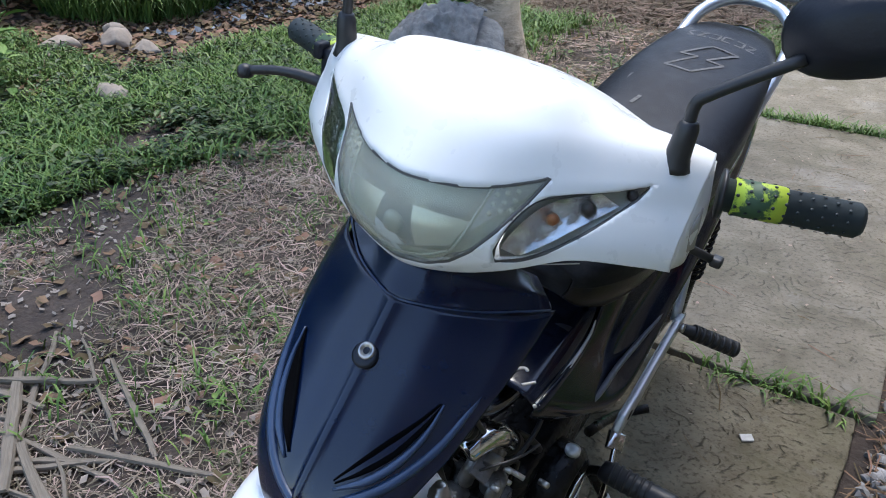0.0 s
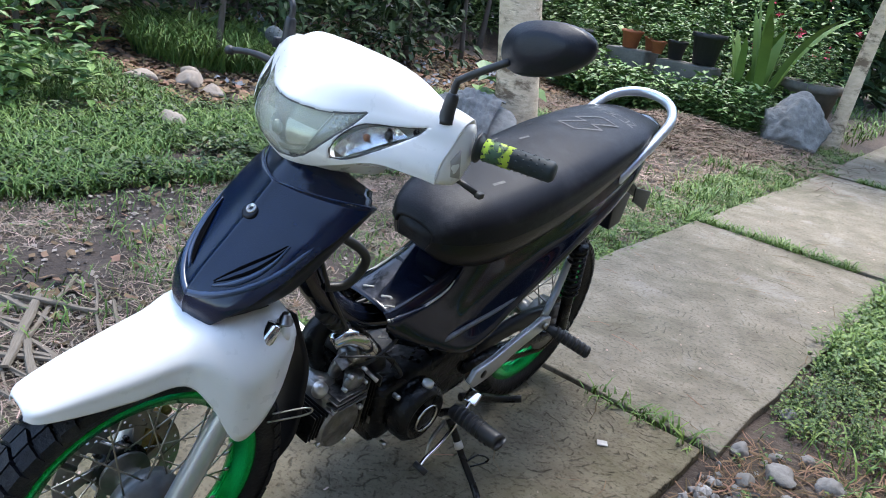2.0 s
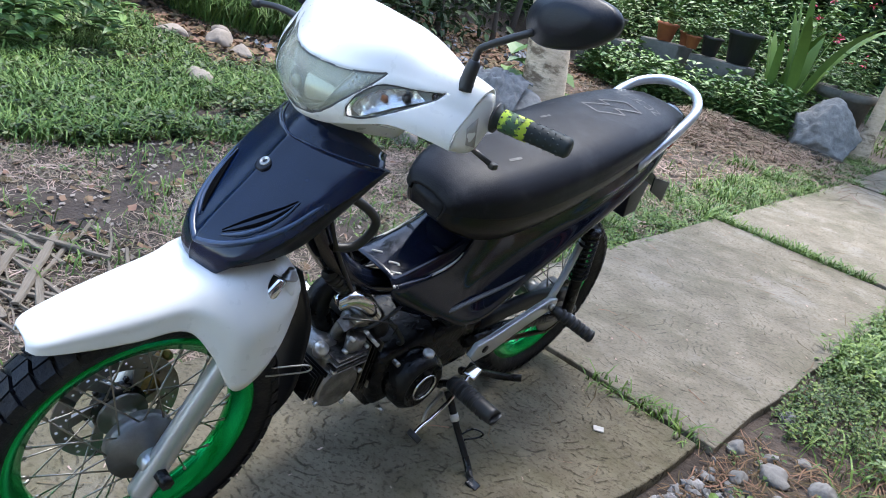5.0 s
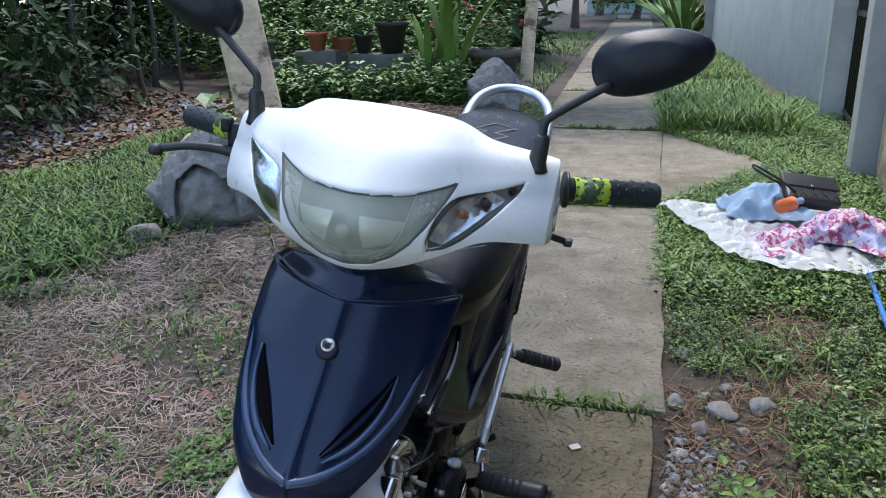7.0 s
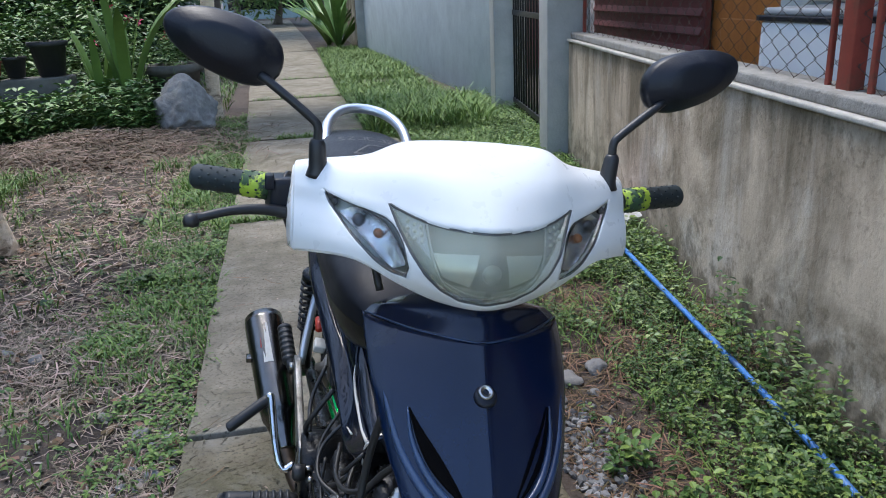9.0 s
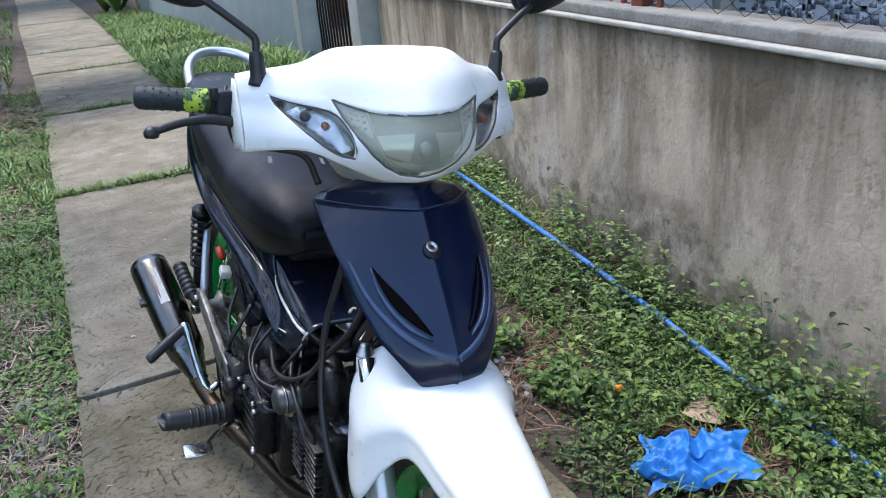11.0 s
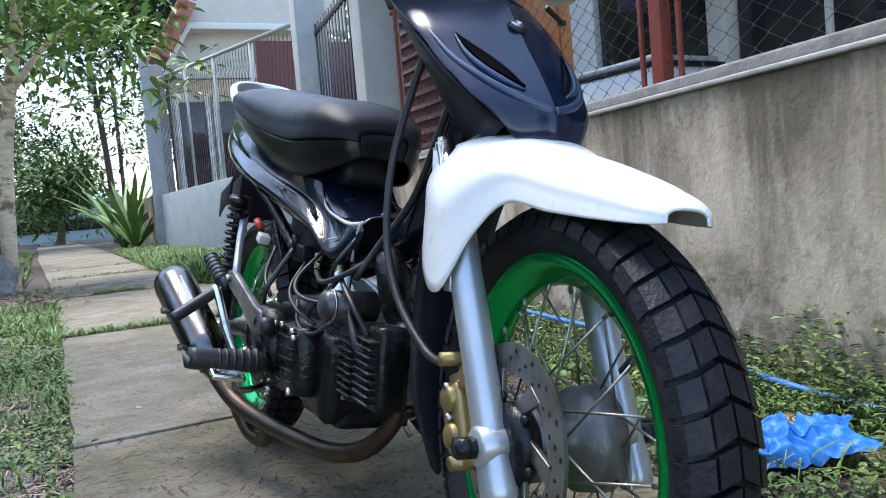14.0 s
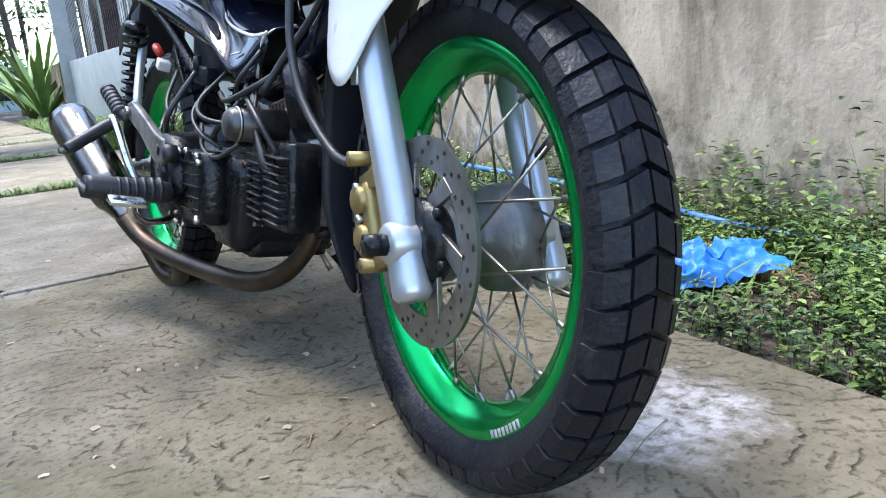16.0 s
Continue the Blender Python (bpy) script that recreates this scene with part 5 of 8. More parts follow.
# grab rail
part("grab_rail", tube([(s * x + 0.012, y, z) for s, x, y, z in ((1, 0.104, 1.27, 0.782), (1, 0.110, 1.345, 0.845), (1, 0.112, 1.41, 0.895), (1, 0.100, 1.49, 0.940), (1, 0.060, 1.55, 0.966), (1, 0, 1.572, 0.974), (-1, 0.060, 1.55, 0.966), (-1, 0.100, 1.49, 0.940), (-1, 0.112, 1.41, 0.895), (-1, 0.110, 1.345, 0.845), (-1, 0.104, 1.27, 0.782))], 0.0135, 14, 5), RAIL, bike, "satin silver grab rail")
part("tail_cowl", skin([[(-0.055, 1.53, 0.885), (0, 1.535, 0.90), (0.055, 1.53, 0.885)], [(-0.05, 1.60, 0.895), (0, 1.615, 0.905), (0.05, 1.60, 0.895)], [(-0.045, 1.62, 0.83), (0, 1.64, 0.83), (0.045, 1.62, 0.83)], [(-0.04, 1.57, 0.78), (0, 1.58, 0.77), (0.04, 1.57, 0.78)]], 4, 4, 0.003), BLACK, bike, "black tail cowl")
part("tail_lamp", block(0.07, 0.03, 0.05, (0, 1.645, 0.80), 0.012, (20, 0, 0)), material("red_lens", (0.35, 0.02, 0.02), rough=0.15), bike, "red tail lamp")
part("rear_fender", skin([[(-0.055, 1.48, 0.74), (0, 1.48, 0.765), (0.055, 1.48, 0.74)], [(-0.055, 1.60, 0.695), (0, 1.605, 0.715), (0.055, 1.60, 0.695)], [(-0.05, 1.70, 0.62), (0, 1.705, 0.635), (0.05, 1.70, 0.62)]], 4, 4, 0.004), PLASTIC, bike, "black rear fender")
part("plate_holder", prism([(1.60, 0.69), (1.735, 0.66), (1.745, 0.585), (1.72, 0.60), (1.62, 0.64)], -0.055, -0.05, "x", 0.001), PLASTIC, bike, "black number plate bracket")
part("plate_holder", prism([(1.60, 0.69), (1.735, 0.66), (1.745, 0.585), (1.72, 0.60), (1.62, 0.64)], 0.05, 0.055, "x", 0.001), PLASTIC, bike)
part("rear_flap", prism([(1.45, 0.70), (1.56, 0.68), (1.565, 0.58), (1.50, 0.565)], -0.06, 0.06, "x", 0.004), PLASTIC, bike)

# shocks and swing arm
for s in (1, -1):
    t0, b0 = Vector((s * 0.128, 1.175, 0.615)), Vector((s * 0.122, 1.285, 0.315))
    sk = part("shock_absorber", join(rod(b0 + (t0 - b0) * 0.0, b0 + (t0 - b0) * 0.55, 0.017, 14), rod(b0 + (t0 - b0) * 0.5, t0, 0.010, 12), rod(t0 - (t0 - b0) * 0.06, t0, 0.025, 14)), ENGINE, bike, "black rear shock absorber")
    pts = []
    d = (t0 - b0)
    o = d.normalized().orthogonal().normalized()
    for i in range(8 * 10 + 1):
        nrm = Matrix.Rotation(2 * math.pi * i / 10, 3, d.normalized()) @ o
        pts.append(b0 + d * (0.42 + 0.53 * i / 80) + nrm * 0.024)
    part("spring", tube(pts, 0.0042, 7, 1), ENGINE, sk, "black coil spring")
    part("swing_arm", tube([(s * 0.085, 0.86, 0.30), (s * 0.09, 1.0, 0.30), (s * 0.10, 1.31, 0.285), (s * 0.10, 1.37, 0.285)], [0.018, 0.020, 0.017, 0.014], 12, 3), ENGINE, bike)
    part("axle_nut", lathe([(0.014, -0.012), (0.014, 0.012)], 6, "x", (s * 0.128, 1.31, 0.285)), BOLT, bike)
    # pillion bracket
    br = [(0.775, 0.335), (0.80, 0.315), (0.86, 0.325), (0.97, 0.372), (1.06, 0.398), (1.095, 0.405), (1.09, 0.435), (1.05, 0.44), (0.95, 0.41), (0.85, 0.378), (0.79, 0.368)]
    b1 = part("pillion_bracket", prism(br, s * 0.150, s * 0.166, "x", 0.004), FORK if s > 0 else ALLOY, bike, "cast alloy pillion footrest bracket")
    part("bracket_hole", lathe([(0.011, -0.0095), (0.011, 0.0095)], 16, "x", (s * 0.158, 0.825, 0.348)), ENGINE, b1)
    part("bracket_bolt", lathe([(0.009, 0.0), (0.009, s * 0.010), (0.004, s * 0.011)], 6, "x", (s * 0.166, 1.06, 0.42)), BOLT, b1)
    part("brace", tube([(s * 0.15, 1.075, 0.42), (s * 0.13, 1.14, 0.50), (s * 0.11, 1.19, 0.58)], 0.010, 8, 3), FORK, b1)
# pillion pegs
peg = part("pillion_peg", tube([(0.165, 1.075, 0.41), (0.20, 1.09, 0.402), (0.27, 1.125, 0.383), (0.282, 1.131, 0.38)], [0.010, 0.0155, 0.0165, 0.014], 12, 2), HOSE, bike, "black ribbed rubber pillion peg")
for i in range(7):
    q = Vector((0.195, 1.088, 0.404)) + (Vector((0.275, 1.128, 0.382)) - Vector((0.195, 1.088, 0.404))) * (i / 6)
    part("rib", rod(q - Vector((0.004, 0.002, -0.001)), q + Vector((0.004, 0.002, -0.001)), 0.0178, 12), HOSE, peg)
peg = part("pillion_peg", tube([(-0.168, 1.075, 0.40), (-0.176, 1.12, 0.425), (-0.186, 1.18, 0.46), (-0.188, 1.19, 0.466)], [0.010, 0.0155, 0.0165, 0.014], 12, 2), HOSE, bike, "black pillion peg, folded up")
for i in range(7):
    q = Vector((-0.175, 1.105, 0.415)) + Vector((-0.011, 0.078, 0.046)) * (i / 6)
    part("rib", rod(q - Vector((-0.0005, 0.004, 0.0025)), q + Vector((-0.0005, 0.004, 0.0025)), 0.0178, 12), HOSE, peg)

# engine
eng = part("engine", join(block(0.19, 0.34, 0.16, (-0.01, 0.73, 0.285), 0.03, (8, 0, 0), 3), block(0.16, 0.16, 0.10, (0, 0.84, 0.35), 0.03), block(0.14, 0.22, 0.05, (0, 0.68, 0.20), 0.015)), ENGINE, bike, "black horizontal single-cylinder engine, oily and dusty")
part("magneto_cover", lathe([(0.075, 0.07), (0.078, 0.10), (0.076, 0.128), (0.062, 0.142), (0.058, 0.142), (0.056, 0.134), (0.034, 0.134), (0.030, 0.145), (0.014, 0.147)], 40, "x", (0, 0.662, 0.268)), ENGINE, eng, "round black magneto cover")
part("cover_ring", ring([(0.031, 0.146), (0.035, 0.150), (0.038, 0.146), (0.035, 0.142)], Vector((0, 0.662, 0.268)), 32), CHROME, eng)
part("timing_plug", lathe([(0.014, 0), (0.014, 0.01), (0.006, 0.012)], 16, "z", (0.118, 0.668, 0.343)), BRIGHT, eng)
part("clutch_cover", join(lathe([(0.082, -0.06), (0.084, -0.14), (0.078, -0.158), (0.066, -0.163), (0.060, -0.158), (0.03, -0.160), (0.027, -0.166), (0.010, -0.168)], 40, "x", (0, 0.815, 0.30)), block(0.06, 0.22, 0.13, (-0.115, 0.72, 0.29), 0.03)), ENGINE, eng, "black clutch cover")
part("filler_cap", lathe([(0.016, -0.155), (0.017, -0.175), (0.010, -0.18)], 14, "x", (0, 0.735, 0.345)), HOSE, eng)
for i in range(9):
    y = 0.565 - 0.0125 * i
    for yf, lf in ((0.432, 0.062), (0.508, 0.056)):
        part("cooling_fin", block(0.022, lf, 0.0030, (-0.084, yf, 0.256 + 0.0125 * i), 0.0012, (4, 0, 0)), FINS, eng)
    part("cooling_fin", block(0.135 - 0.004 * (i % 2), 0.004, 0.135, (-0.005, y, 0.30 + (0.565 - y) * 0.12), 0.0018), ALLOY if i % 3 == 0 else ENGINE, eng)
part("cylinder", join(block(0.095, 0.14, 0.10, (0, 0.52, 0.305), 0.02), block(0.055, 0.165, 0.138, (-0.052, 0.475, 0.310), 0.012)), ENGINE, eng)
head = part("cylinder_head", join(block(0.12, 0.075, 0.125, (0, 0.435, 0.318), 0.02), block(0.08, 0.05, 0.14, (0, 0.43, 0.318), 0.02)), ALLOY, eng, "dirty alloy cylinder head")
cam = part("cam_cover", lathe([(0.050, 0.045), (0.056, 0.060), (0.057, 0.074), (0.053, 0.080), (0.049, 0.081), (0.0475, 0.078), (0.012, 0.0775), (0.010, 0.0785)], 36, "x", (0, 0.437, 0.300)), ALLOY, head, "round alloy cam cover")
for a in (0.5, 2.07, 3.64, 5.2):
    part("cover_screw", lathe([(0.006, 0.074), (0.006, 0.083), (0.003, 0.084)], 8, "x", (0, 0.437 + 0.060 * math.cos(a), 0.300 + 0.060 * math.sin(a))), BRIGHT, cam)
for i in range(4):
    part("head_fin", block(0.098, 0.098 - 0.006 * i, 0.0032, (0.036, 0.448, 0.352 + 0.0105 * i), 0.0012, (6, 0, 0)), FINS if i % 2 else ALLOY, head)
for i in range(5):
    part("head_fin", block(0.090, 0.0032, 0.060, (0.030, 0.392 - 0.009 * i, 0.318), 0.0012, (-10, 0, 0)), ENGINE, head)
part("tappet_cap", moved(lathe([(0.0155, -0.010), (0.0165, 0.0), (0.0165, 0.010), (0.0145, 0.013), (0.0075, 0.0132), (0.0068, 0.021), (0.003, 0.022)], 24, "z"), Matrix.Translation((0.033, 0.400, 0.378)) @ Matrix.Rotation(radians(22), 4, "Y") @ Matrix.Rotation(radians(14), 4, "X")), BRIGHT, head, "bright tappet cap")
part("tappet_cap", lathe([(0.020, 0), (0.021, -0.012), (0.016, -0.018), (0.009, -0.022)], 20, "z", (0.0, 0.435, 0.248)), ENGINE, head)
part("spark_cap", tube([(-0.055, 0.455, 0.33), (-0.085, 0.46, 0.335), (-0.092, 0.475, 0.36), (-0.09, 0.52, 0.41), (-0.07, 0.56, 0.46)], [0.009, 0.010, 0.008, 0.004, 0.004], 8, 4), HOSE, head, "black spark plug lead")
carb = part("carburettor", join(block(0.042, 0.045, 0.050, (0.028, 0.490, 0.440), 0.008), block(0.058, 0.02, 0.02, (0.03, 0.488, 0.452), 0.004), lathe([(0.016, -0.035), (0.019, -0.03), (0.019, -0.022), (0.015, -0.02), (0.015, 0.03)], 18, "y", (0.028, 0.485, 0.442)), block(0.034, 0.036, 0.026, (0.030, 0.492, 0.405), 0.008), lathe([(0.015, 0), (0.015, 0.016), (0.012, 0.020), (0.006, 0.028)], 16, "z", (0.028, 0.488, 0.462))), ALLOY, bike, "alloy carburettor")
part("intake_elbow", tube([(0.015, 0.462, 0.375), (0.02, 0.448, 0.405), (0.026, 0.452, 0.432), (0.028, 0.468, 0.442)], 0.0135, 12, 4), ALLOY, carb)
part("air_duct", tube([(0.026, 0.410, 0.492), (0.034, 0.438, 0.505), (0.042, 0.472, 0.492), (0.046, 0.506, 0.458), (0.046, 0.522, 0.440)], [0.017, 0.020, 0.021, 0.021, 0.020], 18, 5), CHROME, carb, "bright bent intake duct")
part("duct_clamp", tube([(0.046, 0.512, 0.452), (0.046, 0.522, 0.440)], 0.0225, 18, 1), HOSE, carb)
part("duct_boot", tube([(0.046, 0.520, 0.442), (0.045, 0.540, 0.418), (0.040, 0.560, 0.392)], [0.021, 0.024, 0.021], 16, 4), PLASTIC, carb, "black rubber boot")
for i in range(6):
    c0, c1 = Vector((0.012, 0.378, 0.566)), Vector((0.020, 0.436, 0.516))
    q = c0.lerp(c1, i / 5)
    part("bellows_ring", tube([q - (c1 - c0) * 0.07, q + (c1 - c0) * 0.07], 0.0165 + 0.002 * (i % 2), 14, 1), HOSE, carb, "ribbed black bellows")
part("float_bowl", lathe([(0.012, -0.026), (0.019, -0.022), (0.021, 0.0), (0.022, 0.004), (0.022, 0.010), (0.016, 0.012)], 20, "z", (0.056, 0.470, 0.402)), ALLOY, carb)
part("diaphragm_cap", lathe([(0.020, 0.0), (0.021, 0.008), (0.016, 0.013), (0.006, 0.018)], 20, "x", (0.060, 0.455, 0.400)), ALLOY, carb, "grey carburettor cap")
part("idle_screw", rod((0.062, 0.500, 0.410), (0.092, 0.508, 0.400), 0.0045, 8), BRIGHT, carb)
for y, z in ((0.440, 0.425), (0.478, 0.432), (0.492, 0.392), (0.430, 0.395)):
    part("carb_screw", lathe([(0.0045, 0.066), (0.0045, 0.078), (0.002, 0.079)], 8, "x", (0, y, z)), BRIGHT, carb)
part("cable_bracket", block(0.030, 0.030, 0.004, (0.048, 0.432, 0.452), 0.0015, (18, 24, 10)), ALLOY, carb)
part("pale_tag", block(0.022, 0.030, 0.003, (-0.02, 0.356, 0.470), 0.001, (30, 10, 20)), PAINTCHIP, carb, "pale tag on a wire")
part("choke_plate", block(0.024, 0.024, 0.008, (0.055, 0.452, 0.462), 0.002), BOLT, carb)
for z, y in ((0.335, 0.62), (0.35, 0.74), (0.235, 0.63), (0.22, 0.76), (0.25, 0.875), (0.36, 0.86)):
    part("case_bolt", lathe([(0.006, -0.140), (0.006, -0.152), (0.003, -0.154)], 6, "x", (0, y, z)), BOLT, eng)
for z, y in ((0.345, 0.57), (0.205, 0.575), (0.20, 0.68), (0.335, 0.69)):
    part("case_bolt", lathe([(0.006, 0.10), (0.006, 0.118), (0.003, 0.12)], 6, "x", (0, y, z)), BOLT, eng)
part("intake_flange", lathe([(0.024, -0.012), (0.026, 0.0), (0.020, 0.012)], 16, "z", (0.012, 0.465, 0.385)), FINS, eng)
part("drain_boss", lathe([(0.014, 0.0), (0.016, -0.02), (0.010, -0.028)], 8, "z", (-0.02, 0.70, 0.185)), ALLOY, eng)
part("breather_hose", tube([(0.06, 0.62, 0.345), (0.075, 0.61, 0.37), (0.06, 0.59, 0.40), (0.04, 0.57, 0.42)], 0.006, 8, 5), HOSE, eng)
part("fuel_hose", tube([(0.045, 0.47, 0.42), (0.075, 0.49, 0.45), (0.08, 0.55, 0.49), (0.05, 0.60, 0.52)], 0.0042, 8, 5), HOSE, bike)
part("throttle_cable", tube([(0.028, 0.475, 0.485), (0.036, 0.43, 0.53), (0.036, 0.35, 0.645), (0.035, 0.28, 0.78)], 0.0042, 8, 5), HOSE, bike)
part("starter_motor", lathe([(0.018, -0.01), (0.027, -0.016), (0.027, -0.060), (0.0285, -0.062), (0.0285, -0.070), (0.027, -0.072), (0.027, -0.105), (0.020, -0.113), (0.006, -0.114)], 22, "x", (-0.020, 0.530, 0.402)), STARTER, eng, "dull starter motor")
part("starter_ring", ring([(0.0275, -0.098), (0.0295, -0.095), (0.0275, -0.092), (0.026, -0.095)], Vector((-0.020, 0.530, 0.402)), 24), BOLT, eng)
part("intake_elbow", tube([(-0.015, 0.455, 0.375), (-0.035, 0.440, 0.410), (-0.045, 0.430, 0.445), (-0.045, 0.452, 0.480), (-0.035, 0.50, 0.495)], [0.022, 0.025, 0.028, 0.026, 0.022], 16, 4), ENGINE, eng, "black intake elbow")
part("crankcase_cover", join(lathe([(0.060, -0.10), (0.064, -0.148), (0.058, -0.160), (0.050, -0.163), (0.047, -0.158), (0.020, -0.157), (0.018, -0.163), (0.008, -0.164)], 36, "x", (0, 0.845, 0.315)), block(0.03, 0.16, 0.12, (-0.128, 0.70, 0.292), 0.012)), ENGINE, eng, "black ribbed crankcase cover")
for k in range(5):
    part("case_rib", block(0.006, 0.14, 0.004, (-0.145, 0.70, 0.252 + 0.02 * k), 0.0015), ENGINE, eng)
for k, (y, z) in enumerate(((0.635, 0.345), (0.765, 0.345), (0.635, 0.238), (0.765, 0.238), (0.70, 0.352))):
    part("case_bolt", lathe([(0.0065, -0.142), (0.0065, -0.150), (0.003, -0.152)], 6, "x", (0, y, z)), BOLT, eng)
part("inner_guard", skin([[(-0.06, 0.255, 0.63), (0, 0.245, 0.63), (0.06, 0.255, 0.63)], [(-0.058, 0.318, 0.50), (0, 0.308, 0.50), (0.058, 0.318, 0.50)], [(-0.052, 0.338, 0.40), (0, 0.330, 0.40), (0.052, 0.338, 0.40)], [(-0.048, 0.340, 0.29), (0, 0.334, 0.285), (0.048, 0.340, 0.29)], [(-0.012, 0.330, 0.175), (0, 0.326, 0.16), (0.012, 0.330, 0.175)]], 4, 4, 0.003), PLASTIC, bike, "black splash guard")
part("airbox", block(0.12, 0.11, 0.10, (0, 0.70, 0.55), 0.02), PLASTIC, bike)
part("battery_box", block(0.15, 0.2, 0.14, (0, 0.83, 0.56), 0.02), PLASTIC, bike)
for i, pts in enumerate((((-0.06, 0.60, 0.47), (-0.10, 0.58, 0.43), (-0.12, 0.62, 0.39), (-0.11, 0.66, 0.37)), ((-0.07, 0.70, 0.50), (-0.13, 0.68, 0.44), (-0.14, 0.62, 0.41), (-0.10, 0.56, 0.40)), ((-0.10, 0.80, 0.50), (-0.15, 0.80, 0.42), (-0.15, 0.83, 0.38)), ((-0.08, 0.52, 0.52), (-0.11, 0.54, 0.47), (-0.09, 0.60, 0.44)))):
    part("cable", tube(pts, 0.004 if i % 2 else 0.0055, 7, 5), HOSE, bike)
for pts, r in (([(-0.05, 0.47, 0.50), (-0.10, 0.50, 0.46), (-0.115, 0.58, 0.44), (-0.10, 0.66, 0.455)], 0.005), ([(-0.09, 0.76, 0.47), (-0.13, 0.72, 0.42), (-0.135, 0.66, 0.385), (-0.11, 0.62, 0.36)], 0.0035), ([(-0.11, 0.90, 0.50), (-0.14, 0.86, 0.44), (-0.145, 0.80, 0.40)], 0.0045), ([(-0.10, 0.56, 0.37), (-0.125, 0.60, 0.345), (-0.13, 0.66, 0.36), (-0.12, 0.70, 0.40)], 0.004), ([(-0.085, 0.43, 0.36), (-0.105, 0.46, 0.41), (-0.10, 0.53, 0.45), (-0.07, 0.60, 0.475)], 0.0048), ([(0.050, 0.415, 0.470), (0.085, 0.47, 0.475), (0.090, 0.545, 0.445), (0.070, 0.575, 0.395)], 0.0022)):
    part("cable", tube(pts, r, 7, 6), HOSE, bike)
part("solenoid", join(block(0.03, 0.05, 0.035, (-0.085, 0.79, 0.49), 0.006, (10, 0, 8)), rod((-0.10, 0.80, 0.50), (-0.10, 0.80, 0.525), 0.008)), PLASTIC, bike)
part("tail_bracket", prism([(0.88, 0.46), (0.96, 0.44), (1.02, 0.52), (0.97, 0.56)], -0.10, -0.092, "x", 0.003), ENGINE, bike)
part("connector", block(0.025, 0.03, 0.02, (-0.12, 0.97, 0.515), 0.004, (20, 10, 0)), PAINTCHIP, bike, "white wiring connector")
part("fuse", rod((-0.12, 1.0, 0.54), (-0.12, 1.03, 0.555), 0.009), material("red_plastic", (0.5, 0.04, 0.02), rough=0.4), bike, "red fuse holder")

part("wire_loop", tube([(0.075, 0.235, 0.42), (0.10, 0.30, 0.425), (0.098, 0.305, 0.405), (0.06, 0.24, 0.385)], 0.0018, 6, 4), BOLT, bike)
# exhaust
part("exhaust_pipe", tube([(-0.01, 0.44, 0.255), (-0.02, 0.455, 0.21), (-0.04, 0.51, 0.158), (-0.065, 0.60, 0.130), (-0.092, 0.75, 0.124), (-0.120, 0.90, 0.128), (-0.150, 1.01, 0.150), (-0.172, 1.08, 0.19)], [0.014, 0.015, 0.017, 0.018, 0.017, 0.018, 0.019, 0.022], 16, 5), PIPE, bike, "heat-browned exhaust pipe")
part("exhaust_pipe", tube([(-0.112, 0.86, 0.124), (-0.10, 0.92, 0.082), (-0.118, 0.98, 0.085), (-0.148, 1.02, 0.15)], 0.017, 14, 5), PIPE, bike)
ma, mb = Vector((-0.168, 1.07, 0.187)), Vector((-0.230, 1.405, 0.385))
md = mb - ma
muf = part("muffler", tube([ma, ma + md * 0.04, ma + md * 0.22, ma + md * 0.30, ma + md * 0.97, mb - md * 0.0], [0.022, 0.024, 0.042, 0.050, 0.053, 0.049], 28, 2), MUFF, bike, "dull steel muffler with a torn red and silver sticker")
part("end_cap", tube([mb - md * 0.01, mb + md * 0.012, mb + md * 0.02], [0.050, 0.046, 0.034], 28, 1), MUFF, muf)
part("tailpipe", tube([mb, mb + md * 0.06], 0.016, 16, 1), ENGINE, muf)
o = md.normalized().cross(Vector((0, 0, 1))).normalized()
upm = o.cross(md.normalized())
for name, f0, f1, a0, a1, mt in (("sticker", 0.58, 0.90, 0.05, 0.85, PAINTCHIP), ("sticker_patch", 0.70, 0.88, 0.10, 0.42, material("red_print", (0.42, 0.04, 0.03), (0.2, 0.03, 0.02), rough=0.5))):
    vs = []
    for i in range(7):
        for j in range(5):
            an = math.radians(35) + a0 + (a1 - a0) * j / 4
            k = 0.0537 if name == "sticker" else 0.0543
            vs.append(ma + md * (f0 + (f1 - f0) * i / 6) + upm * (math.sin(an) * k) + Vector((-1, 0, 0)) * (math.cos(an) * k))
    part(name, (vs, grid_faces(7, 5)), mt, muf)
for f in (0.36, 0.74):
    c = ma + md * f
    part("clamp_lug", block(0.02, 0.03, 0.014, c + Vector((-0.05, -0.01, -0.012)), 0.003), MUFF, muf)

# controls and stand
part("footrest_bar", tube([(-0.30, 0.732, 0.285), (-0.17, 0.738, 0.275), (-0.10, 0.76, 0.215), (0.10, 0.76, 0.215), (0.16, 0.742, 0.262), (0.255, 0.736, 0.279)], 0.010, 10, 3), ENGINE, bike)
for s in (1, -1):
    f = part("footrest", tube([(s * 0.165, 0.738, 0.274), (s * 0.18, 0.737, 0.275), (s * 0.298, 0.732, 0.284), (s * 0.31, 0.731, 0.286)], [0.015, 0.021, 0.021, 0.018], 14, 2), HOSE, bike, "black ribbed rubber footrest")
    for i in range(8):
        x = s * (0.185 + 0.0138 * i)
        part("rib", rod((x - 0.003, 0.735, 0.2795), (x + 0.003, 0.735, 0.2795), 0.0228, 14), HOSE, f)
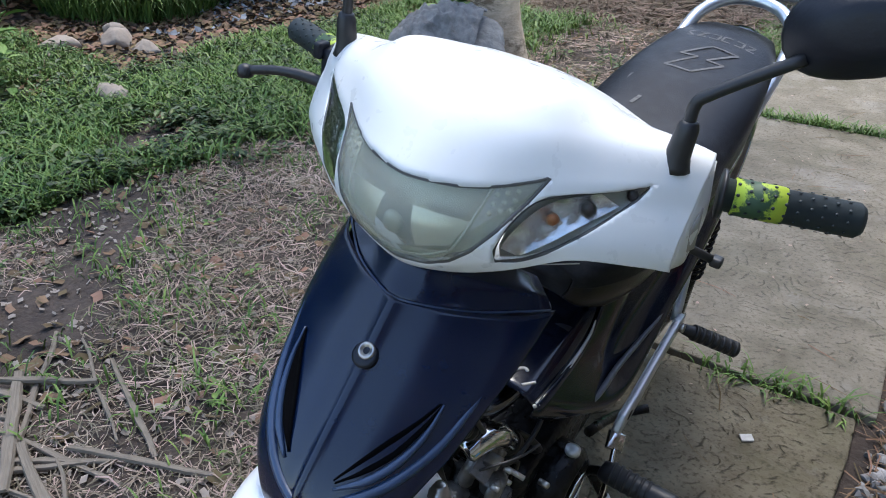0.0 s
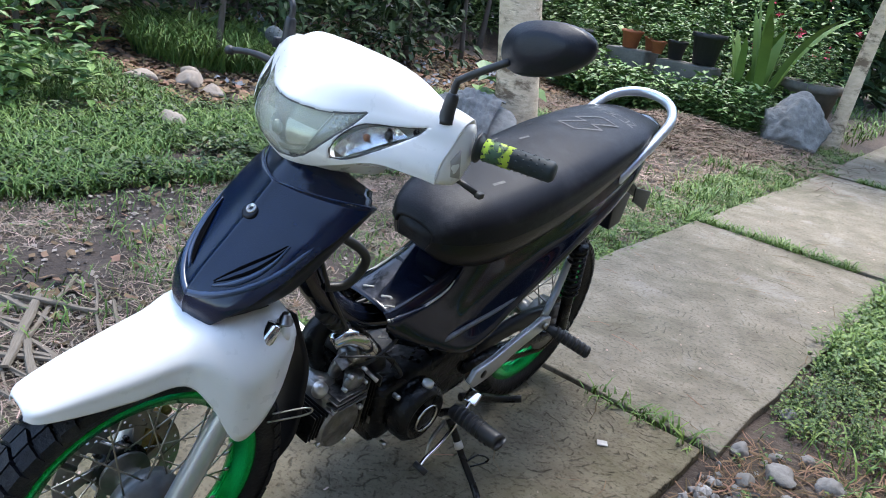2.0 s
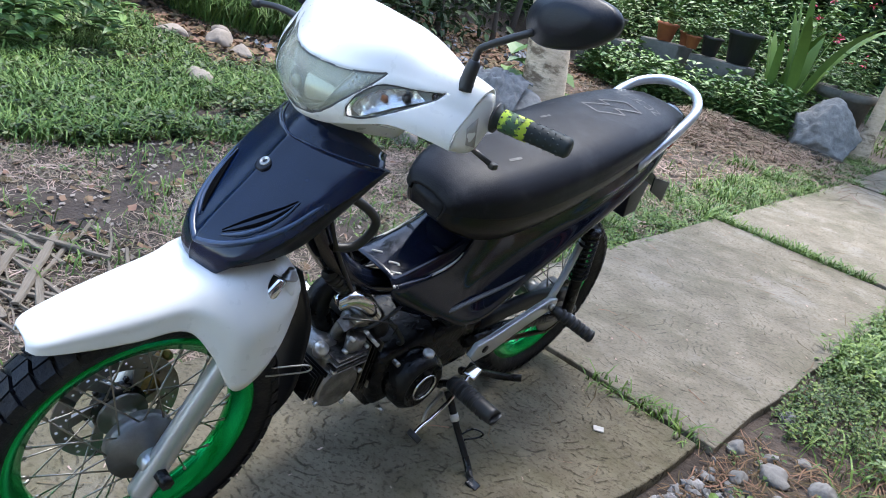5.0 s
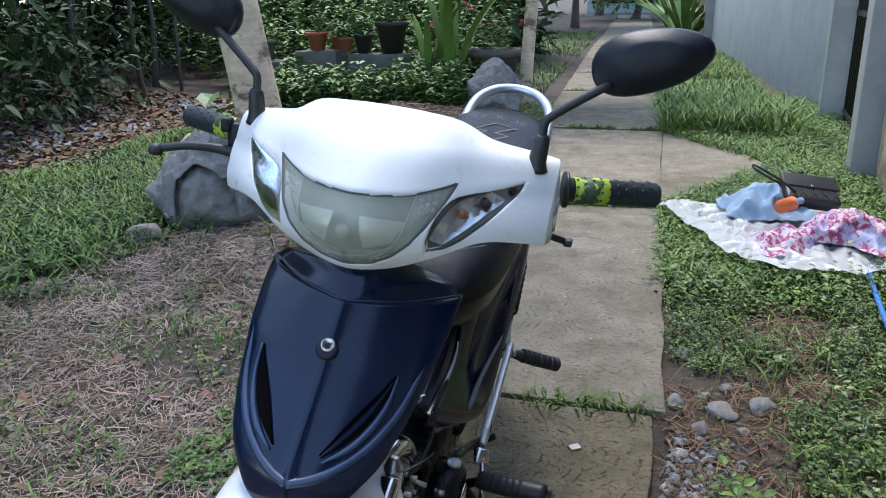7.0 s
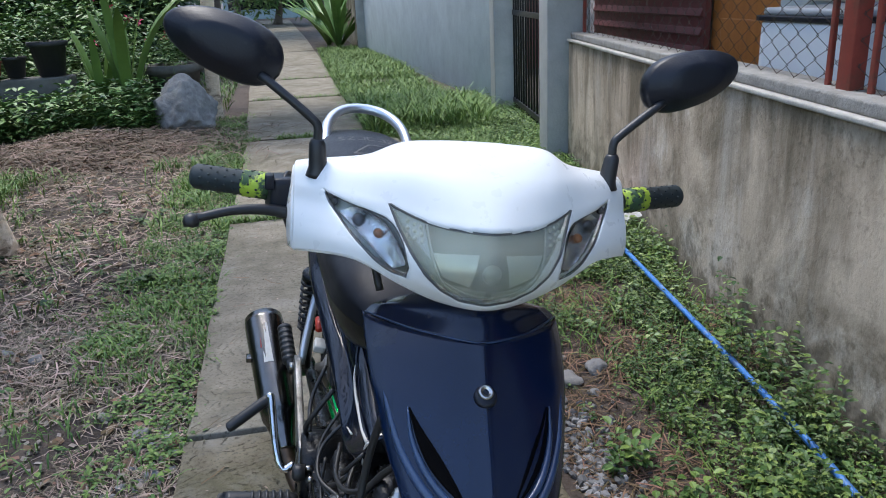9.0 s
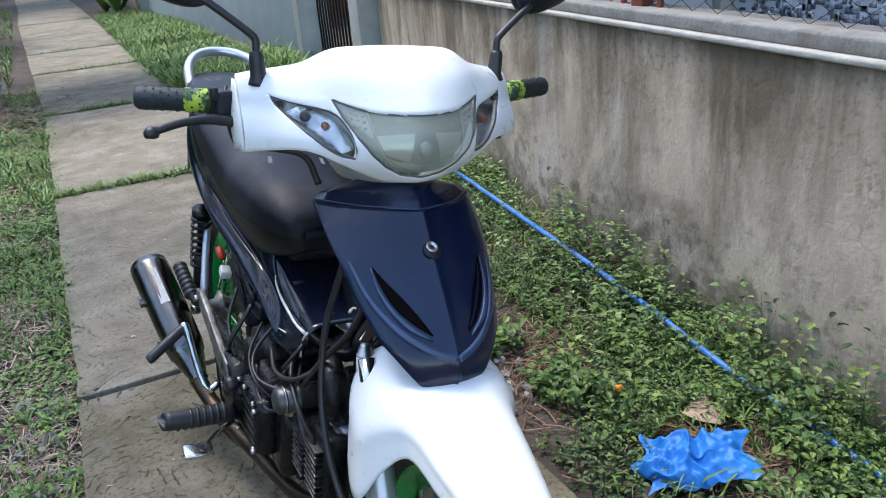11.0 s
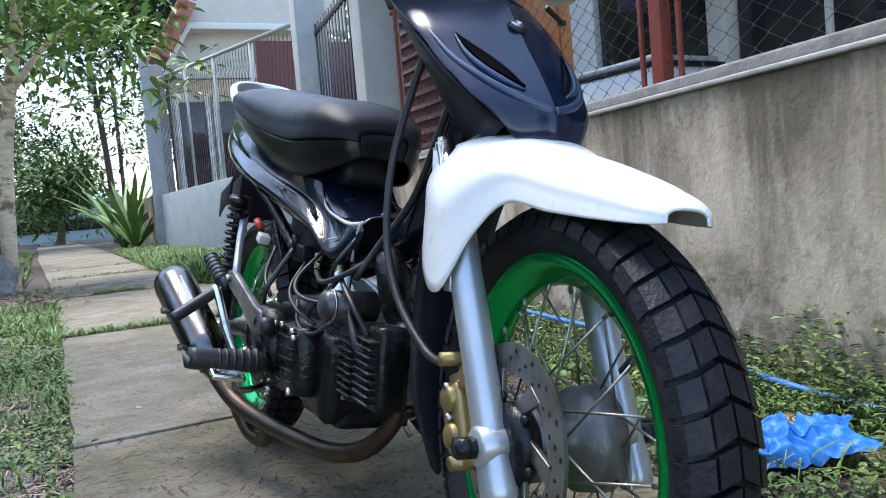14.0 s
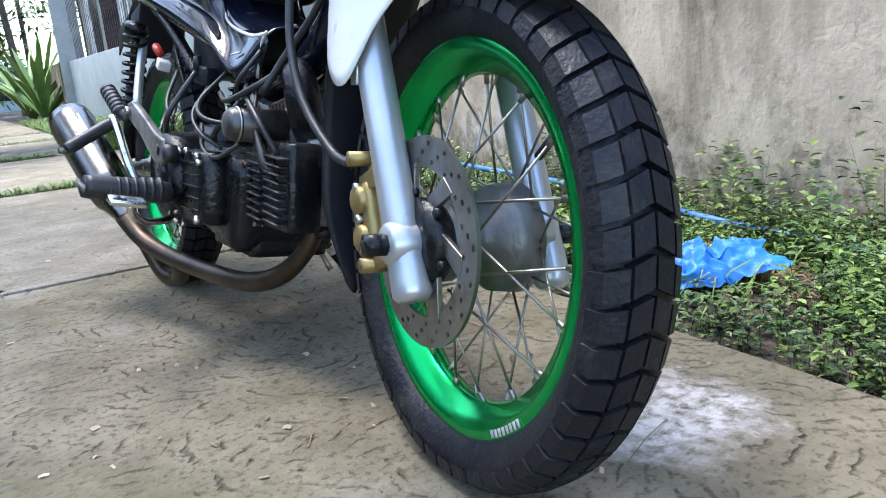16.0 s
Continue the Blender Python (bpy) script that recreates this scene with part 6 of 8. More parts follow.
part("brake_pedal", join(tube([(-0.14, 0.80, 0.22), (-0.20, 0.75, 0.22), (-0.245, 0.66, 0.245), (-0.255, 0.63, 0.262)], 0.007, 8, 4)), CHROME, bike, "chrome brake pedal")
part("pedal_pad", block(0.058, 0.036, 0.010, (-0.262, 0.620, 0.270), 0.004, (12, 6, 0)), CHROME, bike, "ribbed chrome pedal pad")
part("kick_arm", tube([(-0.165, 0.86, 0.285), (-0.19, 0.855, 0.275), (-0.205, 0.875, 0.31), (-0.215, 0.92, 0.37), (-0.22, 0.945, 0.40), (-0.225, 0.95, 0.40)], 0.0085, 10, 4), CHROME, bike, "chrome kick-start arm")
part("kick_pedal", tube([(-0.215, 0.955, 0.398), (-0.235, 0.95, 0.385), (-0.30, 0.922, 0.345), (-0.308, 0.919, 0.34)], [0.010, 0.0125, 0.0125, 0.010], 12, 2), HOSE, bike, "black kick-start rubber")
part("gear_lever", tube([(0.205, 0.598, 0.194), (0.196, 0.63, 0.198), (0.190, 0.68, 0.206), (0.182, 0.73, 0.222), (0.172, 0.78, 0.243), (0.162, 0.815, 0.262)], 0.0055, 8, 5), CHROME, bike, "bent chrome gear lever")
part("toe_piece", rod((0.19, 0.60, 0.196), (0.225, 0.605, 0.19), 0.008, 10), HOSE, bike)
part("heel_plate", block(0.036, 0.04, 0.009, (0.158, 0.828, 0.268), 0.006, (25, 10, 20)), CHROME, bike, "worn chrome heel plate")
stand = part("side_stand", tube([(0.140, 0.785, 0.205), (0.160, 0.790, 0.180), (0.205, 0.795, 0.125), (0.262, 0.793, 0.075), (0.292, 0.782, 0.058), (0.312, 0.768, 0.056)], [0.0105, 0.0105, 0.009, 0.009, 0.009, 0.008], 10, 4), ENGINE, bike, "black steel side stand")
part("stand_ring", rod((0.178, 0.792, 0.158), (0.190, 0.793, 0.143), 0.0112, 12), PAINTCHIP, stand, "scraped pale band")
part("stand_foot", block(0.034, 0.028, 0.008, (0.320, 0.764, 0.0580), 0.003, (0, 9.7, 10)), ENGINE, stand)
part("stand_hook", tube([(0.215, 0.800, 0.112), (0.225, 0.832, 0.128), (0.240, 0.866, 0.112), (0.238, 0.862, 0.098), (0.225, 0.812, 0.100)], 0.0026, 7, 4), ENGINE, stand)
part("stand_spring", tube([(0.13, 0.79, 0.19), (0.135, 0.74, 0.155), (0.15, 0.72, 0.12)], 0.006, 8, 3), SPOKE, stand)
part("centre_stand", tube([(0.09, 0.90, 0.19), (0.10, 1.0, 0.155), (0.115, 1.08, 0.125), (0.16, 1.12, 0.14)], 0.011, 10, 3), ENGINE, bike, "folded black centre stand")
part("chain_guard", skin([[(0.075, 0.88, 0.375), (0.095, 0.88, 0.370), (0.10, 0.88, 0.34)], [(0.075, 1.10, 0.395), (0.095, 1.10, 0.39), (0.10, 1.10, 0.355)], [(0.075, 1.30, 0.37), (0.095, 1.30, 0.365), (0.10, 1.30, 0.33)]], 3, 4, 0.002), PLASTIC, bike)
sprk = lathe([(0.03, -0.004), (0.085, -0.004), (0.088, 0.0), (0.085, 0.004), (0.03, 0.004)], 40, "x", AXR + Vector((0.075, 0, 0)))
part("sprocket", sprk, ALLOY, rear)
pts = [Vector((0.075, 0.80 + 0.025 * math.cos(a), 0.30 + 0.025 * math.sin(a))) for a in [math.pi / 2 + math.pi * i / 6 for i in range(7)]] + [AXR + Vector((0.075, 0.092 * math.cos(a), 0.092 * math.sin(a))) for a in [-math.pi / 2 + math.pi * i / 10 for i in range(11)]]
links = []
for a, b in zip(pts, pts[1:] + pts[:1]):
    m = max(1, int((b - a).length / 0.0127))
    for i in range(m):
        p = a + (b - a) * (i + 0.5) / m
        links.append(moved(block(0.013, 0.0105, 0.008, (0, 0, 0), 0), Matrix.Translation(p) @ Vector((0, 1, 0)).rotation_difference(b - a).to_matrix().to_4x4()))
part("chain", join(*links), PIPE, bike, "oily drive chain", smooth=False)

# the steered parts, turned a little to the bike's right
pivot, axis = Vector((0, 0.19, 0.66)), Vector((0, 0.44, 1)).normalized()
bars = Vector((0, 0.30, 1.02))
for names, turned in ((("front_wheel", "fork_leg"), Matrix.Translation(pivot) @ Matrix.Rotation(radians(-5.0), 4, axis) @ Matrix.Translation(-pivot)), (("front_fender", "fender_bolt", "fender_boss"), Matrix.Translation(pivot) @ Matrix.Rotation(radians(-4.5), 4, axis) @ Matrix.Translation(-pivot)),
                      (("brake_caliper",), Matrix.Translation(pivot) @ Matrix.Rotation(radians(-5.0), 4, axis) @ Matrix.Translation(Vector((0, -0.014, -0.032)) - pivot)),
                      (("handlebar_cover", "headlight", "indicator", "mirror", "grip", "switch_housing", "brake_lever", "lever_ball", "lever_stub"), Matrix.Translation(bars + Vector((-0.0105, 0, 0))) @ Matrix.Rotation(radians(-1.7), 4, "Z") @ Matrix.Rotation(radians(-2.0), 4, "Y") @ Matrix.Translation(-bars))):
    for ob in bike.children:
        if ob.name.split(".")[0] in names:
            if ob.location.length > 0:
                ob.location = turned @ ob.location
                continue
            for o in (ob, *ob.children_recursive):
                o.data.transform(turned)


# ---- plants, litter and stones ----
GRASS = material("grass", (0.15, 0.24, 0.05), (0.065, 0.13, 0.03), rough=0.55, scale=2.0, world_space=True, island=0.35, spec=0.3)
WEED = material("weed_leaves", (0.066, 0.118, 0.030), (0.026, 0.050, 0.014), rough=0.5, scale=2.5, world_space=True, island=0.7, spec=0.32)
VERGE = material("fine_weed_leaves", (0.110, 0.185, 0.042), (0.040, 0.078, 0.020), rough=0.5, scale=2.5, world_space=True, island=0.7, spec=0.32)
COVER = material("ground_cover_leaves", (0.145, 0.235, 0.050), (0.060, 0.120, 0.026), rough=0.5, scale=2.0, world_space=True, island=0.5, spec=0.35)
LEAF = material("shrub_leaves", (0.15, 0.26, 0.07), (0.06, 0.125, 0.035), rough=0.5, scale=2.0, world_space=True, island=0.45, spec=0.35)
# lighter leaf green that stands in for light coming through the slender tree's crown
BRIGHTLEAF = material("sunlit_leaves", (0.24, 0.36, 0.09), (0.12, 0.22, 0.05), rough=0.5, scale=2.0, world_space=True, island=0.4, spec=0.35)
DARKLEAF = material("thicket_leaves", (0.06, 0.105, 0.036), (0.024, 0.044, 0.017), rough=0.6, scale=1.5, world_space=True, island=0.5, spec=0.3)
STRAW = material("dry_straw", (0.44, 0.36, 0.27), (0.155, 0.115, 0.08), rough=0.85, scale=3.0, world_space=True, island=0.7, spec=0.2)
DEADLEAF = material("dead_leaves", (0.25, 0.165, 0.095), (0.12, 0.08, 0.05), rough=0.85, scale=4.0, world_space=True, island=0.5, spec=0.2)
BRUSH = material("dry_brush", (0.27, 0.205, 0.15), (0.11, 0.085, 0.065), rough=0.9, scale=3.0, world_space=True, island=0.5, spec=0.2)
STONE = material("grey_stone", (0.31, 0.295, 0.275), (0.15, 0.14, 0.13), rough=0.9, scale=13, bump=1.0, bscale=26, dirt=(0.10, 0.095, 0.085), dscale=4, dlevel=0.6, dsoft=0.1)
PALESTONE = material("pale_stone", (0.36, 0.30, 0.245), (0.22, 0.18, 0.145), rough=0.9, scale=8, bump=0.4, bscale=40)
GRAVEL = material("gravel", (0.30, 0.29, 0.28), (0.16, 0.155, 0.15), rough=0.9, scale=20, world_space=True, island=0.4)
BARK = material("pale_bark", (0.84, 0.67, 0.48), (0.50, 0.36, 0.235), rough=0.92, scale=9, bump=1.0, bscale=22, dirt=(0.20, 0.135, 0.085), dscale=4, dlevel=0.56, dsoft=0.05, stretch=(1, 1, 2.2))
DARKBARK = material("dark_bark", (0.12, 0.095, 0.075), (0.06, 0.048, 0.04), rough=0.95, scale=12, bump=0.6, bscale=20, stretch=(1, 1, 0.3))


def blades(spots, h0, h1, wide, lean=0.5):
    """Grass: arching, pointed blades at the spots."""
    vs, fs = [], []
    for x, y, z in spots:
        a, h = rnd(0, 6.283), rnd(h0, h1)
        b = rnd(0.3, lean * 1.3 + 0.2) * h
        dx, dy = math.cos(a), math.sin(a)
        w = wide * rnd(0.6, 1.3)
        k = len(vs)
        px, py = -dy * w, dx * w
        top = h * rnd(0.7, 0.95)
        vs += [(x - px * 0.6, y - py * 0.6, z), (x + px * 0.6, y + py * 0.6, z), (x + dx * b * 0.4 + px, y + dy * b * 0.4 + py, z + top * 0.75), (x + dx * b * 0.4 - px, y + dy * b * 0.4 - py, z + top * 0.75), (x + dx * b * 0.8 + px * 0.7, y + dy * b * 0.8 + py * 0.7, z + top), (x + dx * b * 0.8 - px * 0.7, y + dy * b * 0.8 - py * 0.7, z + top), (x + dx * b * 1.25, y + dy * b * 1.25, z + top * rnd(0.6, 1.0))]
        fs += [(k, k + 1, k + 2, k + 3), (k + 3, k + 2, k + 4, k + 5), (k + 5, k + 4, k + 6)]
    return vs, fs


def leaf(vs, fs, p, d, up, l, w):
    """One folded, pointed leaf."""
    side = d.cross(up).normalized() * (w / 2)
    k = len(vs)
    fold = up * (w * 0.16)
    vs += [p, p + d * (l * 0.3) + side * 0.9 + fold, p + d * (l * 0.68) + side * 0.72 + fold - up * l * 0.05, p + d * l - up * (l * 0.16), p + d * (l * 0.68) - side * 0.72 + fold - up * l * 0.05, p + d * (l * 0.3) - side * 0.9 + fold, p + d * (l * 0.5) - up * l * 0.02]
    fs += [(k, k + 1, k + 2, k + 6), (k + 6, k + 2, k + 3), (k, k + 6, k + 4, k + 5), (k + 6, k + 3, k + 4)]


def plants(spots, h0, h1, l0, l1, count=(5, 11), fat=0.6):
    """Leafy weeds: stems with leaves all round."""
    vs, fs = [], []
    for x, y, z in spots:
        h = rnd(h0, h1)
        tilt = Vector((rnd(-0.3, 0.3), rnd(-0.3, 0.3), 1))
        for i in range(random.randint(*count)):
            u = rnd(0.15, 1)
            a = rnd(0, 6.283)
            d = Vector((math.cos(a), math.sin(a), rnd(-0.1, 0.5))).normalized()
            p = Vector((x, y, z)) + tilt * (h * u) + d * rnd(0, 0.02)
            l = rnd(l0, l1)
            leaf(vs, fs, p, d, Vector((rnd(-0.25, 0.25), rnd(-0.25, 0.25), 1)).normalized(), l, l * rnd(fat * 0.8, fat * 1.2))
        k = len(vs)
        vs += [(x - 0.0015, y, z), (x + 0.0015, y, z), tuple(Vector((x, y, z)) + tilt * h)]
        fs.append((k, k + 1, k + 2))
    return vs, fs


def strips(spots, l0, l1, w0, w1, lift=0.02):
    """Straw and sticks lying on the soil."""
    vs, fs = [], []
    for x, y, z in spots:
        a, l, w = rnd(0, 6.283), rnd(l0, l1), rnd(w0, w1)
        dx, dy = math.cos(a) * l / 2, math.sin(a) * l / 2
        px, py = -math.sin(a) * w, math.cos(a) * w
        z0, z1, zm = z + rnd(0.001, lift), z + rnd(0.001, lift), z + rnd(0.002, lift)
        c = rnd(-0.12, 0.12) * l
        mx, my = x - math.sin(a) * c, y + math.cos(a) * c
        k = len(vs)
        vs += [(x - dx - px, y - dy - py, z0), (x - dx + px, y - dy + py, z0 + w * 0.6), (mx + px, my + py, zm + w * 0.8), (mx - px, my - py, zm), (x + dx + px, y + dy + py, z1 + w * 0.6), (x + dx - px, y + dy - py, z1)]
        fs += [(k, k + 3, k + 2, k + 1), (k + 3, k + 5, k + 4, k + 2)]
    return vs, fs


def spots(n, x0, x1, y0, y1, keep=None, clump=0.0, cs=1.6, sd=0.0):
    out = []
    tries = 0
    while len(out) < n and tries < n * 12:
        tries += 1
        x, y = rnd(x0, x1), rnd(y0, y1)
        if keep and not keep(x, y):
            continue
        if clump and noise.noise(Vector((x * cs, y * cs, sd))) * 0.5 + 0.5 < clump * rnd(0.7, 1.2):
            continue
        out.append((x, y, ground_z(x, y)))
    return out


def path_l(y):
    return -0.90 - 0.022 * max(y, 0) - 0.0012 * max(y, 0) ** 2 * 0.5


def path_r(y):
    return 0.13 - 0.012 * max(y - 2, 0)


def stuff(name, geo, mat, label, category):
    return tagged(mesh(name, geo, mat, smooth=False), label, category, kind="stuff")


def soil_edge(x, y):
    """Below 0 inside the bare, littered patch on the left."""
    return ((x + 1.35) / 1.45) ** 2 + ((y - 0.9) / 2.35) ** 2 - 1 + 0.35 * noise.noise(Vector((x * 1.3, y * 1.3, 2)))


def in_apron(x, y):
    return 4.5 < y < 7.0 and x < 0.85 - abs(y - 5.75) * 0.62


# lawn on the left and far along the path
lawn = lambda x, y: x < path_l(y) - 0.02 and soil_edge(x, y) > 0.0 and not (x > -2.7 and 1.0 < y < 6.0 and x < path_l(y) - 0.40 - 0.25 * noise.noise(Vector((x * 2, y * 2, 5))) and rnd(0, 1) < 0.82) and not (y > 3.6 and x > -2.6 and rnd(0, 1) < 0.5) and not (x < -4.4 and y > 2.9) and not (x > -2.5 and noise.noise(Vector((x * 4.5, y * 4.5, 30))) < 0.14)
stuff("grass", blades(spots(52000, -6.5, -0.9, -1.2, 6.2, lawn, 0.45, 1.5, 4), 0.05, 0.13, 0.0042, 1.0), GRASS, "short green grass with bare patches", "grass")
stuff("weeds", plants(spots(4200, -5.5, -1.3, -0.5, 5.2, lawn, 0.40, 1.4, 14), 0.03, 0.10, 0.028, 0.06), WEED, "small leafy weeds in the lawn", "weeds")
stuff("grass", blades(spots(2600, -2.9, -0.9, -0.6, 3.4, lambda x, y: x < path_l(y) and soil_edge(x, y) < 0, 0.58, 2.6, 9), 0.02, 0.07, 0.003, 1.0), GRASS, "thin grass tufts in the litter", "grass")
stuff("grass", blades(spots(6500, -1.6, -0.88, 2.4, 9.0, lambda x, y: path_l(y) - 0.48 < x < path_l(y) + 0.02, 0.52, 5.0, 5), 0.02, 0.065, 0.003, 1.1), GRASS, "green grass along the edge of the path", "grass")
stuff("weeds", plants(spots(2600, -2.3, -0.88, 1.3, 8.5, lambda x, y: path_l(y) - (0.35 + 0.3 * noise.noise(Vector((x * 2, y * 2, 8)))) < x < path_l(y) + 0.03, 0.50, 3.2, 25), 0.01, 0.045, 0.012, 0.026, (5, 9), 0.65), COVER, "small-leaved green ground cover beside the path", "weeds")
stuff("weeds", plants(spots(4200, -5.0, -1.1, 1.0, 5.0, lambda x, y: lawn(x, y) or rnd(0, 1) < 0.03, 0.46, 1.9, 33), 0.01, 0.05, 0.014, 0.032, (4, 8), 0.6), COVER, "small-leaved ground cover among the grass", "weeds")
stuff("grass", blades(spots(5200, -7.0, -5.3, 3.4, 4.9, lambda x, y: ((x + 6.1) / 0.8) ** 2 + ((y - 4.15) / 0.7) ** 2 < 1), 0.18, 0.42, 0.006, 0.9), GRASS, "mound of long dark grass before the thicket", "grass")
# lawn before the gate
stuff("grass", blades(spots(34000, 0.0, 1.8, 3.1, 9.5, lambda x, y: path_r(y) - 0.02 < x < wall_x(y) + (0.5 if 5.8 < y < 7.9 else 0) and not in_apron(x, y), 0.25, 1.4, 6), 0.04, 0.10, 0.0036, 1.1), GRASS, "bright green grass before the gate", "grass")
stuff("grass", blades(spots(14000, -0.5, 1.2, 8.6, 19, lambda x, y: path_r(y) - 0.1 < x < 1.72 - (y - 8.1) * 0.075, 0.30, 0.9, 6), 0.05, 0.16, 0.006, 1.0), GRASS, "long grass at the foot of the far wall", "grass")
stuff("grass", blades(spots(9000, -8, -1.3, 9.5, 26, lambda x, y: x < path_l(y) - 0.3 and not (x < -2.0 and y < 12), 0.45, 0.5, 6), 0.05, 0.14, 0.008, 1.0), GRASS, "patchy grass on the far yard", "grass")
stuff("weeds", plants(spots(7000, 0.0, 1.8, 2.9, 9.5, lambda x, y: path_r(y) - 0.02 < x < wall_x(y) + (0.5 if 5.8 < y < 7.9 else 0) and not in_apron(x, y), 0.34, 1.7, 36), 0.03, 0.12, 0.018, 0.036, (4, 8), 0.65), COVER, "bright leafy ground cover before the gate", "weeds")
stuff("grass", blades(spots(2600, 0.05, 1.2, 6.9, 8.4, lambda x, y: x > path_r(y) + 0.12 * noise.noise(Vector((y * 3, 0, 1))), 0.40, 2.2, 12), 0.14, 0.34, 0.005, 0.9), GRASS, "tall bright grass at the gate pillar", "grass")
# grass in the joints
joint = []
for y0, n, x0, x1 in ((1.94, 120, -0.30, 0.12), (4.365, 900, -1.0, 0.12), (7.115, 900, -1.1, 0.1), (10.08, 300, -1.2, 0.0), (12.53, 200, -1.3, -0.1)):
    for _ in range(n):
        x = rnd(x0, x1)
        if noise.noise(Vector((x * 5, y0, 0))) > -0.25:
            joint.append((x, y0 + random.gauss(0, 0.018), -0.03))
stuff("grass", blades(joint, 0.04, 0.085, 0.003, 1.0), GRASS, "grass growing in the slab joints", "grass")

# weeds between the path and the wall
verge = lambda x, y: path_r(y) + 0.02 < x < wall_x(y) - 0.02
stuff("weeds", plants(spots(4600, 0.1, 1.3, -0.8, 4.2, lambda x, y: verge(x, y) and not (x < 0.5 and 1.2 < y < 2.3 and rnd(0, 1) < 0.85) and x < wall_x(y) - 0.05 and ((x - 0.43) / 0.24) ** 2 + ((y - 0.74) / 0.18) ** 2 > 1, 0.53, 2.6, 11), 0.02, 0.09, 0.009, 0.022), VERGE, "low leafy weeds between path and wall", "weeds")
stuff("weeds", plants(spots(380, 0.10, 0.36, -0.9, 1.05, lambda x, y: x > path_r(y) + 0.03 * noise.noise(Vector((0, y * 7, 3)))), 0.015, 0.06, 0.010, 0.022), WEED, "low weeds creeping over the edge of the path", "weeds")
stuff("weeds", plants(spots(420, 0.5, 1.2, -0.9, 3.4, lambda x, y: verge(x, y) and x > wall_x(y) - 0.30, 0.46, 2.4, 15), 0.05, 0.14, 0.012, 0.026), WEED, "taller broad-leaved weeds at the foot of the wall", "weeds")
for n, x0, x1, y0, y1 in ((34, 0.27, 0.46, 1.12, 1.34), (12, 0.24, 0.36, 1.48, 1.60)):
    stuff("weeds", plants(spots(n, x0, x1, y0, y1), 0.04, 0.10, 0.022, 0.042), COVER, "clump of broad-leaved weeds", "weeds")
stuff("weeds", plants(spots(520, 0.25, 1.0, -0.5, 0.75, lambda x, y: verge(x, y) and ((x - 0.43) / 0.26) ** 2 + ((y - 0.74) / 0.20) ** 2 > 1), 0.03, 0.11, 0.010, 0.024), COVER, "tall weeds round a blue plastic bag", "weeds")
for i, (x, y, h) in enumerate(((0.80, 0.62, 0.42), (0.93, 1.05, 0.34), (0.88, 0.3, 0.4), (1.03, 2.25, 0.30), (1.18, 3.15, 0.36))):
    stuff("weeds", plants([(x, y, -0.03), (x + 0.02, y + 0.02, -0.03)], h * 0.8, h, 0.02, 0.04, (9, 13), 0.5), WEED, "single tall leafy weed at the wall", "weeds")
PALEWEED = material("pale_weed_leaves", (0.26, 0.34, 0.15), (0.15, 0.22, 0.08), rough=0.6, scale=3, world_space=True, island=0.4)
stuff("weeds", plants(spots(26, 0.5, 1.2, -0.6, 3.6, verge), 0.06, 0.20, 0.02, 0.042, (3, 6), 0.7), PALEWEED, "pale dusty leaves among the weeds", "weeds")
stuff("grass", blades(spots(1900, 0.1, 1.25, -0.9, 3.8, lambda x, y: verge(x, y) and not (x < 0.45 and 1.3 < y < 2.2), 0.42, 2.2, 8), 0.03, 0.09, 0.0028, 1.1), GRASS, "grass among the weeds", "grass")
stuff("straw", strips(spots(5200, 0.12, 1.1, -0.9, 3.4, verge, 0.45, 2.0, 21), 0.03, 0.14, 0.0008, 0.0022), DEADLEAF, "dry stalks among the weeds", "straw")

stuff("weeds", plants(spots(900, 0.40, 1.0, -0.7, 1.35, lambda x, y: verge(x, y) and ((x - 0.43) / 0.26) ** 2 + ((y - 0.74) / 0.20) ** 2 > 1 and abs(x - 0.74 - 0.09 * (y - 0.6)) < 0.17), 0.02, 0.09, 0.009, 0.020), COVER, "dense leafy weeds over the water pipe", "weeds")
stuff("weeds", plants(spots(420, 0.12, 0.95, -0.7, 0.95, lambda x, y: verge(x, y) and ((x - 0.43) / 0.26) ** 2 + ((y - 0.74) / 0.20) ** 2 > 1, 0.46, 3.0, 19), 0.03, 0.11, 0.012, 0.028, (4, 8), 0.55), WEED, "broad-leaved weeds round the plastic bag", "weeds")
stuff("weeds", plants(spots(230, 0.30, 1.05, -0.9, 1.9, lambda x, y: verge(x, y) and ((x - 0.40) / 0.22) ** 2 + ((y - 0.76) / 0.18) ** 2 > 1 and not (x < 0.55 and 1.35 < y < 2.2), 0.50, 3.4, 51), 0.10, 0.22, 0.016, 0.034, (9, 16), 0.6), VERGE, "tall leafy sprigs among the weeds", "weeds")
stuff("weeds", plants(spots(150, 0.62, 1.2, -0.9, 3.2, lambda x, y: verge(x, y) and x > wall_x(y) - 0.24, 0.48, 2.6, 57), 0.12, 0.26, 0.018, 0.036, (8, 15), 0.6), VERGE, "leafy sprigs at the foot of the wall", "weeds")
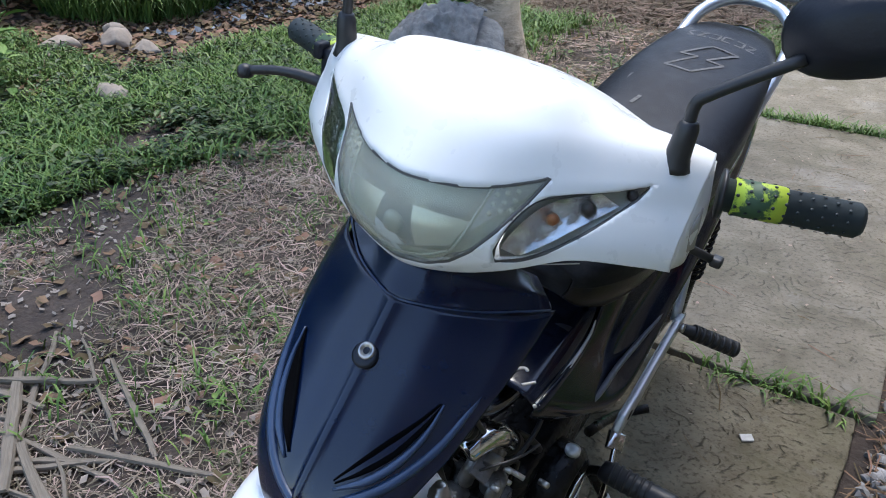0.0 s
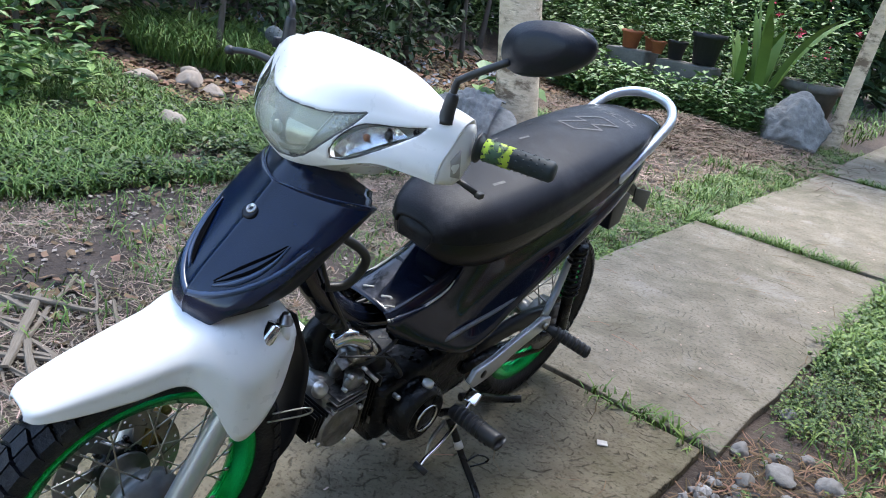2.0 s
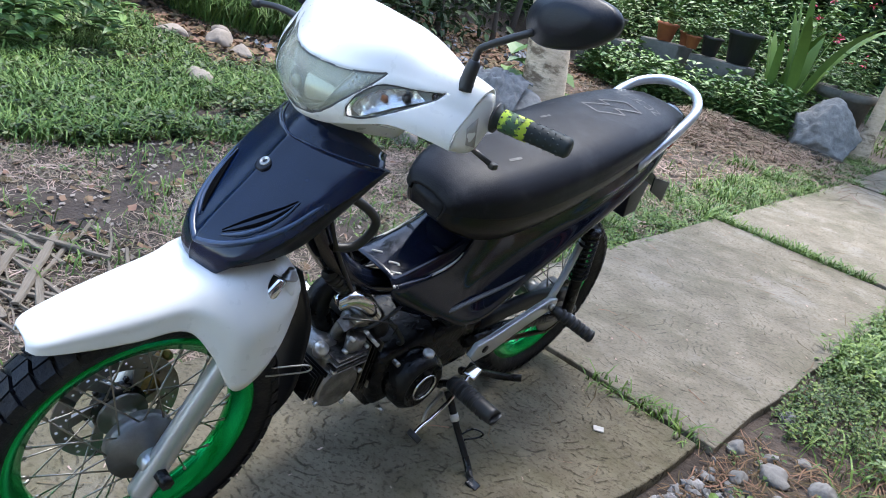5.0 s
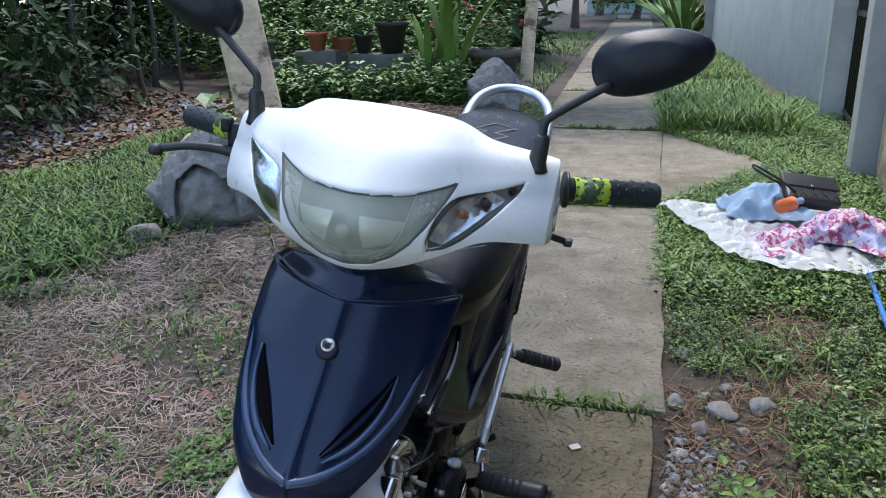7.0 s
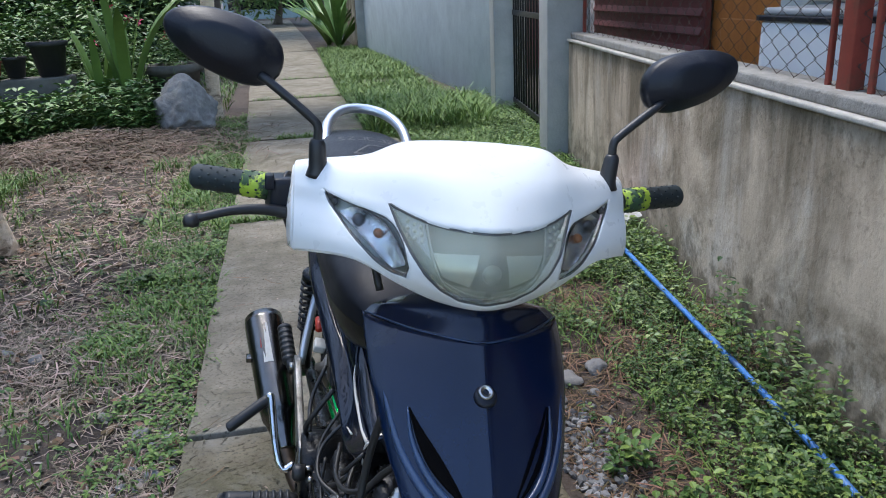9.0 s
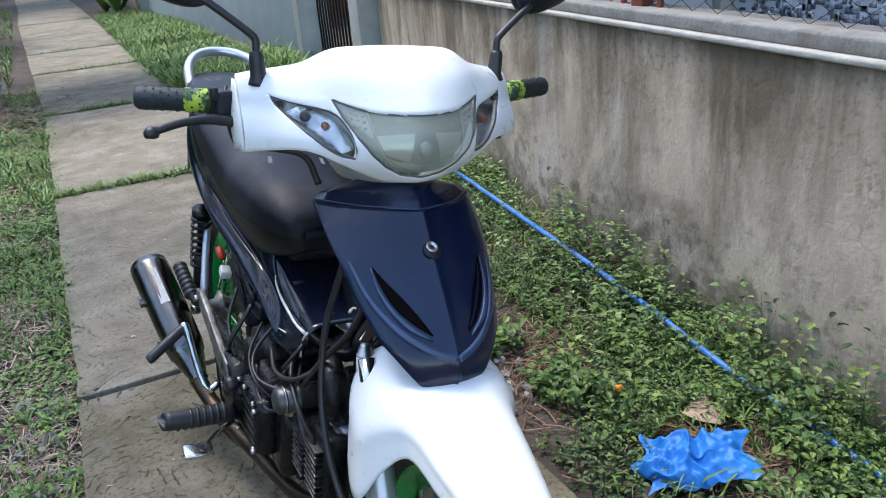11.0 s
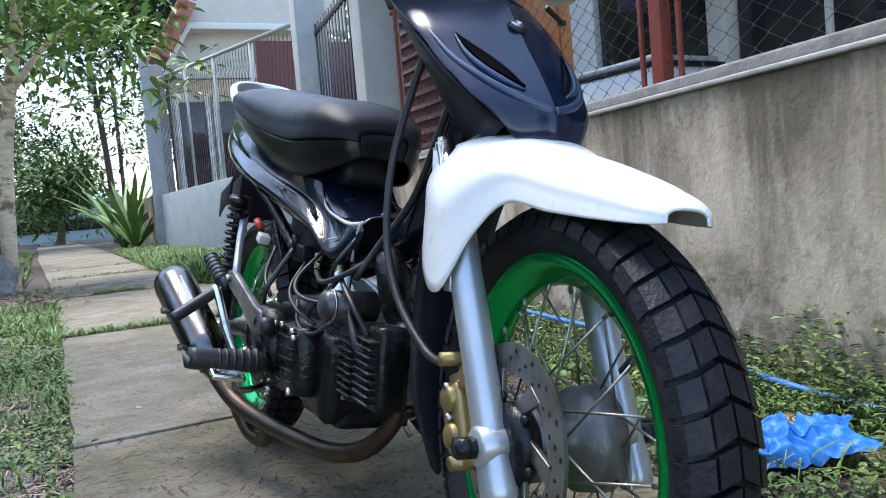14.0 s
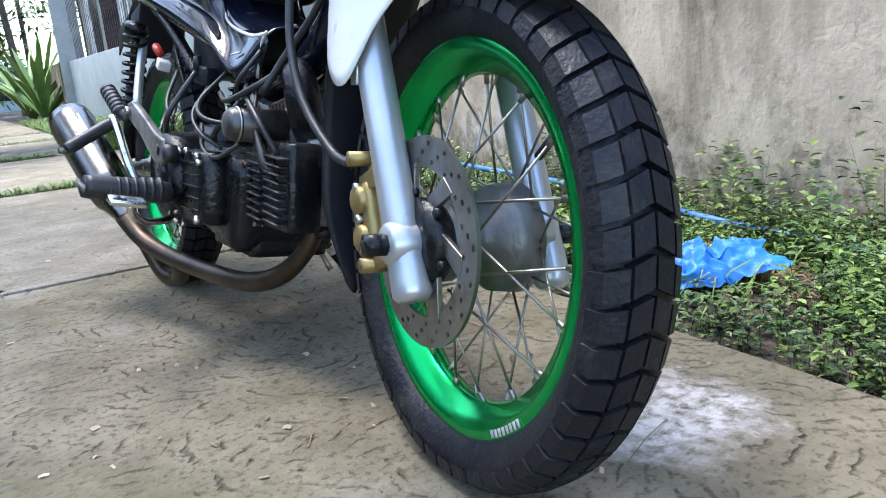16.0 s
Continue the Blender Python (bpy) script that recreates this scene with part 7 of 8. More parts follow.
# litter on the soil
stuff("straw", strips(spots(36000, -3.2, -0.88, -1.2, 3.6, lambda x, y: x < path_l(y) + 0.01 and soil_edge(x, y) < 0.6, 0.44, 1.6, 1), 0.015, 0.10, 0.0005, 0.0019, 0.022), STRAW, "dry straw and stalks on the soil", "straw")
stuff("straw", strips(spots(15000, -3.6, -1.0, 2.2, 7.8, lambda x, y: x < path_l(y) - 0.1, 0.42, 1.2, 3), 0.03, 0.16, 0.001, 0.003, 0.03), STRAW, "dry stalks on the yard", "straw")
stuff("leaf_litter", strips(spots(4200, -6.2, -0.95, -1, 7.5, lambda x, y: x < path_l(y), 0.42, 1.0, 8), 0.02, 0.06, 0.006, 0.016, 0.015), DEADLEAF, "brown fallen leaves on the ground", "leaf litter")
stuff("chips", strips(spots(3200, -3.2, -0.95, -0.8, 4.5, lambda x, y: x < path_l(y)), 0.008, 0.028, 0.003, 0.009, 0.012), PALESTONE, "pale chips and crumbs on the soil", "chips")
bits = [(rnd(-0.9, 0.1), rnd(0.2, 7), 0.001) for _ in range(420)]
stuff("leaf_litter", strips(bits, 0.005, 0.016, 0.0012, 0.0042, 0.003), STRAW, "tiny dry leaves scattered over the path", "leaf litter")
stuff("straw", strips([(rnd(-0.9, 0.1), rnd(0.3, 5), 0.001) for _ in range(60)], 0.04, 0.16, 0.0008, 0.0016, 0.006), DEADLEAF, "thin twigs on the path", "twigs")
# heap of dry brush before the planted bed
heap = []
for _ in range(7500):
    x, y = random.gauss(-2.65, 0.7), random.gauss(7.25, 0.5)
    z = ground_z(x, y) + max(0, 0.15 * math.exp(-((x + 2.55) / 0.6) ** 2 - ((y - 7.3) / 0.7) ** 2)) * rnd(0.2, 1)
    heap.append((x, y, z))
stuff("brush_heap", strips(heap, 0.08, 0.42, 0.0015, 0.004, 0.08), BRUSH, "heap of dry brown brush", "brush")

# gravel beside the slabs
geo = []
for i in range(420):
    if i < 300:
        x, y = random.gauss(0.22, 0.07), random.gauss(1.60, 0.16)
        if x < path_r(y) + 0.01:
            x = path_r(y) + rnd(0.01, 0.1)
    else:
        x, y = -0.97 - abs(random.gauss(0, 0.09)), rnd(1.0, 2.1)
    s = rnd(0.006, 0.02)
    geo.append(moved(lump((s, s * rnd(0.6, 1), s * rnd(0.5, 0.9)), i, 0.4, 1), pose(x, y, ground_z(x, y) + s * 0.3, rnd(0, 90), rnd(0, 90), rnd(0, 360))))
stuff("gravel", join(*geo), GRAVEL, "grey gravel beside the slab", "gravel")


def crag(size, seed, rough, div):
    """A broken stone: a noisy ball cut by many flat planes."""
    rng = random.Random(seed)
    cuts = []
    for _ in range(15):
        n = Vector((rng.gauss(0, 1), rng.gauss(0, 1), rng.gauss(0, 0.8))).normalized()
        cuts.append((n, rng.uniform(0.66, 0.92)))
    vs, fs = lump((1, 1, 1), seed, rough, div)
    out = []
    for v in vs:
        v = Vector(v)
        for n, d in cuts:
            k = v.dot(n) - d
            if k > 0:
                v = v - n * k * 0.85
        v += v.normalized() * (0.055 * noise.noise(v * 6 + Vector((seed, 0, 0))) + 0.028 * noise.noise(v * 15))
        out.append(Vector((v.x * size[0], v.y * size[1], v.z * size[2])) * 1.12)
    return out, fs


def stone(name, x, y, size, seed, mat, label, category="stone", rough=0.3, dz=0.0, turn=0, div=3, group=""):
    ob = mesh(name, crag(size, seed, rough, div), mat)
    ob.matrix_world = pose(x, y, ground_z(x, y) + size[2] * 0.40 + dz, 0, 0, turn)
    return tagged(ob, label, category, group)


boulder = stone("boulder", -2.48, 3.72, (0.37, 0.30, 0.33), 4, STONE, "grey boulder beside a tree, with a rag on top", "boulder", 0.2, 0.02, 20, 5)
stone("stone", -2.64, 3.22, (0.11, 0.075, 0.07), 9, PALESTONE, "pale rounded stone in the grass", turn=15, rough=0.18)
stone("rock", -1.78, 8.2, (0.36, 0.30, 0.33), 12, STONE, "large grey rock beside the path", "rock", 0.24, 0.02, 40, 5)
for i, (x, y, s) in enumerate(((-4.9, 2.75, 0.10), (-5.2, 2.95, 0.12), (-5.45, 2.6, 0.09), (-5.0, 3.3, 0.14), (-5.25, 3.45, 0.12), (-4.75, 3.35, 0.10))):
    stone("stone", x, y, (s, s * 0.8, s * 0.65), 20 + i, PALESTONE, "pale stone in a row on the lawn", dz=-0.02, turn=40 * i, group="row of stones")
stone("stone", -3.9, 2.52, (0.12, 0.09, 0.085), 31, PALESTONE, "pale angular stone in the grass", turn=30)
for i, (x, y, s) in enumerate((x, y, s * 0.8) for x, y, s in ((0.30, 2.03, 0.06), (0.43, 2.08, 0.055), (0.24, 1.92, 0.04), (0.36, 1.93, 0.03), (0.20, 2.42, 0.045), (0.17, 2.06, 0.045), (0.22, 2.7, 0.03), (0.33, 2.2, 0.03), (0.26, 2.13, 0.035), (-1.55, 2.95, 0.03), (-1.75, 2.8, 0.035), (-1.62, 2.72, 0.035), (-1.1, 2.05, 0.04), (-1.25, 2.2, 0.03))):
    stone("rubble", x, y, (s, s * 0.85, s * 0.7), 40 + i, STONE, "broken lump of grey concrete", "rubble", 0.4, -0.005, 50 * i, 3, "rubble beside the path")
SPLINT = material("weathered_split_wood", (0.29, 0.238, 0.175), (0.13, 0.105, 0.078), rough=0.9, scale=5, bump=0.5, bscale=14, stretch=(1, 14, 14), dirt=(0.12, 0.10, 0.08), dscale=3, dlevel=0.6)
rng = random.Random(5)
boards = [(-1.22 - rng.uniform(0, 0.75), 0.42 + rng.uniform(0, 0.52), rng.uniform(0.25, 0.62), rng.choice((8, -14, 24, 40, -30)) + rng.uniform(-12, 12)) for _ in range(30)]
for i, (x, y, l, a) in enumerate(boards):
    rows = []
    for k in range(7):
        u = k / 6
        w, h, b = (0.0035 + (0.006, 0.002, 0.014)[i % 3]) * (0.55 + 0.45 * math.sin(math.pi * (0.15 + 0.7 * u))) * rnd(0.75, 1.1), 0.008, 0.01 * noise.noise(Vector((u * 3, i, 0)))
        rows.append([(l * (u - 0.5), -w + b, 0), (l * (u - 0.5), -w * 0.8 + b, h), (l * (u - 0.5), w * 0.7 + b, h * rnd(0.7, 1.3)), (l * (u - 0.5), w + b, 0)])
    st2 = mesh("split_board", skin(rows, 1, 1, 0, True, True), SPLINT, smooth=False)
    st2.matrix_world = pose(x, y, ground_z(x, y) + 0.012 + 0.004 * (i % 5), 0, 2, a)
    tagged(st2, "dry grey split board lying on the soil", "board", "pile of split boards")
scrap = tagged(mesh("paper_scrap", block(0.03, 0.022, 0.004, (0, 0, 0), 0.001, (4, 0, 0)), PAINTCHIP), "white scrap on the concrete", "scrap")
scrap.matrix_world = pose(-0.103, 1.69, 0.006, 0, 0, 35)

# rag on the boulder
RAG = material("grey_rag", (0.27, 0.26, 0.25), (0.15, 0.145, 0.14), rough=0.95, scale=30, bump=0.3, bscale=200, dirt=(0.09, 0.085, 0.08), dscale=9, dlevel=0.6)


def crumple(nx, ny, sx, sy, amp, freq, seed, dome=0.0, droop=0.0, edge=0.15):
    vs = []
    for j in range(ny + 1):
        for i in range(nx + 1):
            u, v = 2 * i / nx - 1, 2 * j / ny - 1
            x, y = u * sx / 2, v * sy / 2
            x += edge * sx * 0.5 * noise.noise(Vector((u * 1.5, v * 1.5, seed)))
            y += edge * sy * 0.5 * noise.noise(Vector((u * 1.5, v * 1.5, seed + 9)))
            z = amp * (1 - abs(noise.noise(Vector((x * freq, y * freq, seed)))) * 2.2) + amp * 0.5 * noise.noise(Vector((x * freq * 2.6, y * freq * 2.6, seed + 3)))
            r = max(abs(u), abs(v))
            z = z * (0.35 + 0.65 * (1 - r ** 4)) + dome * (1 - min(1, u * u + v * v)) - droop * r ** 3
            vs.append((x, y, z))
    return vs, grid_faces(ny + 1, nx + 1)


vs, fs = crumple(56, 48, 0.50, 0.42, 0.034, 12, 3, 0.0, 0.0)
near = np.array([boulder.matrix_world @ v.co for v in boulder.data.vertices])
m = pose(-2.45, 3.66, 0, 0, 0, 20)
laid = []
for v in vs:
    q = m @ Vector((v[0], v[1], 0))
    k = (near[:, 0] - q.x) ** 2 + (near[:, 1] - q.y) ** 2 < 0.0016
    laid.append((q.x, q.y, (near[k, 2].max() if k.any() else 0.02) + 0.03 + v[2]))
rag = tagged(mesh("rag", (laid, fs), RAG), "crumpled dirty grey rag lying on the boulder", "rag")


# trees
def tree(name, base, top, r0, r1, mat, label, limbs=3, crown=None, leaf_mat=None, seed=0, big=1.0):
    e = thing(name, label, "tree", pose(base[0], base[1], ground_z(base[0], base[1]) - 0.05))
    t = Vector(top) - Vector((base[0], base[1], 0))
    pts, rad = [], []
    for i in range(9):
        u = i / 8
        w = 0.05 * math.sin(u * 5 + seed)
        pts.append((t.x * u + w, t.y * u + 0.04 * math.cos(u * 4 + seed), t.z * u))
        rad.append((r0 + (r1 - r0) * u) * (1 + 0.45 * max(0, 0.12 - u) / 0.12) * rnd(0.95, 1.06))
    part("trunk", tube(pts, rad, 16, 4), mat, e)
    for k in range(limbs):
        u = 0.62 + 0.34 * k / max(1, limbs)
        a = seed * 2.1 + k * 2.3
        p = Vector((t.x * u, t.y * u, t.z * u))
        part("limb", tube([p, p + Vector((math.cos(a) * 0.4, math.sin(a) * 0.4, 0.5)), p + Vector((math.cos(a) * 1.0, math.sin(a) * 1.0, 1.0))], [r1 * 0.8, r1 * 0.5, r1 * 0.25], 9, 4), mat, e)
    if crown:
        vs, fs = [], []
        for _ in range(crown[0]):
            c = Vector((t.x + random.gauss(0, crown[1]), t.y + random.gauss(0, crown[1]), t.z + crown[3] + random.gauss(0, crown[2])))
            for _ in range(26):
                d = Vector((random.gauss(0, 1), random.gauss(0, 1), random.gauss(0, 0.6))).normalized()
                leaf(vs, fs, c + d * rnd(0.05, 0.5) * big, d, Vector((rnd(-0.5, 0.5), rnd(-0.5, 0.5), 1)).normalized(), rnd(0.10, 0.22) * big, rnd(0.05, 0.10) * big)
        part("crown", (vs, fs), leaf_mat or LEAF, e, smooth=False)["kind"] = "stuff"
    return e


tree("tree", (-2.42, 4.22), (-2.62, 4.1, 3.4), 0.155, 0.125, BARK, "tree with a pale peeling trunk beside a boulder", 3, (120, 1.5, 0.5, 1.2), LEAF, 1)
tree("tree", (-1.62, 8.95), (-1.2, 9.2, 3.2), 0.085, 0.06, BARK, "slender leaning tree beside the path", 4, (85, 0.75, 0.6, 0.0), BRIGHTLEAF, 2)

# planted bed: shrubs, pots and sword-leaved plants
stuff("shrubs", plants([(x, y, z) for x, y, z in spots(640, -4.9, -1.95, 7.7, 9.4, lambda x, y: y > 7.9 + 0.25 * (x + 3.2) ** 2 - 0.3 and not (-4.4 < x < -3.0 and y > 8.55))], 0.2, 0.55, 0.075, 0.14, (10, 18), 0.55), LEAF, "leafy green shrubs in a planted bed", "shrubs")
stuff("shrubs", plants(spots(420, -7.5, -2.4, 9.3, 13.5), 0.6, 2.1, 0.08, 0.17, (14, 26), 0.5), LEAF, "taller leafy shrubs among the pots", "shrubs")
POT = material("terracotta", (0.42, 0.13, 0.06), (0.30, 0.09, 0.045), rough=0.8, scale=20)
DARKPOT = material("black_plant_pot", (0.03, 0.03, 0.032), rough=0.6, scale=20)
GREYPOT = material("weathered_cement_pot", (0.17, 0.16, 0.14), (0.08, 0.076, 0.068), rough=0.9, scale=9, bump=0.3, bscale=40)


def pot(x, y, z, r, h, mat, label, plant_h=0.35, n=10):
    e = thing("potted_plant", label, "potted plant", pose(x, y, z), "potted plants in the bed")
    part("pot", lathe([(r * 0.68, 0), (r * 0.95, h * 0.86), (r * 1.08, h * 0.86), (r * 1.08, h), (r * 0.92, h), (r * 0.88, h * 0.86), (0.01, h * 0.84)], 20, "z"), mat, e)
    part("foliage", plants([(random.gauss(0, r * 0.4), random.gauss(0, r * 0.4), h * 0.84) for _ in range(n)], plant_h * 0.5, plant_h, 0.05, 0.10, (8, 16), 0.55), LEAF, e, smooth=False)


for name, x, y, w, d, h in (("plinth", -4.1, 8.85, 0.55, 0.35, 0.62), ("plinth", -3.35, 8.9, 0.7, 0.35, 0.58), ("plinth", -4.9, 8.8, 0.6, 0.35, 0.5)):
    o = tagged(mesh(name, block(w, d, h, (0, 0, h / 2), 0.015), GREYPOT), "weathered cement block that carries flower pots", "plinth", "plinths in the bed")
    o.matrix_world = pose(x, y, -0.03, 0, 0, rnd(-8, 8))
pot(-3.72, 8.75, 0.60, 0.09, 0.15, POT, "small terracotta pot with a green plant", 0.2)
pot(-4.12, 8.8, 0.60, 0.13, 0.21, POT, "orange terracotta pot with a green plant")
pot(-3.88, 8.9, 0.60, 0.10, 0.16, POT, "small terracotta pot with a green plant", 0.2)
pot(-3.55, 8.9, 0.56, 0.12, 0.22, DARKPOT, "dark pot with a leafy plant")
pot(-3.2, 8.95, 0.56, 0.19, 0.36, DARKPOT, "large black pot with a shrub", 0.5, 18)
pot(-4.85, 8.8, 0.48, 0.14, 0.24, GREYPOT, "grey pot with a leafy plant")
pot(-1.95, 9.05, -0.02, 0.30, 0.62, GREYPOT, "large weathered cement planter with a shrub", 0.6, 26)
pot(-2.55, 9.6, -0.02, 0.22, 0.4, DARKPOT, "dark pot with a leafy plant", 0.6, 18)


def sword_plant(x, y, n, l, w, label):
    e = thing("sword_plant", label, "plant", pose(x, y, -0.03), "sword-leaved plants")
    for i in range(n):
        a = 2.4 * i + rnd(-0.3, 0.3)
        ll, b = l * rnd(0.7, 1.1), rnd(0.12, 0.55)
        d = Vector((math.cos(a), math.sin(a), 0))
        rows = []
        for k in range(7):
            u = k / 6
            c = d * (ll * b * u * (0.5 + 0.5 * u)) + Vector((0, 0, ll * (u - b * 0.55 * u ** 2.6)))
            ww = w * (0.35 + 1.2 * u) * (1 - u) ** 0.6 + 0.003
            s = Vector((-d.y, d.x, 0)) * ww
            rows.append([c + s, c - d * ww * 0.25 - Vector((0, 0, ww * 0.3)), c - s])
        part("leaf", skin(rows, 1, 2), GRASS, e)
    return e


sword_plant(-2.42, 8.75, 9, 1.9, 0.085, "tall plant with broad sword-shaped leaves")
sword_plant(-2.75, 9.0, 6, 1.5, 0.07, "plant with broad sword-shaped leaves")

# bush with large leaves on the lawn, low broad leaves by the tree
stuff("shrubs", plants(spots(46, -5.2, -4.3, 1.2, 2.3), 0.3, 0.85, 0.09, 0.17, (9, 16), 0.5), LEAF, "bush with large drooping leaves", "shrubs")
stuff("shrubs", plants(spots(14, -3.1, -2.75, 4.4, 4.8), 0.25, 0.6, 0.18, 0.28, (4, 6), 0.7), LEAF, "broad round leaves beside the tree", "shrubs")
# thicket that closes the yard on the left
vs, fs = [], []
for _ in range(5200):
    x = rnd(-12, -4.9)
    y = rnd(-3, 22)
    edge = -5.5 - 0.9 * noise.noise(Vector((y * 0.5, 0, 3))) - (0.8 if y < 3.8 else 0)
    if x > edge or (y > 7.5 and x > -7.2):
        continue
    if rnd(0, 1) > 1.5 / (1 + max(0, edge - x)):
        continue
    z = ground_z(x, y) + 0.12 + rnd(0, 1) ** 0.9 * min(4.2, 1.1 + 1.1 * (edge - x))
    c = Vector((x, y, z))
    for _ in range(26):
        d = Vector((random.gauss(0, 1), random.gauss(0, 1), random.gauss(0, 0.7))).normalized()
        leaf(vs, fs, c + d * rnd(0.03, 0.5), d, Vector((rnd(-0.6, 0.6), rnd(-0.6, 0.6), 1)).normalized(), rnd(0.08, 0.2), rnd(0.04, 0.09))
# tall back rows that shut out the horizon
for _ in range(2600):
    u = rnd(0, 1)
    x, y = (-12.5 + 4.5 * u ** 2 + rnd(-1.2, 1.2), -8 + 26 * u) if rnd(0, 1) < 0.64 else (rnd(-9, -2.7), 15 + rnd(-1, 1.5))
    c = Vector((x, y, rnd(0, 1) * 4.6))
    for _ in range(18):
        d = Vector((random.gauss(0, 1), random.gauss(0, 1), random.gauss(0, 0.7))).normalized()
        leaf(vs, fs, c + d * rnd(0.05, 0.7), d, Vector((rnd(-0.6, 0.6), rnd(-0.6, 0.6), 1)).normalized(), rnd(0.2, 0.42), rnd(0.1, 0.2))
stuff("thicket", (vs, fs), DARKLEAF, "dense dark thicket beyond the lawn", "thicket")
stuff("leaf_litter", strips(spots(12000, -9.0, -3.4, 2.3, 8.5, lambda x, y: x < -4.3 or y > 3.9), 0.03, 0.09, 0.008, 0.024, 0.03), DEADLEAF, "brown fallen leaves under the thicket", "leaf litter")
GREYLITTER = material("bleached_litter", (0.22, 0.235, 0.26), (0.10, 0.105, 0.12), rough=0.7, scale=5, world_space=True, island=0.5)
stuff("leaf_litter", strips(spots(1500, -9.0, -4.8, 3.6, 8.0, None, 0.48, 0.9, 3), 0.03, 0.10, 0.008, 0.025, 0.05), GREYLITTER, "bleached grey leaves and scraps under the thicket", "leaf litter")
PINK = material("pink_petals", (0.65, 0.06, 0.14), (0.5, 0.03, 0.08), rough=0.6, scale=20)
pv, pf = [], []
for _ in range(26):
    c = Vector((rnd(-2.9, -1.7), rnd(9.0, 10.4), rnd(0.8, 1.9)))
    for _ in range(7):
        d = Vector((random.gauss(0, 1), random.gauss(0, 1), random.gauss(0, 0.6))).normalized()
        leaf(pv, pf, c + d * 0.01, d, Vector((rnd(-0.5, 0.5), rnd(-0.5, 0.5), 1)).normalized(), rnd(0.03, 0.06), rnd(0.025, 0.045))
stuff("blossoms", (pv, pf), PINK, "pink blossoms among the shrubs", "flowers")
for i in range(26):
    x, y = rnd(-8.5, -5.4), rnd(1.0, 9)
    s2 = mesh("stem", tube([(0, 0, -0.05), (rnd(-0.1, 0.1), rnd(-0.1, 0.1), 1.0), (rnd(-0.3, 0.3), rnd(-0.3, 0.3), rnd(1.8, 3.2))], [rnd(0.02, 0.06), 0.025, 0.015], 7, 4), DARKBARK)
    s2.matrix_world = pose(x, y, ground_z(x, y))
    tagged(s2, "thin dark stem in the thicket", "stem", "stems in the thicket")

# far trees behind everything
for i, (x, y, h, s) in enumerate(((0.5, 31, 14.0, 1.9), (2.6, 29, 13.0, 2.0), (-3.5, 30, 12.5, 2.2), (-7, 26, 7, 2.0), (-10.5, 18, 7, 2.0), (-11, 8, 6.5, 2.0), (-12, -1, 6.5, 2.0), (1.6, 46, 20.0, 2.6), (5, 38, 9, 2.2), (-4, 46, 8, 2.2), (9, 30, 9, 2.4), (-9, 38, 8, 2.4), (-1.6, 38, 3.0, 1.2))):
    tree("tree", (x, y), (x + rnd(-0.4, 0.4), y, h * 0.6), 0.13 if h > 10 else 0.2, 0.08, DARKBARK, "tall leafy tree in the distance", 4, (230, s, s * 0.62, 0.8), DARKLEAF if i % 2 else LEAF, i, 1.8)


# ---- behind the wall: fence, house, gate ----
REDSTEEL = material("red_oxide_steel", (0.30, 0.055, 0.035), (0.20, 0.035, 0.022), rough=0.55, scale=18, dirt=(0.12, 0.05, 0.03), dscale=12, dlevel=0.62)
WIRE = material("rusty_wire", (0.14, 0.11, 0.09), (0.08, 0.06, 0.05), rough=0.6, metal=0.6, scale=60)
CREAM = material("cream_house_wall", (0.62, 0.58, 0.50), (0.50, 0.46, 0.39), rough=0.9, scale=4, bump=0.15, bscale=60, world_space=True)
GREYBLUE = material("grey_blue_board", (0.42, 0.48, 0.55), (0.33, 0.38, 0.44), rough=0.7, scale=5, world_space=True)
DOOR = material("orange_varnished_door", (0.55, 0.20, 0.045), (0.40, 0.13, 0.03), rough=0.4, scale=4, stretch=(6, 6, 0.6), world_space=True)
DARKWOOD = material("dark_red_screen", (0.16, 0.035, 0.03), (0.09, 0.02, 0.018), rough=0.6, scale=14, world_space=True)
IRON = material("black_iron", (0.03, 0.03, 0.033), (0.02, 0.02, 0.02), rough=0.5, metal=0.5, scale=30)
DARKGLASS = material("dark_window", (0.02, 0.022, 0.025), rough=0.08, scale=4)
ROOF = material("red_brown_roof_sheet", (0.36, 0.13, 0.08), (0.24, 0.085, 0.055), rough=0.6, scale=5, world_space=True)
TIN = material("pale_blue_tin", (0.42, 0.55, 0.62), (0.32, 0.43, 0.50), rough=0.6, scale=3, world_space=True)

fence = thing("wire_fence", "chain-link fence on red steel posts above the wall", "fence")
ZF, ZT = H0 + 0.105, H0 + 1.25


def fence_x(y):
    return wall_x(y) + 0.09


for y, r in ((1.88, 0.030), (1.77, 0.009), (2.0, 0.009), (5.2, 0.012), (0.35, 0.028), (-1.2, 0.028)):
    part("post", block(r * 1.7, r * 2, ZT - ZF, (fence_x(y), y, (ZF + ZT) / 2), 0.003), REDSTEEL, fence)
part("rail", rod((fence_x(5.3), 5.3, ZT - 0.02), (fence_x(-2), -2, ZT - 0.02), 0.014), REDSTEEL, fence)
wires = []
cell = 0.062
k = 0
y = -1.6
while y < 5.25:
    pts = []
    for i in range(int((ZT - ZF) / cell / 0.6) + 1):
        pts.append(Vector((fence_x(y) + (0.002 if i % 2 else -0.002), y + (cell / 2 if (i + k) % 2 else -cell / 2) * 1.04, ZF + i * cell * 0.6)))
    wires.append(tube(pts, 0.0016, 4, 1, caps=False))
    y += cell
    k += 1
part("mesh_wire", join(*wires), WIRE, fence, "rusty chain-link wire")["kind"] = "stuff"

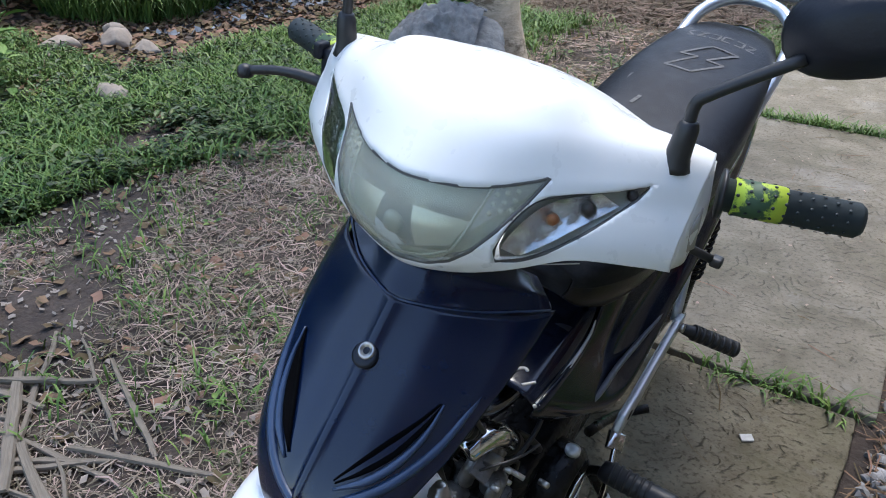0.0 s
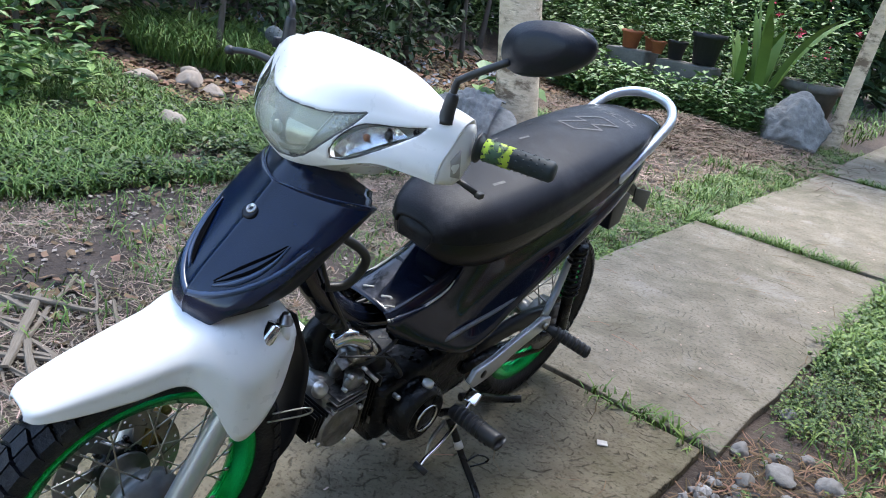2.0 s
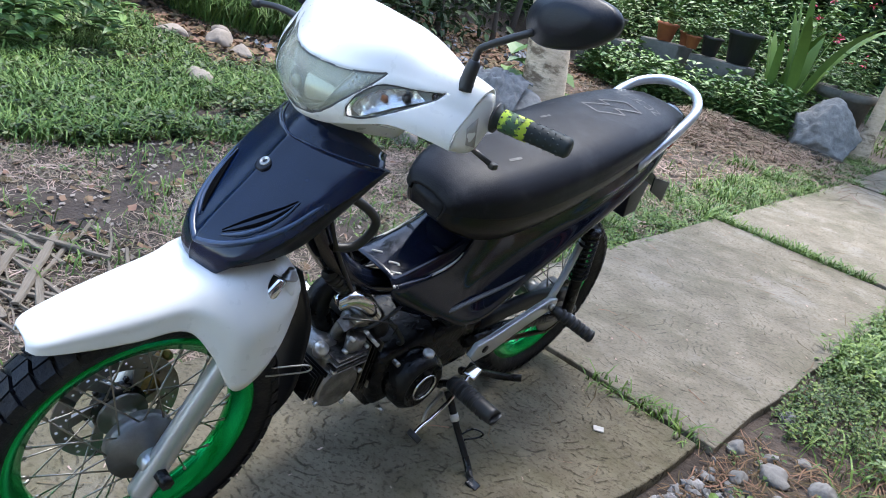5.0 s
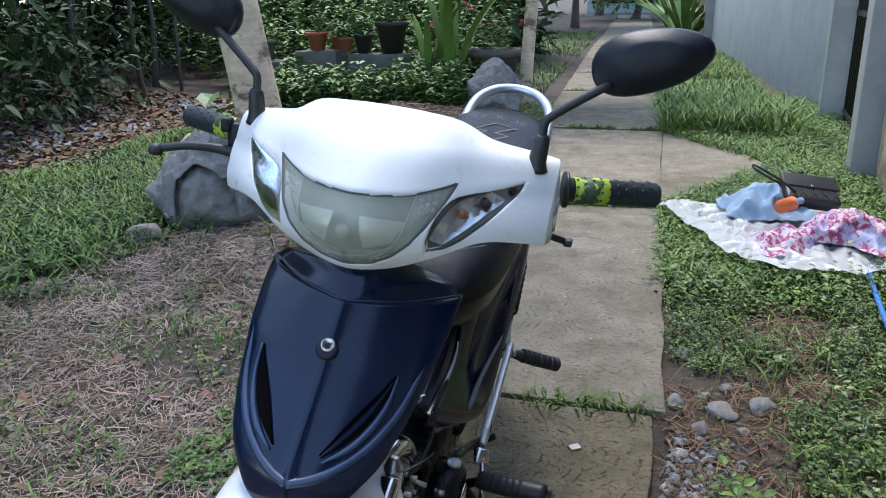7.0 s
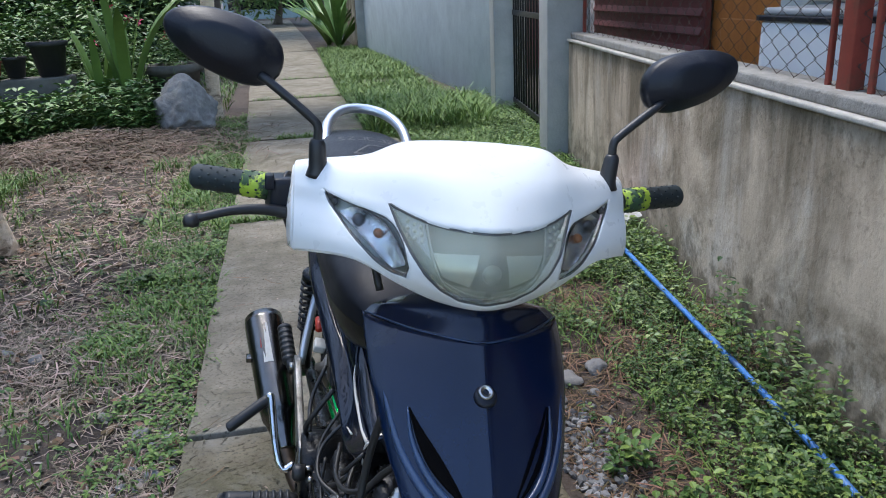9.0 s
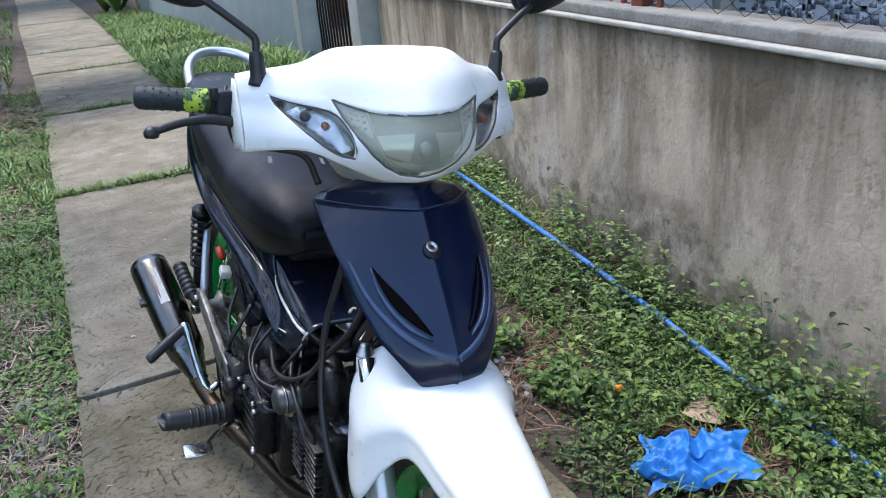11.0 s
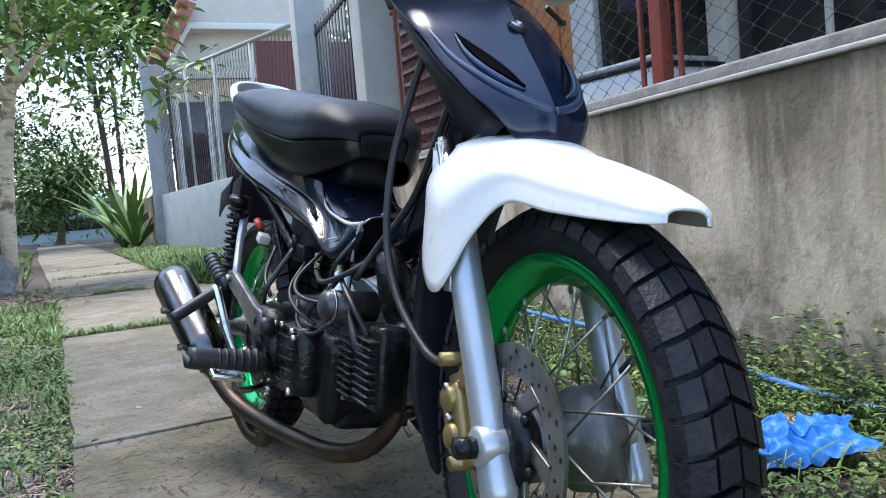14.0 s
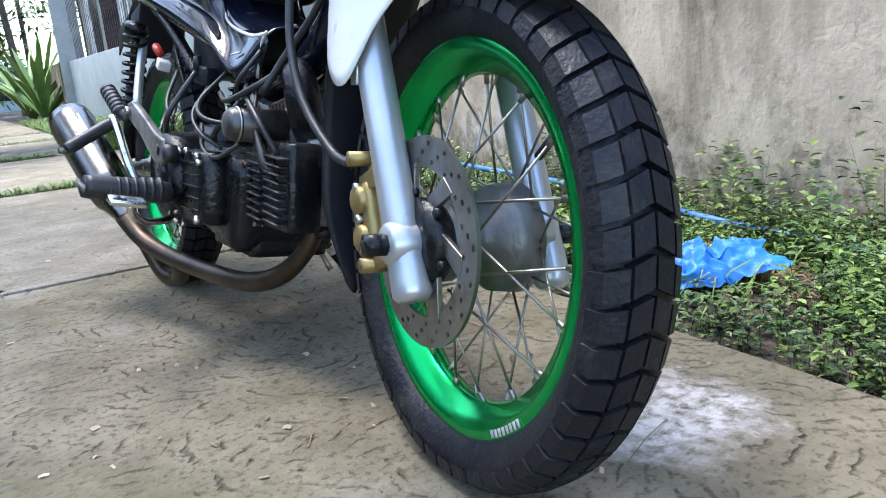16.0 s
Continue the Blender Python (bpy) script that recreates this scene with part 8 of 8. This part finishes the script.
house = thing("house", "cream house with an orange door behind the fence", "house")
part("wall", block(0.15, 11.5, 3.0, (2.15, 0.5, 1.4), 0.004), CREAM, house)
dr = part("door", block(0.05, 0.72, 2.1, (2.05, 4.02, 0.95), 0.004), DOOR, house, "orange varnished wooden door")
for z, h in ((1.55, 0.62), (0.75, 0.55)):
    part("door_panel", block(0.02, 0.46, h, (2.02, 4.02, z), 0.008), DOOR, dr)
part("door_frame", block(0.06, 0.23, 2.4, (2.045, 3.545, 1.0), 0.006), material("white_trim", (0.72, 0.72, 0.70), rough=0.5, scale=12), house)
part("board", block(0.03, 0.92, 1.33, (2.055, 2.965, 0.47), 0.003), GREYBLUE, house, "grey-blue painted board")
part("column", block(0.10, 0.12, 2.8, (2.025, 2.44, 1.3), 0.008), CREAM, house, "beige porch column")
for y0, w, z0 in ((2.965, 0.90, 1.15), (1.98, 0.78, 1.06)):
    w2 = part("window", block(0.02, w, 2.35 - z0, (2.058, y0, (2.35 + z0) / 2), 0.003), DARKGLASS, house, "dark window above a low sill")
    part("sill", block(0.05, w, 0.03, (2.05, y0, z0 - 0.008), 0.005), CREAM, w2)
    part("mullion", block(0.03, 0.03, 2.35 - z0, (2.045, y0 - 0.1, (2.35 + z0) / 2 + 0.01), 0.003), CREAM, w2)
TILE = material("pale_glazed_tile", (0.60, 0.62, 0.66), (0.50, 0.52, 0.56), rough=0.3, scale=8, world_space=True)
CHIP = material("grey_mosaic_chips", (0.50, 0.52, 0.57), (0.20, 0.22, 0.27), rough=0.35, scale=30, world_space=True, island=0.8)
dado = part("tile_dado", block(0.03, 4.6, 1.28, (2.055, 0.07, 0.41), 0.003), TILE, house, "pale tiled dado with a grey mosaic pattern")
chips, dice = [], random.Random(41)
for i in range(1500):
    cy, cz = dice.uniform(0.75, 2.34), dice.uniform(0.52, 1.03)
    a, b = (dice.uniform(0.010, 0.022), dice.uniform(0.006, 0.011))[::dice.choice((1, -1))]
    x0 = 2.0395 - 0.0006 * (i % 4)
    chips.append(([(x0, cy - a, cz - b), (x0, cy + a, cz - b), (x0, cy + a, cz + b), (x0, cy - a, cz + b), (2.041, cy - a, cz - b), (2.041, cy + a, cz - b), (2.041, cy + a, cz + b), (2.041, cy - a, cz + b)], [(0, 3, 2, 1), (0, 1, 5, 4), (1, 2, 6, 5), (2, 3, 7, 6), (3, 0, 4, 7)]))
part("mosaic_chip", join(*chips), CHIP, dado, "small grey mosaic chips")["kind"] = "stuff"
wd = part("window", block(0.03, 1.7, 1.2, (2.05, 0.75, 1.75), 0.003), DARKGLASS, house, "dark window behind iron bars")
for i in range(12):
    part("bar", rod((2.02, -0.05 + 0.145 * i, 1.15), (2.02, -0.05 + 0.145 * i, 2.35), 0.008, 6), IRON, wd)
for z in (1.13, 2.37):
    part("window_frame", block(0.05, 1.8, 0.06, (2.025, 0.75, z), 0.004), IRON, wd)
scr = part("screen", block(0.04, 1.9, 2.4, (1.98, 5.3, 1.2), 0.004), DARKWOOD, house, "dark red slatted screen")
for i in range(20):
    part("slat", block(0.02, 1.85, 0.05, (1.955, 5.3, 0.25 + 0.115 * i), 0.004, (0, 25, 0)), DARKWOOD, scr)
part("eave", block(1.1, 11.5, 0.08, (1.85, 0.5, 2.95), 0.01), CREAM, house)
part("roof", moved(block(3.2, 11.9, 0.05, (0, 0, 0), 0.01), pose(2.7, 0.5, 3.45, 0, -22, 0)), ROOF, house)
yard = tagged(mesh("yard_floor", wall_geo(-4.5, 5.2, 0.25, 0.31, 0.155, 1.0), CONCRETE), "raised concrete yard behind the wall", "floor", kind="structure")
tub = thing("washing_tub", "white plastic washing tub with a grey rim", "washing tub", pose(1.66, 2.60, 0.31, 0, 0, 6))
part("body", block(0.46, 0.54, 0.78, (0, 0, 0.39), 0.04, seg=3), material("white_appliance", (0.74, 0.76, 0.78), (0.68, 0.70, 0.72), rough=0.35, scale=8), tub)
part("rim", block(0.48, 0.56, 0.022, (0, 0, 0.785), 0.008, seg=3), PLASTIC, tub, "dark grey rim")
part("lid", block(0.44, 0.52, 0.03, (0, 0, 0.81), 0.012), material("grey_lid", (0.45, 0.46, 0.48), rough=0.4, scale=9), tub)
DENIM = material("dark_navy_cloth", (0.03, 0.032, 0.05), (0.018, 0.02, 0.03), rough=0.9, scale=20, bump=0.2, bscale=200)


def hanging(name, y, z, w, h, mat, label, x=1.60):
    vs = []
    for j in range(13):
        for i in range(17):
            u, v = i / 16 - 0.5, j / 12
            vs.append((0.035 * math.sin(u * 14 + z * 3) * (0.3 + v) + 0.012 * noise.noise(Vector((u * 6, v * 6, y))), u * w * (1 + 0.06 * v), -v * h))
    o = tagged(mesh(name, (vs, grid_faces(13, 17)), mat), label, "laundry", "laundry on the line")
    o.matrix_world = pose(x, y, z)


hanging("hung_cloth", 2.62, 2.05, 0.42, 0.62, DENIM, "dark navy cloth hung on the line", 1.72)
line = tagged(mesh("clothes_line", tube([(1.6, -1.5, 1.78), (1.6, 1.5, 1.75), (1.75, 4.9, 1.92)], 0.003, 5, 3), WIRE), "thin clothes line behind the fence", "clothes line")

gate = thing("iron_gate", "closed black iron bar gate between the pillars", "gate")
for i in range(17):
    u = i / 16
    part("bar", rod((1.50 + 0.20 * u, 5.75 + 2.15 * u, 0.02), (1.50 + 0.20 * u, 5.75 + 2.15 * u, 2.6), 0.011, 6), IRON, gate)
for z in (0.1, 1.0, 2.5):
    part("rail", block(0.03, 2.2, 0.05, (0, 0, 0), 0.004), IRON, gate).matrix_local = pose(1.60, 6.83, z, 0, 0, -5.3)

# second house and its fence beyond the gate
h2 = thing("house", "cream two-storey house with a red-brown porch roof beyond the gate", "house")
part("wall", block(4.6, 0.2, 3.8, (3.6, 17.8, 1.85), 0.01), CREAM, h2)
part("wall", block(1.9, 0.15, 3.4, (2.95, 12.2, 1.65), 0.01), DARKWOOD, h2, "dark red wall")
WHITETRIM = material("white_frame", (0.7, 0.68, 0.62), (0.6, 0.58, 0.52), rough=0.5, scale=12)
for x in (1.72, 2.55, 3.6):
    w2 = part("window", block(0.56, 0.05, 1.9, (x, 17.68, 2.25), 0.01), DARKGLASS, h2, "dark window opening")
    for dx in (-0.33, 0.33):
        part("frame", block(0.10, 0.10, 2.2, (x + dx, 17.64, 2.25), 0.01), WHITETRIM, w2)
    part("frame", block(0.76, 0.10, 0.10, (x, 17.64, 1.22), 0.01), WHITETRIM, w2)
part("soffit", prism([(1.10, 3.70), (1.66, 4.62), (4.6, 4.62), (4.6, 3.66)], 17.1, 17.2, "y", 0.01), CREAM, h2, "cream underside of the porch roof")
part("beam", block(3.5, 0.16, 0.14, (2.85, 17.0, 3.66), 0.02), CREAM, h2)
part("upper_wall", block(3.6, 0.3, 2.4, (3.42, 16.9, 5.84), 0.02), CREAM, h2, "pale upper storey wall")
part("sill_band", block(3.7, 0.36, 0.14, (3.40, 16.85, 4.66), 0.02), WHITETRIM, h2)
rf = part("roof", prism([(0.94, 4.02), (1.60, 5.10), (1.84, 5.02), (1.16, 3.90)], 16.3, 17.3, "y", 0.02), ROOF, h2, "red-brown tiled porch roof")
for k in range(5):
    part("tile_roll", rod((0.95 + 0.15 * k, 16.22, 4.06 + 0.245 * k), (0.95 + 0.15 * k, 17.3, 4.06 + 0.245 * k), 0.10, 10), ROOF, rf)
part("bargeboard", prism([(1.10, 3.78), (1.18, 3.74), (1.74, 4.64), (1.64, 4.66)], 16.6, 16.68, "y", 0.01), WHITETRIM, h2)
f2 = thing("wire_fence", "framed wire fence on the pale blue wall", "fence")
part("rail", rod((1.70, 8.35, 2.75), (1.02, 17.9, 3.75), 0.03), PILLAR, f2)
for y in (10.5, 12.6, 14.8):
    x = 1.70 - (y - 8.35) * 0.0712
    part("post", rod((x, y, 1.15), (x, y, 2.75 + (y - 8.35) * 0.1047), 0.028), PILLAR, f2)
ws = []
for i in range(60):
    y = 8.45 + i * 0.155
    x = 1.70 - (y - 8.35) * 0.0712
    zt = 2.72 + (y - 8.35) * 0.1047
    ws.append(tube([(x, y, 1.2), (x, y + 0.45, zt)], 0.004, 4, 1, caps=False))
    ws.append(tube([(x, y + 0.45, 1.2), (x, y, zt)], 0.004, 4, 1, caps=False))
part("mesh_wire", join(*ws), WIRE, f2)["kind"] = "stuff"
tagged(mesh("wall_beyond", block(0.2, 5.0, 1.35, (0.85, 21.2, 0.55), 0.01), PLASTER), "low tan wall beyond the corner post", "wall", kind="structure")
barn = thing("shed", "pale blue tin shed where the path ends", "shed", pose(-1.6, 52, 0))
part("wall", block(7, 4, 2.3, (0, 0, 1.1), 0.02), TIN, barn)
# dark sheet on a closed wall, the opening's shade given as its colour
part("dark_opening", block(6.4, 0.1, 0.7, (0, -2.02, 0.9), 0.02), DARKGLASS, barn)
part("roof", moved(block(7.6, 4.8, 0.1, (0, 0, 0), 0.02), pose(0, 0, 2.6, 8, 0, 0)), TIN, barn)
for i, (x, y) in enumerate(((0.35, 19.3), (0.15, 20.6), (0.45, 22.0))):
    e = thing("palm_shrub", "palm-like shrub with arching leaves beside the path", "shrub", pose(x, y, 0), "palm shrubs")
    for j in range(22):
        a, l, b = rnd(0, 6.28), rnd(1.3, 2.9), rnd(0.4, 0.9)
        d = Vector((math.cos(a), math.sin(a), 0))
        rows = []
        for q in range(6):
            u = q / 5
            c = d * (l * b * u) + Vector((0, 0, l * (u - 0.55 * b * u * u)))
            s = Vector((-d.y, d.x, 0)) * (0.10 * (1 - u) ** 0.5 * (0.3 + u) + 0.004)
            rows.append([c + s - Vector((0, 0, s.length * 0.5)), c, c - s - Vector((0, 0, s.length * 0.5))])
        part("leaf", skin(rows, 1, 1), LEAF, e)

# ---- things on the verge ----
BLUEPIPE = material("blue_plastic_pipe", (0.05, 0.20, 0.52), (0.04, 0.15, 0.42), rough=0.4, scale=12, dirt=(0.25, 0.30, 0.36), dscale=14, dlevel=0.66)
pipe = tagged(mesh("water_pipe", tube([(1.02, 3.55, 0.045), (0.955, 3.2, 0.048), (0.915, 2.84, 0.052), (0.87, 2.3, 0.048), (0.835, 1.9, 0.048), (0.80, 1.45, 0.035), (0.765, 1.05, 0.015), (0.74, 0.6, 0.005), (0.70, 0.1, 0.0), (0.68, -0.6, -0.005)], 0.011, 10, 5), BLUEPIPE), "blue plastic water pipe lying along the wall", "pipe")
BAG = material("blue_plastic_bag", (0.018, 0.20, 0.60), (0.012, 0.13, 0.44), rough=0.55, scale=10, bump=0.3, bscale=40)
bag = tagged(mesh("plastic_bag", crumple(80, 60, 0.26, 0.18, 0.024, 21, 7, 0.035, 0.0, 0.5), BAG), "crumpled bright blue plastic bag among the weeds", "plastic bag")
bag.matrix_world = pose(0.40, 0.766, 0.015, 6, -8, -28)
CARD = material("brown_cardboard", (0.42, 0.30, 0.20), (0.30, 0.21, 0.14), rough=0.9, scale=20)
card = tagged(mesh("cardboard", crumple(10, 8, 0.14, 0.10, 0.012, 6, 5), CARD), "torn piece of brown cardboard", "cardboard")
card.matrix_world = pose(0.60, 0.92, -0.005, 4, 6, 30)

CLEARSHEET = bpy.data.materials.new("clear_plastic_sheet")
CLEARSHEET.use_nodes = True
pn = CLEARSHEET.node_tree.nodes["Principled BSDF"]
pn.inputs["Base Color"].default_value = (0.86, 0.87, 0.88, 1)
pn.inputs["Roughness"].default_value, pn.inputs["Alpha"].default_value = 0.12, 0.5
pn.inputs["Specular IOR Level"].default_value = 0.9
sheet = tagged(mesh("plastic_sheet", crumple(80, 70, 0.86, 1.15, 0.045, 8, 11, 0.0, 0.0, 0.3), CLEARSHEET), "crumpled clear plastic sheet spread on the grass", "plastic sheet")
sheet.matrix_world = pose(0.70, 3.85, 0.055, 0, 0, 25)
BLUECLOTH = material("pale_blue_cloth", (0.30, 0.42, 0.55), (0.20, 0.29, 0.40), rough=0.9, scale=30, bump=0.2, bscale=200)
FLORAL = material("floral_cloth", (0.60, 0.50, 0.60), (0.30, 0.05, 0.13), rough=0.9, scale=38, spread=0.10, dirt=(0.36, 0.40, 0.62), dscale=9, dlevel=0.55, dsoft=0.05)
c1 = tagged(mesh("clothes", crumple(40, 36, 0.44, 0.40, 0.06, 8, 2, 0.10, 0.0, 0.35), BLUECLOTH), "pale blue cloth heaped on the plastic sheet", "cloth")
c1.matrix_world = pose(0.62, 4.05, 0.09, 0, 0, 10)
c2 = tagged(mesh("clothes", crumple(44, 40, 0.42, 0.36, 0.055, 9, 14, 0.09, 0.0, 0.35), FLORAL), "pink and white flowered cloth in a heap", "cloth")
c2.matrix_world = pose(0.93, 3.62, 0.09, 0, 0, -20)
c3 = tagged(mesh("clothes", crumple(36, 30, 0.40, 0.26, 0.04, 9, 24, 0.05, 0.0, 0.35), FLORAL), "flowered cloth under the plastic sheet", "cloth")
c3.matrix_world = pose(0.68, 3.56, 0.06, 0, 0, 30)
QUILT = material("black_quilted_bag", (0.025, 0.026, 0.03), (0.015, 0.015, 0.018), rough=0.45, scale=30)
hb = thing("shoulder_bag", "black quilted shoulder bag lying on the clothes", "bag", pose(0.82, 4.05, 0.20, -62, 8, 12))
part("body", block(0.28, 0.07, 0.18, (0, 0, 0), 0.025, seg=3), QUILT, hb)
for i in range(5):
    part("quilt_stitch", rod((-0.13 + 0.055 * i, -0.0365, -0.07), (-0.09 + 0.055 * i, -0.0365, 0.0), 0.002, 4), HOSE, hb)
    part("quilt_stitch", rod((-0.09 + 0.055 * i, -0.0365, -0.07), (-0.13 + 0.055 * i, -0.0365, 0.0), 0.002, 4), HOSE, hb)
part("flap", block(0.29, 0.012, 0.10, (0, -0.036, 0.055), 0.006), QUILT, hb)
part("strap", tube([(-0.14, 0, 0.05), (-0.30, -0.08, 0.04), (-0.34, -0.16, -0.03), (-0.20, -0.12, -0.08), (-0.10, -0.05, -0.06)], 0.006, 6, 6), HOSE, hb)
part("clasp", lathe([(0.008, 0), (0.008, 0.004)], 12, "y", (0, -0.048, 0.01)), BOLT, hb)
bt = thing("bottle", "orange-labelled bottle lying on the cloth", "bottle", pose(0.66, 3.86, 0.17, 65, 0, 25))
part("body", lathe([(0.03, 0), (0.035, 0.01), (0.035, 0.11), (0.016, 0.14), (0.014, 0.165)], 16, "z"), material("orange_label", (0.72, 0.16, 0.04), rough=0.4), bt)
part("cap", lathe([(0.016, 0.165), (0.016, 0.185)], 14, "z"), BLUECLOTH, bt)
b2 = thing("bottle", "dark glass bottle standing in the grass", "bottle", pose(0.86, 4.62, ground_z(0.86, 4.62)))
part("body", lathe([(0.036, 0), (0.038, 0.01), (0.038, 0.14), (0.016, 0.19), (0.014, 0.23)], 18, "z"), material("brown_glass", (0.03, 0.02, 0.012), rough=0.1), b2)
fl = thing("marigold", "small orange flower among the weeds", "flower", pose(0.386, 1.03, -0.03))
part("stem", rod((0, 0, -0.03), (0.005, 0, 0.10), 0.002, 5), WEED, fl)
part("blossom", lump((0.011, 0.011, 0.010), 2, 0.35, 2), material("orange_petals", (0.85, 0.30, 0.02), rough=0.6, scale=60), fl).location = (0.005, 0, 0.105)
